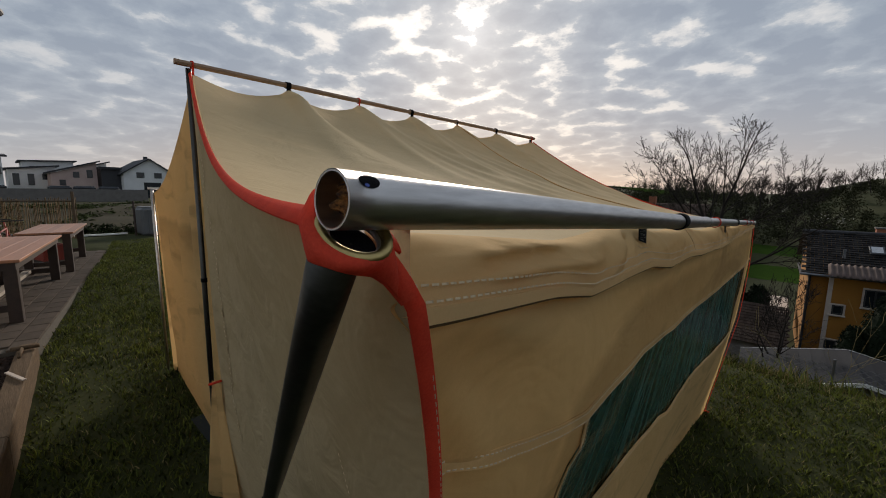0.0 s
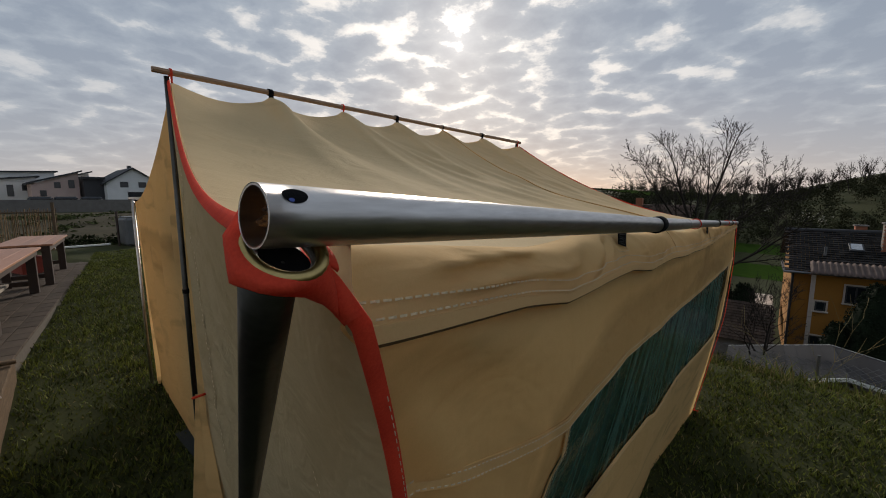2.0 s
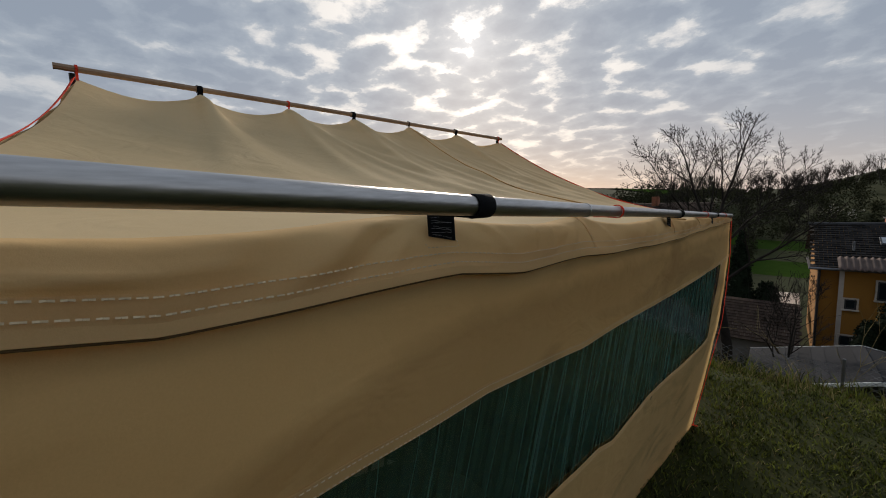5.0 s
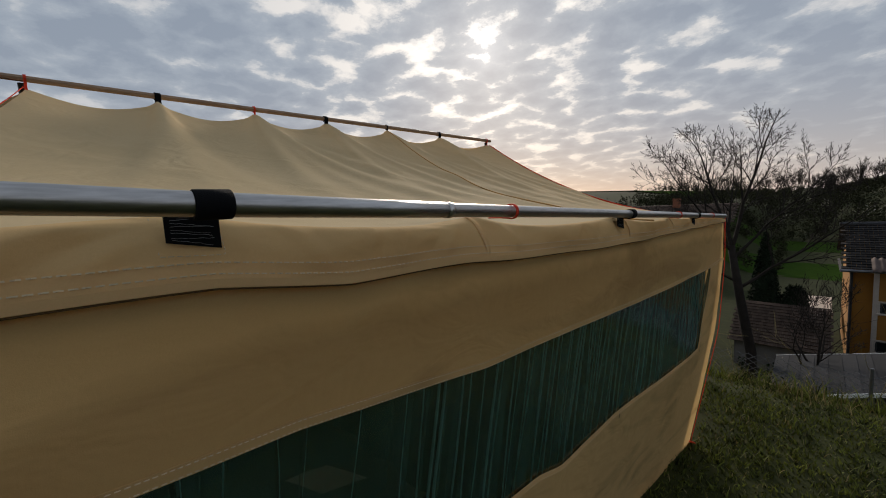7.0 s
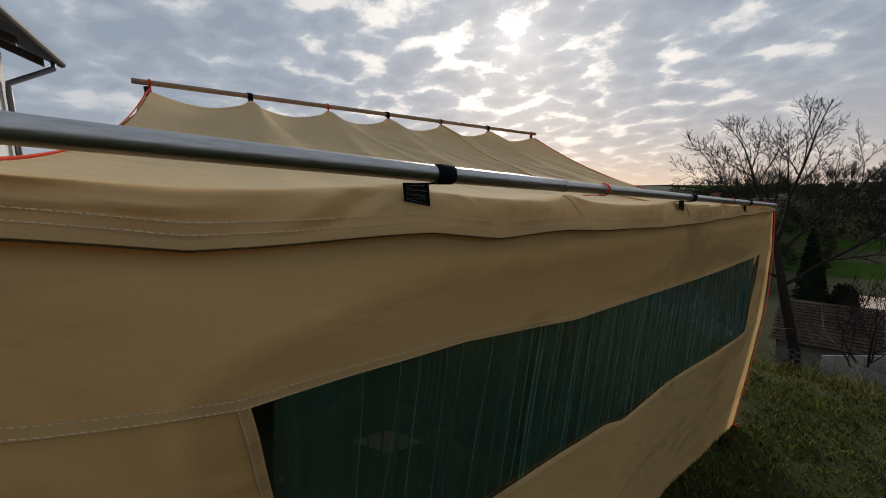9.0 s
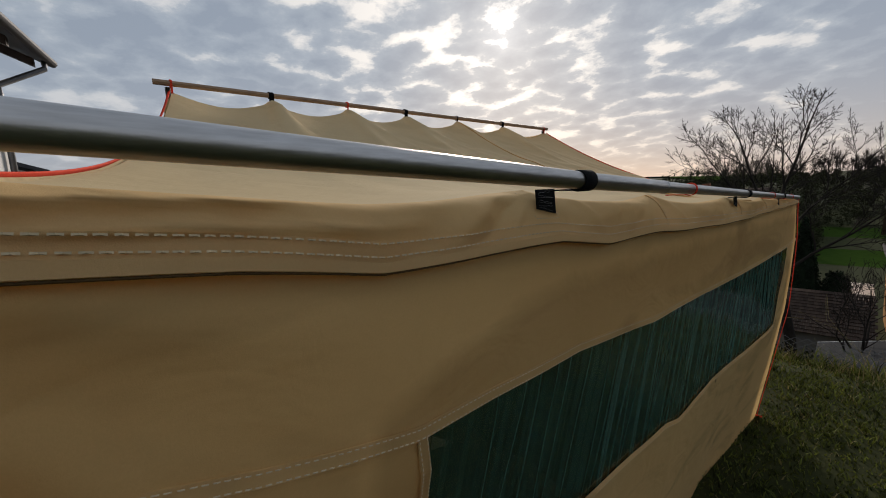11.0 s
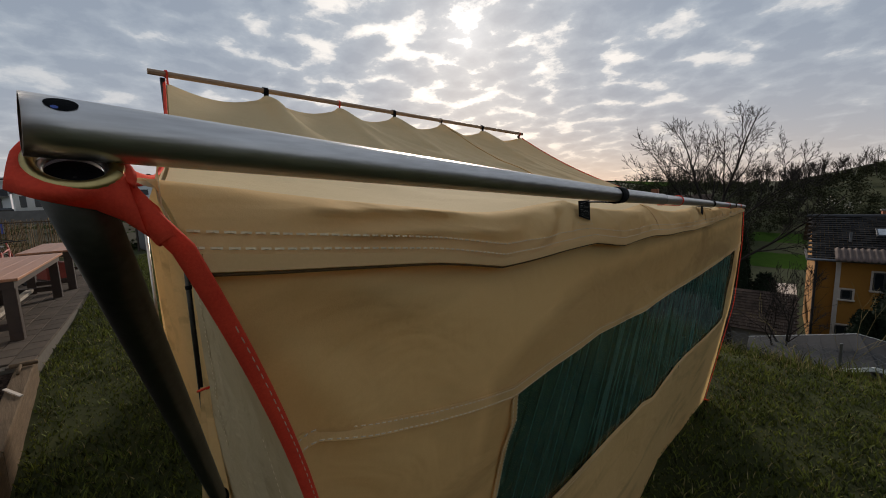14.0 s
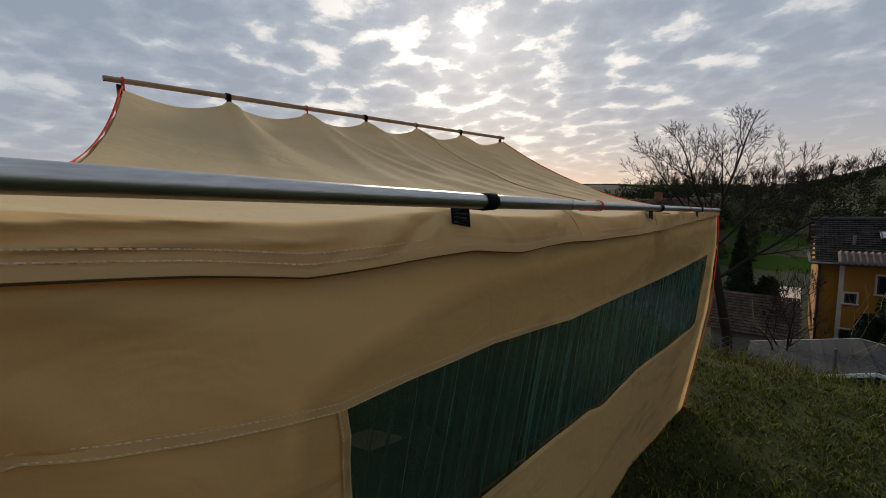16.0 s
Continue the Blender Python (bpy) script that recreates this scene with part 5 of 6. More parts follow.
def build_house():
    h = thing("neighbour_house", "ochre rendered house with a dark tiled roof below the garden", "house", at=(0.14, 0.0, -0.12))
    base = -6.0
    bm = bmesh.new()
    box(bm, (1.25, 23.9, base), (14.0, 31.0, -1.15))
    part("wall", bm, PLASTER_ORANGE, h, "ochre yellow rendered wall")
    bm = bmesh.new()
    box(bm, (1.95, 23.45, base), (5.1, 23.9, -1.15))
    part("bay_wall", bm, PLASTER_ORANGE, h)
    bm = bmesh.new()
    box(bm, (1.90, 23.43, base), (2.05, 23.5, -1.2))
    part("corner_strip", bm, TRIM_PALE, h)
    # gable triangle and roof
    v = [(1.25, 23.9, -1.15), (1.25, 31.0, -1.15), (1.25, 27.4, 0.44), (14, 23.9, -1.15), (14, 31, -1.15), (14, 27.4, 0.44)]
    mesh_object("gable", v, [(0, 1, 2), (3, 5, 4), (0, 2, 5, 3), (1, 4, 5, 2)], PLASTER_ORANGE, h)
    ridge_z, ridge_y, low_y, low_z = 0.42, 27.0, 23.35, -1.20
    v, f = tiled_slope(h, (0.98, low_y, low_z), (14.3, low_y, low_z), (0.98, ridge_y, ridge_z), TILE, 46, 20, thick=0.035)
    roof = mesh_object("roof", v, f, material("dark_roof_tile_rows", (0.040, 0.035, 0.033), (0.018, 0.016, 0.015), spec=0.12, rough=0.9, scale=3, fine=40, bump=0.3, per_piece=0.45, island=True), h, "dark weathered tiles in rows")
    mesh_object("roof_back", [(0.98, ridge_y, ridge_z), (14.3, ridge_y, ridge_z), (14.3, 31.6, -1.3), (0.98, 31.6, -1.3)], [(0, 1, 2, 3)], TILE_FAR, h)
    v, f = tube([(0.95, ridge_y, ridge_z + 0.02), (14.3, ridge_y, ridge_z + 0.02)], 0.09, 8)
    mesh_object("ridge_tiles", v, f, TILE_FAR, roof)
    part("fascia", box_mesh((0.94, low_y - 0.02, low_z - 0.10), (1.02, ridge_y, low_z)), TILE_FAR, h)
    # skylight
    d = Vector((0, ridge_y - low_y, ridge_z - low_z)).normalized()
    n = Vector((0, -d.z, d.y))
    c = Vector((3.42, 25.45, lerp(low_z, ridge_z, (25.45 - low_y) / (ridge_y - low_y)))) + n * 0.09
    m = Matrix((Vector((1, 0, 0)), d, n)).transposed().to_4x4()
    m.translation = c
    sk = part("skylight", box_mesh((-0.24, -0.34, -0.05), (0.24, 0.34, 0.03), 0.01, m), ANTHRACITE, h, "small roof window reflecting the sky")
    part("pane", box_mesh((-0.18, -0.26, 0.03), (0.18, 0.26, 0.04), 0, m), SKYGLASS, sk)
    v, f = tube([(2.35, 24.6, -0.55), (2.35, 24.6, -0.15)], 0.05, 8)
    mesh_object("vent_pipe", v, f, METAL_GREY, h)
    # chimney in courses
    ch = part("chimney", box_mesh((4.20, 25.3, -0.45), (4.60, 25.75, 0.90)), MORTAR, h, "red brick chimney")
    V, F = [], []
    for row in range(18):
        z0 = -0.45 + row * 0.075
        for k in range(4):
            o = (0.05 if row % 2 else 0) + k * 0.105
            lo, hi = (4.185 + o - 0.02, 25.285, z0), (4.185 + o + 0.078, 25.30, z0 + 0.062)
            if hi[0] > 4.615:
                continue
            b = len(V)
            V += [(x, y, z) for z in (lo[2], hi[2]) for y in (lo[1], hi[1]) for x in (lo[0], hi[0])]
            F += [(b, b + 1, b + 5, b + 4), (b + 4, b + 5, b + 7, b + 6), (b, b + 4, b + 6, b + 2), (b + 1, b + 3, b + 7, b + 5), (b, b + 2, b + 3, b + 1)]
    mesh_object("bricks", V, F, material("chimney_brick_rows", (0.40, 0.15, 0.075), (0.25, 0.09, 0.05), rough=0.95, scale=9, fine=60, bump=0.3, per_piece=0.3, island=True), ch)
    part("cap", box_mesh((4.14, 25.24, 0.90), (4.66, 25.81, 0.97), 0.015), CONCRETE, ch)
    c2 = part("chimney", box_mesh((3.55, 27.3, 0.1), (3.95, 27.7, 0.68)), BRICK, h)
    part("cap", box_mesh((3.50, 27.25, 0.68), (4.0, 27.75, 0.74)), CONCRETE, c2)
    # corrugated porch roof
    def wave(u, w):
        x = lerp(1.80, 5.3, u)
        return Vector((x, lerp(22.55, 23.55, w), lerp(-1.12, -0.72, w) + 0.035 * math.sin(x * 34)))
    v, f = sheet(wave, 220, 4)
    ob = mesh_object("porch_roof", v, f, FIBRE, h, "corrugated porch roof", True)
    ob.modifiers.new("thick", "SOLIDIFY").thickness = 0.012
    window_unit(h, 3.00, 3.66, 23.44, -2.42, -1.66)
    window_unit(h, 2.10, 2.46, 23.44, -2.90, -2.48, mull=0)
    window_unit(h, 5.45, 6.15, 23.89, -2.42, -1.66)
    window_unit(h, 5.20, 5.95, 23.89, -3.70, -3.05)
    window_unit(h, 2.02, 2.40, 23.44, -4.5, -4.05, mull=0)
    v, f = tube([(1.30, 23.82, -1.25), (1.30, 23.82, -5.5)], 0.05, 8)
    mesh_object("downpipe", v, f, ANTHRACITE, h)
    v, f = tube([(0.95, 23.30, -1.24), (14.2, 23.30, -1.24)], 0.06, 8)
    mesh_object("gutter", v, f, METAL_GREY, h)


SKYGLASS = material("sky_reflecting_glass", (0.45, 0.47, 0.50), rough=0.05, metal=1.0, bump=0)


def build_shed():
    s = thing("garden_shed", "low garden shed with a dark felt roof and white edge trim", "shed")
    far, near = Vector((2.22, 17.5, -2.857)), Vector((2.135, 13.5, -2.526))
    lf, ln = Vector((-0.46, 17.5, -3.52)), Vector((-0.40, 13.5, -3.35))
    rf, rn = Vector((5.6, 17.5, -3.55)), Vector((4.9, 13.5, -3.05))
    # felt sheets as separate lapped strips
    for nm, (a, b, c, d) in (("roof_left", (ln, near, far, lf)), ("roof_right", (near, rn, rf, far))):
        n = (b - a).cross(d - a).normalized()
        slope = mesh_object(nm, [a - n * 0.02, b - n * 0.02, c - n * 0.02, d - n * 0.02, a - n * 0.06, b - n * 0.06, c - n * 0.06, d - n * 0.06], [(0, 1, 2, 3), (4, 7, 6, 5), (0, 4, 5, 1), (1, 5, 6, 2), (2, 6, 7, 3), (3, 7, 4, 0)], FELT, s, "dark grey bitumen sheets with lapped joints")
        cols = 9
        for i in range(cols):
            t0, t1 = i / cols, (i + 1) / cols + 0.012
            p = [a.lerp(b, t0) + n * 0.006, a.lerp(b, t1) + n * 0.018, d.lerp(c, t1) + n * 0.018, d.lerp(c, t0) + n * 0.006]
            q = [x - n * 0.02 for x in p]
            mesh_object("felt_sheet", p + q, [(0, 1, 2, 3), (4, 7, 6, 5), (0, 4, 5, 1), (1, 5, 6, 2), (2, 6, 7, 3), (3, 7, 4, 0)], FELT, slope)
    for p, q in ((ln, near), (near, rn), (lf, far), (far, rf)):
        dn = Vector((0, 0, -0.035))
        off = Vector((0, -0.03 if p.y < 15 else 0.03, 0))
        v, f = strap([p + off + dn, q + off + dn], [(0, -1 if p.y < 15 else 1, 0)] * 2, 0.10, 0.02)
        mesh_object("edge_trim", v, f, WHITE_PAINT, s, "white edge board")
    bm = bmesh.new()
    box(bm, (-0.3, 13.8, -5.6), (4.6, 17.2, -3.45))
    part("wall", bm, TIMBER_GREY, s, "weathered board wall")
    # low outbuilding
    o = thing("outbuilding", "low outbuilding with an old brown tiled roof", "shed")
    v, f = tiled_slope(o, (-2.2, 20.2, -4.05), (0.95, 20.2, -4.10), (-2.2, 22.6, -2.85), TILE_BROWN, 24, 14, thick=0.025)
    mesh_object("roof", v, f, TILE_BROWN, o)
    part("wall", box_mesh((-2.0, 20.5, -5.8), (0.9, 22.5, -4.0)), CONCRETE, o)
    # house roof further off
    g = thing("far_house", "house further off with a brown tiled roof", "house")
    v, f = tiled_slope(g, (-19, 47, -0.5), (-5.6, 47, -0.6), (-19, 51, 1.25), TILE_BROWN, 44, 14, thick=0.04)
    mesh_object("roof", v, f, TILE_BROWN, g)
    part("wall", box_mesh((-18.6, 48.2, -8), (-9.0, 50.5, -0.6)), TIMBER_GREY, g)
    part("chimney", box_mesh((-11.6, 50.2, 0.6), (-10.9, 50.9, 1.95), 0.02), BRICK, g)
    # pale terrace between
    part("pale_roof", box_mesh((0.0, 26.5, -4.2), (1.0, 31.0, -4.0)), TRIM_PALE, thing("flat_roof", "small pale flat roof by the house", "roof"))


def build_fence_right():
    f = thing("chain_link_fence", "sagging rusty chain link fence on the bank", "fence")
    V, F = [], []
    x0, x1, y, zb, zt = -1.2, 8.0, 9.0, None, None

    def at(u, w):
        x = lerp(x0, x1, u)
        g = ground_z(x, y)
        return Vector((x, y + 0.05 * math.sin(x), g + 0.05 + 1.25 * w - 0.06 * math.sin(u * 9) * w))
    n, pieces = 64, []
    for k in range(-12, n):
        for sgn in (1, -1):
            pts = []
            for s in range(13):
                u = (k + s) / n if sgn > 0 else (k + 12 - s) / n
                if 0 <= u <= 1:
                    pts.append(at(u, s / 12))
            if len(pts) > 1:
                pieces.append(tube(pts, 0.0035, 3, caps=False))
    v, fc = merge(*pieces)
    mesh_object("mesh_wire", v, fc, WIRE, f, "thin diamond wire mesh")
    for k in range(5):
        x = lerp(x0, x1, k / 4)
        v, fc = tube([(x, y, ground_z(x, y) - 0.1), (x, y, ground_z(x, y) + 1.35)], 0.022, 8)
        mesh_object("post", v, fc, METAL_GREY, f)


def build_right_plants():
    rng = random.Random(12)
    spreading_tree("walnut_tree", "tall bare tree with a wide fan of fine branches", -1.05, 17.0, -5.0, 11.2, 21)
    bare_tree("fruit_tree", "small bare fruit tree in the lower garden", -3.7, 19.5, 5.2, (-0.3, 0, 0), 0.09, 4, 5, z=-4.6, spread=0.7, kids=(3, 4))
    bare_tree("fruit_tree", "small bare fruit tree in the lower garden", 0.2, 16.5, 4.6, (0.3, 0, 0), 0.08, 4, 8, z=-5.0, spread=0.8, kids=(3, 4))
    bare_tree("fruit_tree", "slender bare tree beside the ochre house", 6.0, 18.0, 5.4, (0.2, 0, 0), 0.08, 4, 15, z=-5.0, spread=0.75, kids=(3, 4))
    bare_tree("fruit_tree", "bare tree behind the tent", -9.3, 26.0, 7.7, (0.2, 0, 0), 0.12, 4, 33, z=-5.0, spread=0.55)

    def conifer(name, label, x, y, z, h, r, seed):
        t = thing(name, label, "tree", at=(x, y, z))
        v, f = tube([(0, 0, 0), (0, 0, h * 0.9)], [0.1, 0.02], 7)
        mesh_object("trunk", v, f, BARE, t)
        q = random.Random(seed)
        shape = (lambda w: r * math.sin(math.pi * min(0.97, 0.16 + 0.82 * w)) ** 0.62) if name == "thuja" else (lambda w: r * (1 - w) ** 0.75 * (0.5 + 0.5 * min(1, w * 6)))
        pieces = [sheet(lambda u, w: Vector((math.cos(u * 6.28319), math.sin(u * 6.28319), 0)) * shape(w) * (0.74 + 0.16 * noise.noise((math.cos(u * 6.28319) * 2, math.sin(u * 6.28319) * 2, w * 6 + seed))) + Vector((0, 0, h * w * 0.97)), 28, 28)]
        for k in range(int(h * 10)):
            w = k / (h * 10)
            rr = shape(w)
            for j in range(14):
                a = q.uniform(0, 6.283)
                pieces.append(leaf_cloud((math.cos(a) * rr * 0.76, math.sin(a) * rr * 0.76, h * w + 0.05), (rr * 0.2 + 0.05, rr * 0.2 + 0.05, 0.13), 12, 0.055, q, 0.2, 0.9))
        v, f = merge(*pieces)
        mesh_object("crown", v, f, CONIFER, t, "dense dark needles")
    conifer("thuja", "dark dense conifer in front of the ochre house", 3.85, 21.3, -5.2, 3.95, 1.15, 3)
    conifer("thuja", "lower dark evergreen beside the conifer", 2.75, 21.2, -5.2, 2.3, 0.55, 4)
    conifer("spruce", "dark young spruce behind the bare trees", -1.35, 24.0, -5.3, 5.4, 1.05, 6)
    conifer("thuja", "dark clipped evergreen by the outbuilding", -0.3, 24.3, -5.2, 2.9, 0.8, 7)

    def hedge(name, label, pts, r, n, size, mat, seed):
        q = random.Random(seed)
        v, f = merge(*[leaf_cloud(p, (r * q.uniform(0.7, 1.2), r, r * q.uniform(0.7, 1.2)), n, size, q, 0.2, 0.8) for p in pts])
        tagged(mesh_object(name, v, f, mat), label, "shrub", kind="stuff")
    hedge("shrubs", "tangled leafless shrubs and brambles on the bank", [(x, y, ground_z(x, y) + 0.25) for x, y in [(rng.uniform(-2.6, 0.8), rng.uniform(7.6, 13)) for _ in range(46)]], 0.42, 90, 0.05, HEDGE, 2)
    hedge("shrubs", "low garden plants below the bank", [(x, y, ground_z(x, y) + 0.2) for x, y in [(rng.uniform(-2, 8.0), rng.uniform(17.5, 23)) for _ in range(60)]], 0.5, 80, 0.06, HEDGE, 9)
    tw = random.Random(31)
    pieces = [branch_mesh((x, y, ground_z(x, y)), (tw.gauss(0, 0.4), tw.gauss(0, 0.4), 1), tw.uniform(0.5, 1.1), 0.008, 2, tw, 0.8, 0.1, sides=3, kids=(2, 3), minr=0.002) for x, y in [(tw.uniform(-1.8, 6.5), tw.uniform(7.2, 12.5)) for _ in range(32)]]
    v, f = merge(*pieces)
    tagged(mesh_object("dry_stems", v, f, STRAW), "dry bramble and weed stems on the bank", "weeds", kind="stuff")


def build_far():
    rng = random.Random(77)
    # meadow in the valley
    def mead(u, w):
        x, y = lerp(-30, 40, u), lerp(58, 92, w)
        return Vector((x, y, ground_z(x, y) + 0.06))
    v, f = sheet(mead, 40, 20)
    tagged(mesh_object("meadow", v, f, MEADOW, smooth_shade=True), "bright green meadow in the valley", "meadow", kind="structure")

    def crest(u, w):
        x, y = lerp(-130, -14, u), lerp(150, 330, w)
        return Vector((x, y, ground_z(x, y) + 0.3))
    v, f = sheet(crest, 30, 30)
    tagged(mesh_object("field", v, f, MEADOW, smooth_shade=True), "green field on the far ridge", "field", kind="structure")
    # mixed woods on the slope
    pieces, bare, bloom = [], [], []
    for k in range(900):
        y = rng.uniform(88, 190)
        x = rng.uniform(-26, 130) * (y / 150)
        if x < lerp(-2, -24, smooth(92, 125, y)) and y < 150:
            continue
        if y >= 150 and x < -0.20 * y:
            continue
        z = ground_z(x, y)
        h = rng.uniform(3.0, 6.0) if y < 140 else rng.uniform(2.0, 3.6)
        tgt = bloom if rng.random() < 0.02 and y < 130 else pieces
        tgt.append(leaf_cloud((x, y, z + h * 0.5), (h * 0.42, h * 0.42, h * 0.55), 190 if tgt is pieces else 60, 0.23, rng, 0.3, 0.9))
    for k in range(420):
        y = rng.uniform(60, 98)
        x = rng.choice((rng.uniform(-22, -3), rng.uniform(2, 46)))
        z = ground_z(x, y)
        h = rng.uniform(1.5, 4.0)
        if y < 92 and rng.random() < 0.55:
            continue
        pieces.append(leaf_cloud((x, y, z + h * 0.5), (h * 0.5, h * 0.5, h * 0.55), 120, 0.20, rng, 0.3, 0.9))
    for k in range(300):
        y = rng.uniform(150, 196)
        x = rng.uniform(-30, 150)
        h = rng.uniform(5.0, 8.0)
        z = ground_z(x, y)
        bare.append(branch_mesh((x, y, z), (rng.gauss(0, 0.05), 0, 1), h * 0.48, 0.15, 3, rng, 0.5, 0.35, sides=4, kids=(4, 5), minr=0.022))
    for k in range(40):
        x, y = rng.uniform(-60, -22), rng.uniform(190, 230)
        bare.append(branch_mesh((x, y, ground_z(x, y)), (rng.gauss(0, 0.05), 0, 1), 2.2, 0.1, 2, rng, 0.6, 0.3, sides=4, kids=(4, 6), minr=0.03))
        pieces.append(leaf_cloud((x, y, ground_z(x, y) + 1.5), (1.6, 1.6, 1.6), 50, 0.3, rng, 0.3))
    for name, src, mat, label, cat in (("woods", pieces, WOODS, "brown and green budding woods on the hillside", "woods"), ("bare_trees", bare, WOODS_BARE, "row of leafless trees along the hilltop", "woods"), ("blossom_bushes", bloom, BLOSSOM, "pale blossoming bushes among the woods", "bushes")):
        v, f = merge(*src)
        tagged(mesh_object(name, v, f, mat), label, cat, kind="stuff")


build_house()
build_shed()
build_fence_right()
build_right_plants()
build_far()
build_grass()


# ---- left side: patio, table, bed ----
PZ = 0.33                                       # patio level
ED = Vector((-6.54, 1.49, 0)).normalized()      # along the patio's edge, away from the tent's corner
EN = Vector((ED.y, -ED.x, 0)) * -1              # from the edge into the patio
if EN.y > 0:
    EN = -EN
P0 = Vector((-5.56, 0.08, 0))


def patio_at(a, b, z=0.0):
    p = P0 + ED * a + EN * b
    return Vector((p.x, p.y, PZ + z))


def build_patio():
    slab = thing("patio", "patio of brownish concrete pavers in running bond", "patio", kind="structure")
    v = [patio_at(a, b, z) for z in (-0.022, -0.25) for a, b in ((0, 0), (8.4, 0), (8.4, 5), (0, 5))]
    mesh_object("bedding", v, [(0, 1, 2, 3), (4, 7, 6, 5), (0, 4, 5, 1), (1, 5, 6, 2), (2, 6, 7, 3), (3, 7, 4, 0)], JOINT, slab)
    ang = math.degrees(math.atan2(ED.y, ED.x))
    bm = box_mesh((-0.147, -0.097, -0.06), (0.147, 0.097, 0.0), 0.006)
    me = bpy.data.meshes.new("paver")
    bmesh.ops.recalc_face_normals(bm, faces=bm.faces)
    bm.to_mesh(me)
    bm.free()
    me.materials.append(PAVER)
    rest, count = [], 0
    base_v = [vv.co.copy() for vv in me.vertices]
    base_f = [tuple(p.vertices) for p in me.polygons]
    for j in range(24):
        for i in range(28):
            a, b = 0.15 + i * 0.30 + (0.15 if j % 2 else 0), 0.10 + j * 0.20
            if a > 8.35:
                continue
            p = patio_at(a, b, random.uniform(-0.003, 0.003))
            m = pose(p.x, p.y, p.z, random.uniform(-0.5, 0.5), random.uniform(-0.5, 0.5), ang + random.uniform(-0.4, 0.4))
            if j < 12 and i < 25:
                ob = new("paver", me)
                ob.parent = slab
                ob.matrix_world = m
            else:
                rest.append(([m @ q for q in base_v], base_f))
    v, f = merge(*rest)
    tagged(mesh_object("far_pavers", v, f, PAVER_FAR, slab), kind="stuff")


PAVER_FAR = material("concrete_paver_far", (0.090, 0.070, 0.055), (0.052, 0.040, 0.031), spec=0.15, rough=0.95, scale=5, fine=80, bump=0.25, per_piece=0.16, island=True)


def build_table(name, label, at, turn, length, width, height, stretcher=True):
    t = thing(name, label, "table", at=at, turn=turn)
    n = 5
    for k in range(n):
        w0, w1 = lerp(0, width, k / n) + 0.0004, lerp(0, width, (k + 1) / n) - 0.0004
        part("board", box_mesh((0, w0, height - 0.035), (length, w1, height), 0.004), TABLE_TOP, t)
    bm = bmesh.new()
    box(bm, (0.06, 0.05, height - 0.13), (length - 0.06, 0.08, height - 0.037))
    box(bm, (0.06, width - 0.08, height - 0.13), (length - 0.06, width - 0.05, height - 0.037))
    box(bm, (0.06, 0.08, height - 0.13), (0.09, width - 0.08, height - 0.037))
    box(bm, (length - 0.09, 0.08, height - 0.13), (length - 0.06, width - 0.08, height - 0.037))
    part("apron", bm, TABLE_EDGE, t)
    for x in (0.14, length - 0.26):
        for y in (0.06, width - 0.18):
            part("leg", box_mesh((x, y, 0), (x + 0.12, y + 0.12, height - 0.036), 0.006), TABLE_EDGE, t)
        part("foot_rail", box_mesh((x + 0.03, 0.18, 0.14), (x + 0.09, width - 0.18, 0.22), 0.005), TABLE_EDGE, t)
    if stretcher:
        part("stretcher", box_mesh((0.24, width / 2 - 0.05, 0.16), (length - 0.24, width / 2 + 0.05, 0.21), 0.005), TIMBER_GREY, t)
    return t


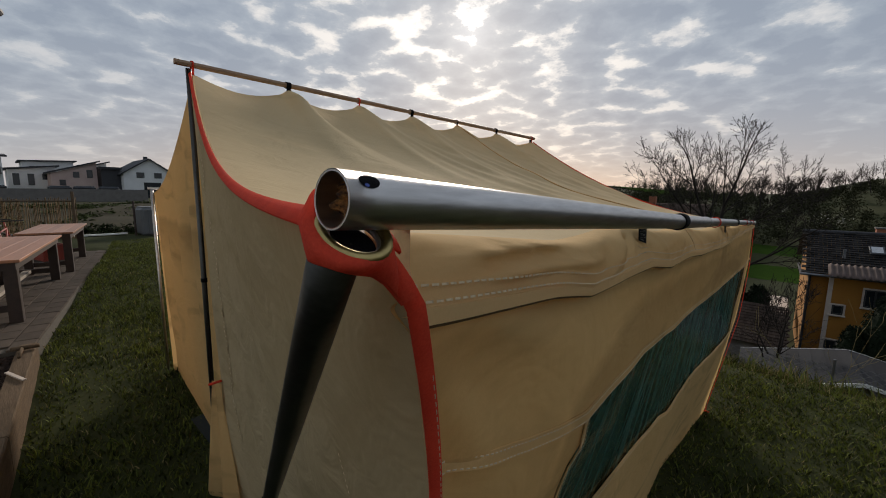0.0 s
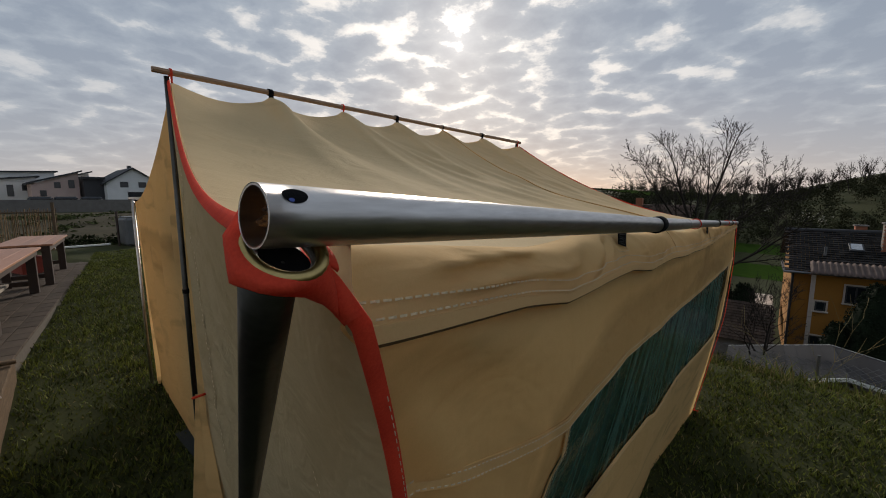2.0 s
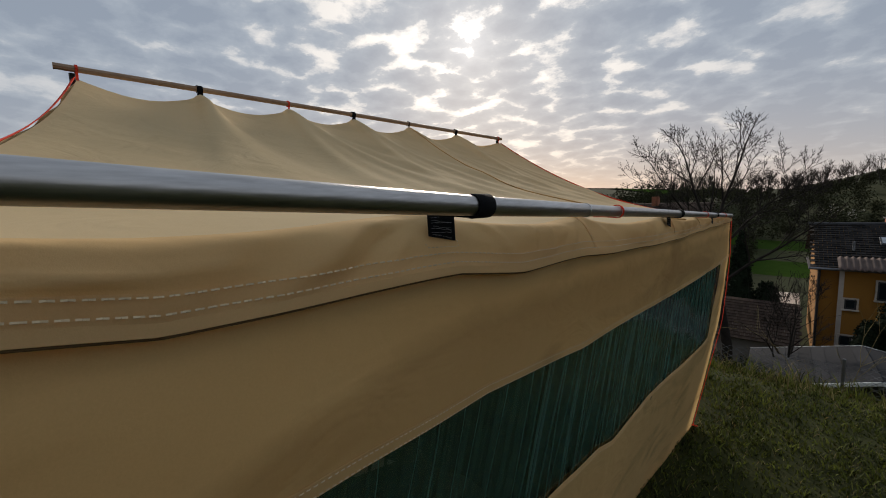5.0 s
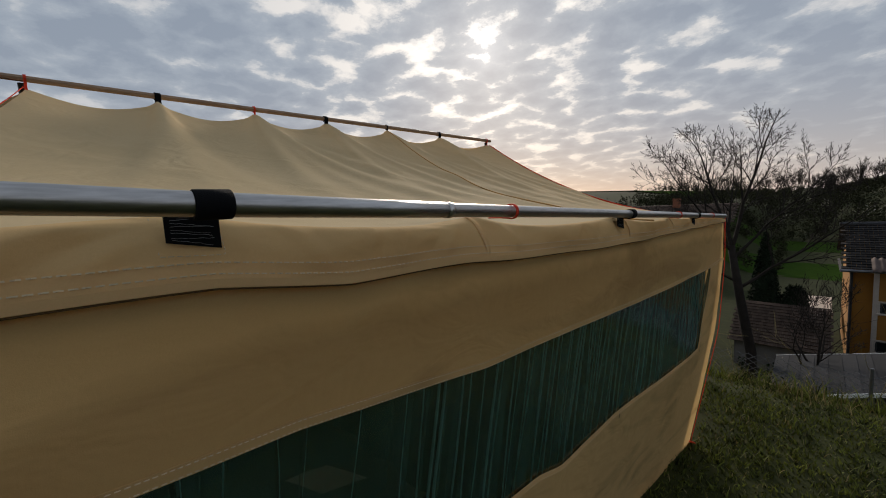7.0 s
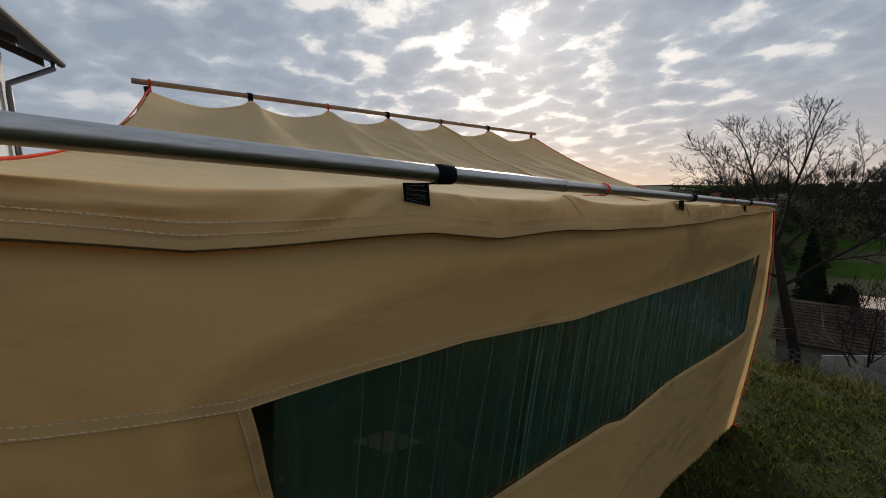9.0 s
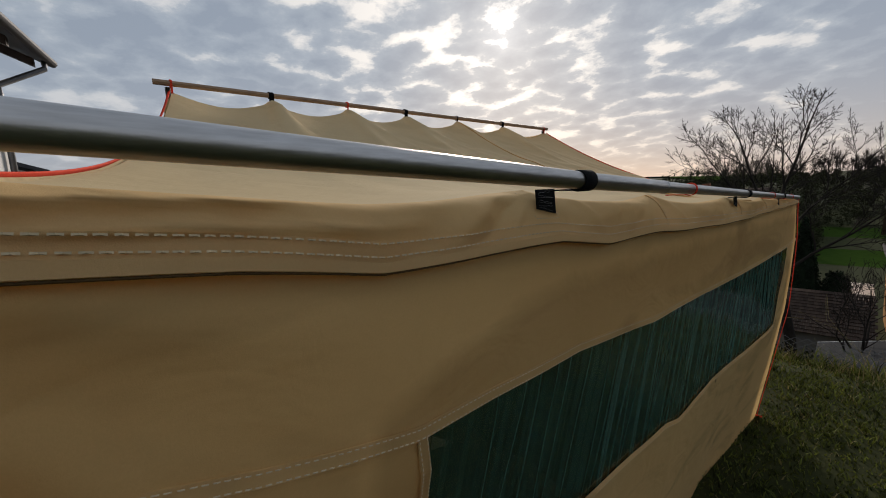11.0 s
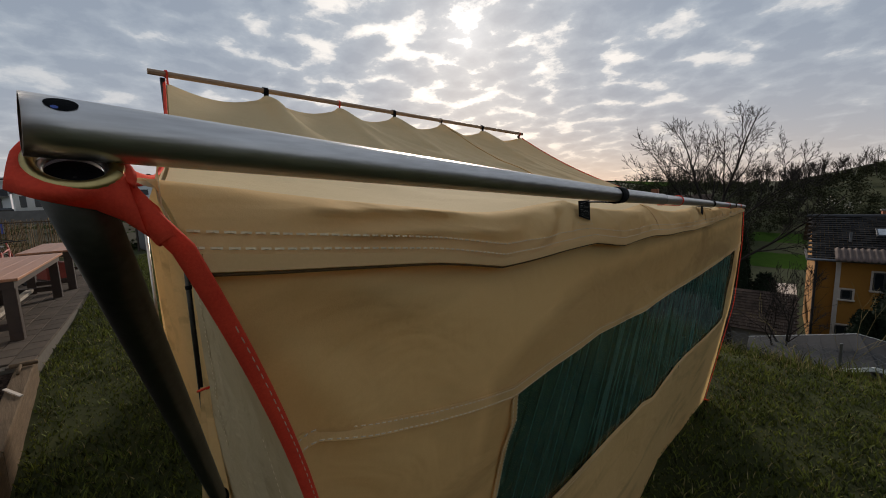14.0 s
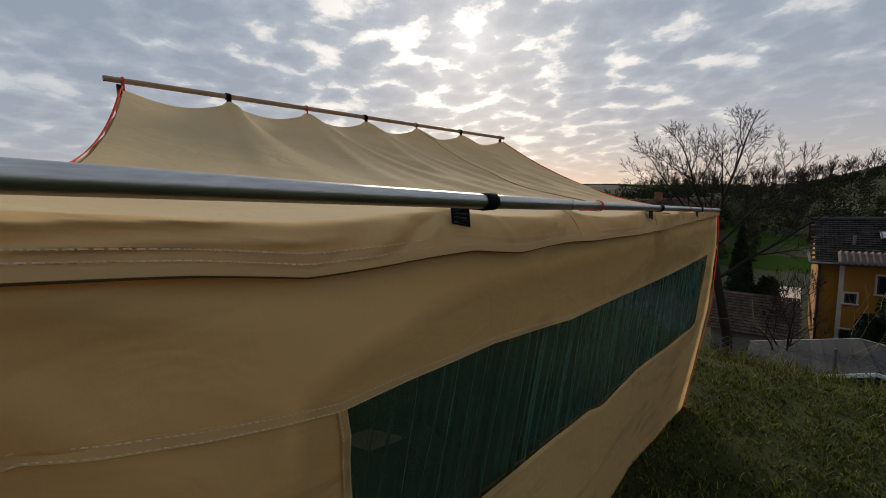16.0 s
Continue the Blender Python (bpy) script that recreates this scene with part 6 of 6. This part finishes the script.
def build_left_things():
    turn = math.degrees(math.atan2(0.199, -0.98))
    build_table("dining_table", "long wooden garden table with dark stained legs on the patio", (-6.58, 0.10, PZ), turn, 3.3, 0.92, 0.79)
    build_table("side_table", "second wooden table with thin dark legs behind the first", (-10.2, 0.95, PZ), turn, 2.6, 0.80, 0.80, False)
    for k in range(2):
        c = thing("bench", "narrow dark metal-legged bench under the tables", "bench", group="benches by the tables", at=(-7.4 - 1.9 * k, -1.25 + 0.4 * k, PZ), turn=turn)
        part("seat", box_mesh((0, 0, 0.42), (1.6, 0.26, 0.45), 0.004), TABLE_TOP, c)
        for x in (0.15, 1.42):
            for y in (0.03, 0.21):
                part("leg", box_mesh((x, y, 0), (x + 0.025, y + 0.025, 0.42)), TABLE_EDGE, c)
    # squared timber along the bark bed
    beam = thing("edging_timber", "weathered squared timber edging a bark bed", "timber")
    a, b = Vector((-5.60, 0.05, 0)), Vector((-1.2, -0.50, 0))
    d = (b - a).normalized()
    n = Vector((-d.y, d.x, 0))
    for first, last in ((0.0, 0.47), (0.473, 1.0)):
        V, F = [], []
        steps = 24
        for i in range(steps + 1):
            u = lerp(first, last, i / steps)
            p, z, w = a.lerp(b, u), lerp(0.36, 0.33, u), 0.068
            for sx, sz in ((-1, -0.3), (-1, -0.012), (-0.86, 0), (0.86, 0), (1, -0.012), (1, -0.3)):
                j = 0.004 * noise.noise((p.x * 6, sx * 3, sz * 5))
                V.append(p + n * (sx * w + j) + Vector((0, 0, z + sz + j)))
        for i in range(steps):
            for k in range(6):
                F.append((i * 6 + k, i * 6 + (k + 1) % 6, (i + 1) * 6 + (k + 1) % 6, (i + 1) * 6 + k))
        F += [tuple(range(6)), tuple(range(steps * 6, steps * 6 + 6))]
        mesh_object("beam", V, F, TIMBER, beam)
    # mallet and slat lying on the timber
    q = a.lerp(b, 0.05)
    mal = thing("mallet", "small wooden mallet lying on the timber", "tool", at=(q.x, q.y, 0.36), turn=math.degrees(math.atan2(d.y, d.x)))
    v, f = tube([(0.0, -0.10, 0.03), (0.0, 0.10, 0.03)], 0.022, 10)
    mesh_object("head", v, f, TIMBER, mal, smooth_shade=True)
    v, f = tube([(0.02, -0.02, 0.03), (0.26, -0.02, 0.018)], 0.014, 8)
    mesh_object("handle", v, f, TIMBER, mal, smooth_shade=True)
    q = a.lerp(b, 0.22)
    sl = part("peg_slat", box_mesh((-0.16, -0.014, 0.0), (0.16, 0.014, 0.012), 0.002), TRIM_PALE)
    sl.matrix_world = pose(q.x, q.y, 0.362, 0, 0, math.degrees(math.atan2(d.y, d.x)) + 24)
    tagged(sl, "pale wooden slat lying across the timber", "slat")
    # bark mulch bed
    def bed(u, w):
        p = a.lerp(b, u) - n * (0.07 + 3.0 * w)
        return Vector((p.x, p.y, 0.27 + 0.02 * noise.noise((p.x * 3, p.y * 3, 0))))
    v, f = sheet(bed, 40, 30)
    tagged(mesh_object("bark_bed", v, f, BARK, smooth_shade=True), "bed of dark bark mulch behind the timber", "bed", kind="structure")
    V, F = [], []
    rng = random.Random(6)
    for _ in range(6500):
        u, w = rng.random(), rng.random() ** 1.5
        p = bed(u, w * 0.55) + Vector((0, 0, 0.004))
        s, an = rng.uniform(0.010, 0.030), rng.uniform(0, 6.283)
        dx, dy = Vector((math.cos(an), math.sin(an), rng.uniform(-0.4, 0.4))) * s, Vector((-math.sin(an), math.cos(an), rng.uniform(-0.5, 0.5))) * s * 0.4
        o = len(V)
        up = Vector((0, 0, 0.006))
        V += [p - dx - dy, p + dx - dy, p + dx + dy, p - dx + dy, p + up]
        F += [(o, o + 1, o + 4), (o + 1, o + 2, o + 4), (o + 2, o + 3, o + 4), (o + 3, o, o + 4)]
    tagged(mesh_object("bark_chips", V, F, BARK), "loose dark bark chips", "mulch", kind="stuff")
    # white boards on the lawn
    for k in range(2):
        bd = part("plank", box_mesh((-0.07, 0, 0), (0.07, 1.5 - 0.1 * k, 0.05), 0.004), WHITE_PAINT)
        bd.matrix_world = pose(-17.5 + 0.16 * k, 1.60 + 0.04 * k, ground_z(-17.5, 2.2) + 0.01 + 0.012 * k, 0, 0, 2 * k)
        tagged(bd, "long white painted board lying on the lawn", "plank", group="boards on the lawn")
    # grey tank with posts and shrubs
    tk = thing("water_tank", "square grey plastic water tank at the lawn's end", "tank", at=(-17.2, 3.9, ground_z(-17.2, 3.9)))
    part("body", box_mesh((-0.5, -0.52, 0.0), (0.5, 0.52, 0.98), 0.08), TANK, tk)
    for y in (-0.3, 0.0, 0.3):
        part("rib", box_mesh((0.495, y - 0.03, 0.06), (0.52, y + 0.03, 0.92), 0.008), TANK, tk)
    part("lid", box_mesh((-0.42, -0.45, 0.98), (0.42, 0.45, 1.02), 0.01), TANK, tk)
    fence = thing("reed_fence", "old reed screen fence on wooden posts", "fence")
    V, F = [], []
    y = -7.0
    rng = random.Random(9)
    while y < 1.75:
        x = -17.0 - 0.25 * (1.75 - y)
        z = ground_z(x, y)
        h = 1.25 + rng.uniform(-0.12, 0.10)
        w = rng.uniform(0.012, 0.022)
        o = len(V)
        lean = rng.uniform(-0.03, 0.03)
        V += [(x, y, z), (x + 0.02, y + w / 2, z), (x, y + w, z), (x, y + lean, z + h), (x + 0.02, y + w / 2 + lean, z + h), (x, y + w + lean, z + h)]
        F += [(o, o + 1, o + 4, o + 3), (o + 1, o + 2, o + 5, o + 4), (o + 2, o, o + 3, o + 5), (o + 3, o + 4, o + 5)]
        y += w + rng.uniform(0.002, 0.03)
    tagged(mesh_object("reeds", V, F, REED, fence), "dry upright reeds", kind="stuff")
    for y in (1.7, 0.0, -1.7, -3.4, -5.2):
        x = -16.9 - 0.25 * (1.75 - y)
        v, f = tube([(x, y, ground_z(x, y) - 0.1), (x, y, ground_z(x, y) + 1.5)], 0.04, 8)
        mesh_object("post", v, f, TIMBER, fence)
    v, f = tube([(-16.9, 1.7, ground_z(-17, 1.7) + 1.2), (-18.9, -5.2, ground_z(-17, -5) + 1.2)], 0.02, 6)
    mesh_object("rail", v, f, TIMBER, fence)
    pst = thing("garden_post", "dark upright post at the lawn's end", "post", at=(-17.0, 3.25, ground_z(-17, 3.25)))
    v, f = tube([(0, 0, 0), (0, 0, 1.2)], 0.035, 8)
    mesh_object("shaft", v, f, TABLE_EDGE, pst)
    rng = random.Random(19)
    v, f = merge(*[leaf_cloud((x, y, ground_z(x, y) + 0.12), (0.5, 0.5, 0.3), 120, 0.07, rng, 0.1, 0.8) for x, y in [(rng.uniform(-19, -17.8), rng.uniform(1.5, 6)) for _ in range(14)]])
    tagged(mesh_object("weeds", v, f, HEDGE), "dark weeds and shrubs at the lawn's end", "weeds", kind="stuff")

    # rough plot behind
    def mound(u, w):
        x, y = lerp(-19.5, -62, u), lerp(-14, 30, w)
        return Vector((x, y, ground_z(x, y) + 0.02 + 0.75 * math.sin(math.pi * min(1, u * 1.6)) ** 2 * (0.6 + 0.5 * noise.noise((x * 0.2, y * 0.2, 2)))))
    v, f = sheet(mound, 50, 50)
    tagged(mesh_object("soil_mound", v, f, SOIL, smooth_shade=True), "heaped bare soil of an unbuilt plot", "soil", kind="structure")
    V, F = merge(*[leaf_cloud(mound(rng.random() * 0.8, rng.random()) + Vector((0, 0, 0.05)), (0.9, 0.9, 0.22), 60, 0.10, rng, 0.1, 0.6) for _ in range(420)])
    tagged(mesh_object("plot_weeds", V, F, HEDGE_LIGHT), "patches of green weeds on the soil", "weeds", kind="stuff")
    tagged(part("retaining_wall", box_mesh((-66.2, -16, 0.0), (-66, 14.5, 2.0), 0.02), CONCRETE), "low grey retaining wall along the road", "wall", kind="structure")


HEDGE_LIGHT = material("weed_leaves", (0.070, 0.085, 0.030), (0.035, 0.045, 0.017), spec=0.1, rough=0.9, scale=1, fine=8, bump=0, per_piece=0.5, island=True)


# ---- houses of the estate ----
def estate_house(label, x, y0, y1, z0, eave, apex, depth, wall_mat, style, wins, dark=None):
    """A house that shows a wall to +x. style: gable (gable towards +x), mono (roof falling to +y), flat."""
    h = thing("estate_house", label, "house", group="new houses of the estate")
    part("wall", box_mesh((x - depth, y0, z0), (x, y1, eave)), wall_mat, h)
    ym = (y0 + y1) / 2
    if style == "gable":
        V = [(x, y0, eave), (x, y1, eave), (x, ym, apex)]
        mesh_object("gable", V, [(0, 1, 2)], wall_mat, h)
        for a, b in ((y0 - 0.5, 0), (y1 + 0.5, 1)):
            lo = eave - 0.5 * (apex - eave) / (ym - y0)
            p = [(x + 0.5, a, lo), (x + 0.5, ym, apex), (x - depth - 0.5, ym, apex), (x - depth - 0.5, a, lo)]
            q = [(c[0], c[1], c[2] + 0.22) for c in p]
            mesh_object("roof", p + q, [(0, 1, 2, 3), (4, 7, 6, 5), (0, 4, 5, 1), (1, 5, 6, 2), (2, 6, 7, 3), (3, 7, 4, 0)], TILE_FAR, h)
    elif style == "mono":
        p = [(x + 0.6, y0 - 0.5, eave), (x + 0.6, y1 + 0.5, apex), (x - depth - 0.5, y1 + 0.5, apex), (x - depth - 0.5, y0 - 0.5, eave)]
        q = [(c[0], c[1], c[2] + 0.25) for c in p]
        mesh_object("roof", p + q, [(0, 1, 2, 3), (4, 7, 6, 5), (0, 4, 5, 1), (1, 5, 6, 2), (2, 6, 7, 3), (3, 7, 4, 0)], TILE_FAR, h)
        mesh_object("gable", [(x, y0, eave), (x, y1, eave), (x, y1, apex)], [(0, 1, 2)], wall_mat, h)
    else:
        p = [(x + 0.7, y0 - 0.6, eave), (x + 0.7, y1 + 0.6, eave), (x - depth, y1 + 0.6, apex), (x - depth, y0 - 0.6, apex)]
        q = [(c[0], c[1], c[2] + 0.25) for c in p]
        mesh_object("roof", p + q, [(0, 1, 2, 3), (4, 7, 6, 5), (0, 4, 5, 1), (1, 5, 6, 2), (2, 6, 7, 3), (3, 7, 4, 0)], TILE_FAR, h)
    for a, b, c, d in wins:
        w = part("window", box_mesh((x - 0.02, a, c), (x + 0.05, b, d), 0.01), FRAME_DARK, h)
        part("pane", box_mesh((x + 0.05, a + 0.09, c + 0.09), (x + 0.06, b - 0.09, d - 0.09)), GLASS_DARK, w)
    return h


def build_estate():
    W, P = PLASTER_WHITE, PLASTER_PINK
    g = estate_house("white gabled house with black roof and dark windows", -90, 16.4, 24.2, 0.3, 5.0, 7.6, 11, W, "gable", [(18.3, 19.5, 4.2, 5.2), (21.0, 22.2, 4.2, 5.2), (17.5, 18.3, 0.5, 1.4), (19.3, 22.0, 0.5, 3.4)])
    part("wing", box_mesh((-97, 13.7, 0.3), (-92, 16.4, 5.6)), ANTHRACITE, g, "dark clad wing")
    part("wing_roof", box_mesh((-98, 13.4, 5.6), (-91.4, 16.6, 6.0)), TILE_FAR, g)
    part("chimney", box_mesh((-95, 20.6, 7.2), (-94.4, 21.2, 8.4)), ANTHRACITE, g)
    estate_house("white two-storey house with a balcony and low roof", -88, -6.0, 1.9, 2.0, 6.6, 7.4, 10, W, "flat", [(-4.5, -3.4, 4.6, 5.8), (-1.6, -0.7, 4.6, 5.8), (0.2, 1.0, 2.3, 4.0), (-4.4, -3.4, 2.3, 3.6)])
    bal = thing("balcony", "dark clad balcony on the white house", "balcony")
    part("parapet", box_mesh((-87.9, -2.4, 4.3), (-86.9, 1.7, 5.3), 0.02), ANTHRACITE, bal)
    part("slab", box_mesh((-87.9, -2.5, 4.1), (-86.8, 1.8, 4.3)), CONCRETE, bal)
    estate_house("white house with a shallow single-pitch roof", -100, 2.6, 8.6, 2.0, 5.2, 6.0, 9, W, "mono", [(3.2, 4.0, 2.6, 4.6), (5.0, 5.8, 2.6, 4.6), (6.8, 7.6, 3.6, 4.6)])
    estate_house("white house with a raised single-pitch roof", -112, 5.0, 12.4, 2.0, 7.2, 7.6, 8, W, "mono", [(6.0, 7.4, 5.2, 6.4)])
    estate_house("pinkish house with a long sloping roof", -94, 7.4, 13.4, 1.8, 4.6, 6.9, 9, P, "mono", [(10.2, 11.0, 4.0, 5.0), (12.0, 12.8, 4.0, 5.4), (8.4, 9.2, 2.6, 3.6)])
    estate_house("grey white house with a mono-pitch roof", -104, 11.5, 16.4, 1.8, 5.6, 7.4, 9, W, "mono", [(12.2, 13.4, 4.6, 5.6)])
    estate_house("white house at the edge of the estate", -96, -16.5, -8.0, 2.0, 6.2, 8.4, 10, W, "gable", [(-14.5, -13.2, 3.0, 4.4), (-11.4, -10.2, 3.0, 4.4)])
    for k, (y, mat) in enumerate(((6.4, WHITE_PAINT), (8.8, CAR_DARK), (11.4, WHITE_PAINT), (0.6, CAR_DARK))):
        car = thing("parked_car", "parked %s car on the estate road" % ("white" if mat is WHITE_PAINT else "dark"), "car", group="cars on the estate road", at=(-72.0, y, 1.0))
        bm = bmesh.new()
        box(bm, (-0.85, -2.0, 0.3), (0.85, 2.0, 0.85), 0.12)
        part("body", bm, mat, car)
        bm = bmesh.new()
        box(bm, (-0.72, -1.2, 0.85), (0.72, 1.1, 1.4), 0.22)
        part("cabin", bm, GLASS_DARK, car)
        for wy in (-1.25, 1.25):
            v, f = tube([(0.7, wy, 0.32), (0.9, wy, 0.32)], 0.32, 14)
            mesh_object("wheel", v, f, RUBBER, car)


# ---- the garden's own house ----
def build_own_house():
    h = thing("white_house", "white rendered house with dark eaves beside the patio", "house")
    tip = Vector((-9.75, 0.28, 4.72))
    e = Vector((1.78, -0.45, 0)).normalized()
    n = Vector((e.y, -e.x, 0))
    if n.y > 0:
        n = -n
    w0 = Vector((-9.45, -0.40, 0))
    L, D = 6.2, 7.0
    c = [w0, w0 + e * L, w0 + e * L + n * D, w0 + n * D]
    V = [Vector((p.x, p.y, z)) for z in (0.2, 4.75) for p in c]
    mesh_object("wall", V, [(0, 1, 5, 4), (1, 2, 6, 5), (2, 3, 7, 6), (3, 0, 4, 7), (4, 5, 6, 7)], PLASTER_WHITE, h)
    r0 = tip
    r1 = tip + e * (L + 0.9)
    up = Vector((0, 0, 2.4))
    q = [r0, r1, r1 + n * 4.4 + up, r0 + n * 4.4 + up]
    V = q + [p + Vector((0, 0, 0.16)) for p in q]
    mesh_object("roof", V, [(0, 1, 2, 3), (4, 7, 6, 5), (0, 4, 5, 1), (1, 5, 6, 2), (2, 6, 7, 3), (3, 7, 4, 0)], ANTHRACITE, h, "dark roof edge with boarded underside")
    for k in range(7):
        a = r0 + e * (0.35 + k * 0.95) + n * 0.1 + Vector((0, 0, -0.03))
        b = a + n * 1.2 + Vector((0, 0, 0.6))
        v, f = strap([a, b], [(0, 0, -1)] * 2, 0.09, 0.10)
        mesh_object("rafter_end", v, f, TABLE_EDGE, h)
    v, f = tube([r0 + Vector((0, 0, 0.05)) - n * 0.05, r1 + Vector((0, 0, 0.05)) - n * 0.05], 0.07, 10)
    gut = mesh_object("gutter", v, f, ANTHRACITE, h, smooth_shade=True)
    pts = [r0 + e * 0.25 + Vector((0, 0, 0.0)), r0 + e * 0.25 + Vector((0, 0, -0.12)), w0 + e * 0.12 - n * 0.07 + Vector((0, 0, 4.20)), w0 + e * 0.12 - n * 0.07 + Vector((0, 0, 4.05)), w0 + e * 0.12 - n * 0.07 + Vector((0, 0, 0.3))]
    v, f = tube(pts, 0.045, 10)
    mesh_object("downpipe", v, f, METAL_GREY, h, "zinc downpipe", True)
    g = thing("neighbour_garage", "white outbuilding with a dark roof edge and downpipe", "house")
    part("wall", box_mesh((-27, -8, 0.2), (-22.2, -0.75, 4.05)), PLASTER_WHITE, g)
    mesh_object("gable", [(-22.2, -0.75, 4.05), (-22.2, -8.0, 4.05), (-22.2, -4.6, 5.42)], [(0, 1, 2)], PLASTER_WHITE, g)
    V = [Vector(p) for p in ((-21.7, -0.2, 3.95), (-27.4, -0.2, 3.95), (-27.4, -4.6, 5.5), (-21.7, -4.6, 5.5))]
    V += [p + Vector((0, 0, 0.15)) for p in V]
    mesh_object("roof", V, [(0, 1, 2, 3), (4, 7, 6, 5), (0, 4, 5, 1), (1, 5, 6, 2), (2, 6, 7, 3), (3, 7, 4, 0)], ANTHRACITE, g)
    v, f = tube([(-22.1, -0.68, 4.0), (-22.1, -0.68, 0.4)], 0.05, 8)
    mesh_object("downpipe", v, f, METAL_GREY, g)


def bicycle(paint, at, turn, lean):
    """Two spoked wheels, a diamond frame, fork, handlebar and saddle."""
    b = thing("bicycle", "parked %s bicycle beside the patio" % ("red" if paint is BIKE_RED else "dark"), "bicycle", group="bicycles by the house")
    b.matrix_world = pose(*at, lean, 0, turn)
    hub_r, hub_f, crank, seat, head = Vector((0, 0, 0.34)), Vector((1.06, 0, 0.34)), Vector((0.44, 0, 0.29)), Vector((0.30, 0, 0.80)), Vector((0.88, 0, 0.82))
    v, f = merge(*[tube(q, 0.016, 8) for q in ((hub_r, crank), (hub_r, seat), (crank, seat), (crank, head), (seat + Vector((0, 0, -0.03)), head))])
    mesh_object("frame", v, f, paint, b, smooth_shade=True)
    v, f = tube([hub_f, head, head + Vector((-0.03, 0, 0.14))], 0.014, 8)
    mesh_object("fork", v, f, paint, b, smooth_shade=True)
    v, f = tube([head + Vector((-0.04, y, 0.15 - 0.1 * abs(y))) for y in (-0.29, -0.12, 0, 0.12, 0.29)], 0.012, 8)
    mesh_object("handlebar", v, f, RUBBER, b, smooth_shade=True)
    part("saddle", box_mesh((0.14, -0.06, 0.88), (0.40, 0.06, 0.93), 0.02), RUBBER, b)
    v, f = tube([seat, Vector((0.27, 0, 0.89))], 0.013, 8)
    mesh_object("seat_post", v, f, METAL_GREY, b)
    for hub in (hub_r, hub_f):
        ring = [hub + Vector((0.33 * math.cos(k * math.pi / 16), 0, 0.33 * math.sin(k * math.pi / 16))) for k in range(33)]
        v, f = tube(ring, 0.018, 6, caps=False)
        wheel = mesh_object("wheel", v, f, RUBBER, b, smooth_shade=True)
        v, f = merge(*[tube([hub, ring[k]], 0.002, 3) for k in range(0, 32, 2)])
        mesh_object("spokes", v, f, WIRE, wheel)


def build_clutter():
    bicycle(BIKE_RED, (-10.9, 0.05, PZ), 168, -8)
    bicycle(CAR_DARK, (-11.6, -0.25, PZ), 160, -6)
    for label, at, mat in (("red plastic crate standing by the bicycles", (-12.6, 0.75, PZ), BIKE_RED), ("blue plastic crate by the white outbuilding", (-20.6, -0.1, 1.15), BLUE)):
        c = thing("crate", label, "crate", at=at, turn=14)
        part("floor", box_mesh((-0.3, -0.2, 0.0), (0.3, 0.2, 0.02)), mat, c)
        for lo, hi in (((-0.3, -0.2, 0.02), (0.3, -0.18, 0.34)), ((-0.3, 0.18, 0.02), (0.3, 0.2, 0.34)), ((-0.3, -0.18, 0.02), (-0.28, 0.18, 0.34)), ((0.28, -0.18, 0.02), (0.3, 0.18, 0.34))):
            part("side", box_mesh(lo, hi, 0.004), mat, c)
            part("rim", box_mesh((lo[0] - 0.008, lo[1] - 0.008, 0.34), (hi[0] + 0.008, hi[1] + 0.008, 0.365), 0.003), mat, c)


BIKE_RED = material("red_paint", (0.34, 0.045, 0.025), (0.22, 0.03, 0.018), rough=0.45, scale=8, fine=60, bump=0.02)
build_left_things()
build_clutter()
build_estate()
build_own_house()
build_patio()
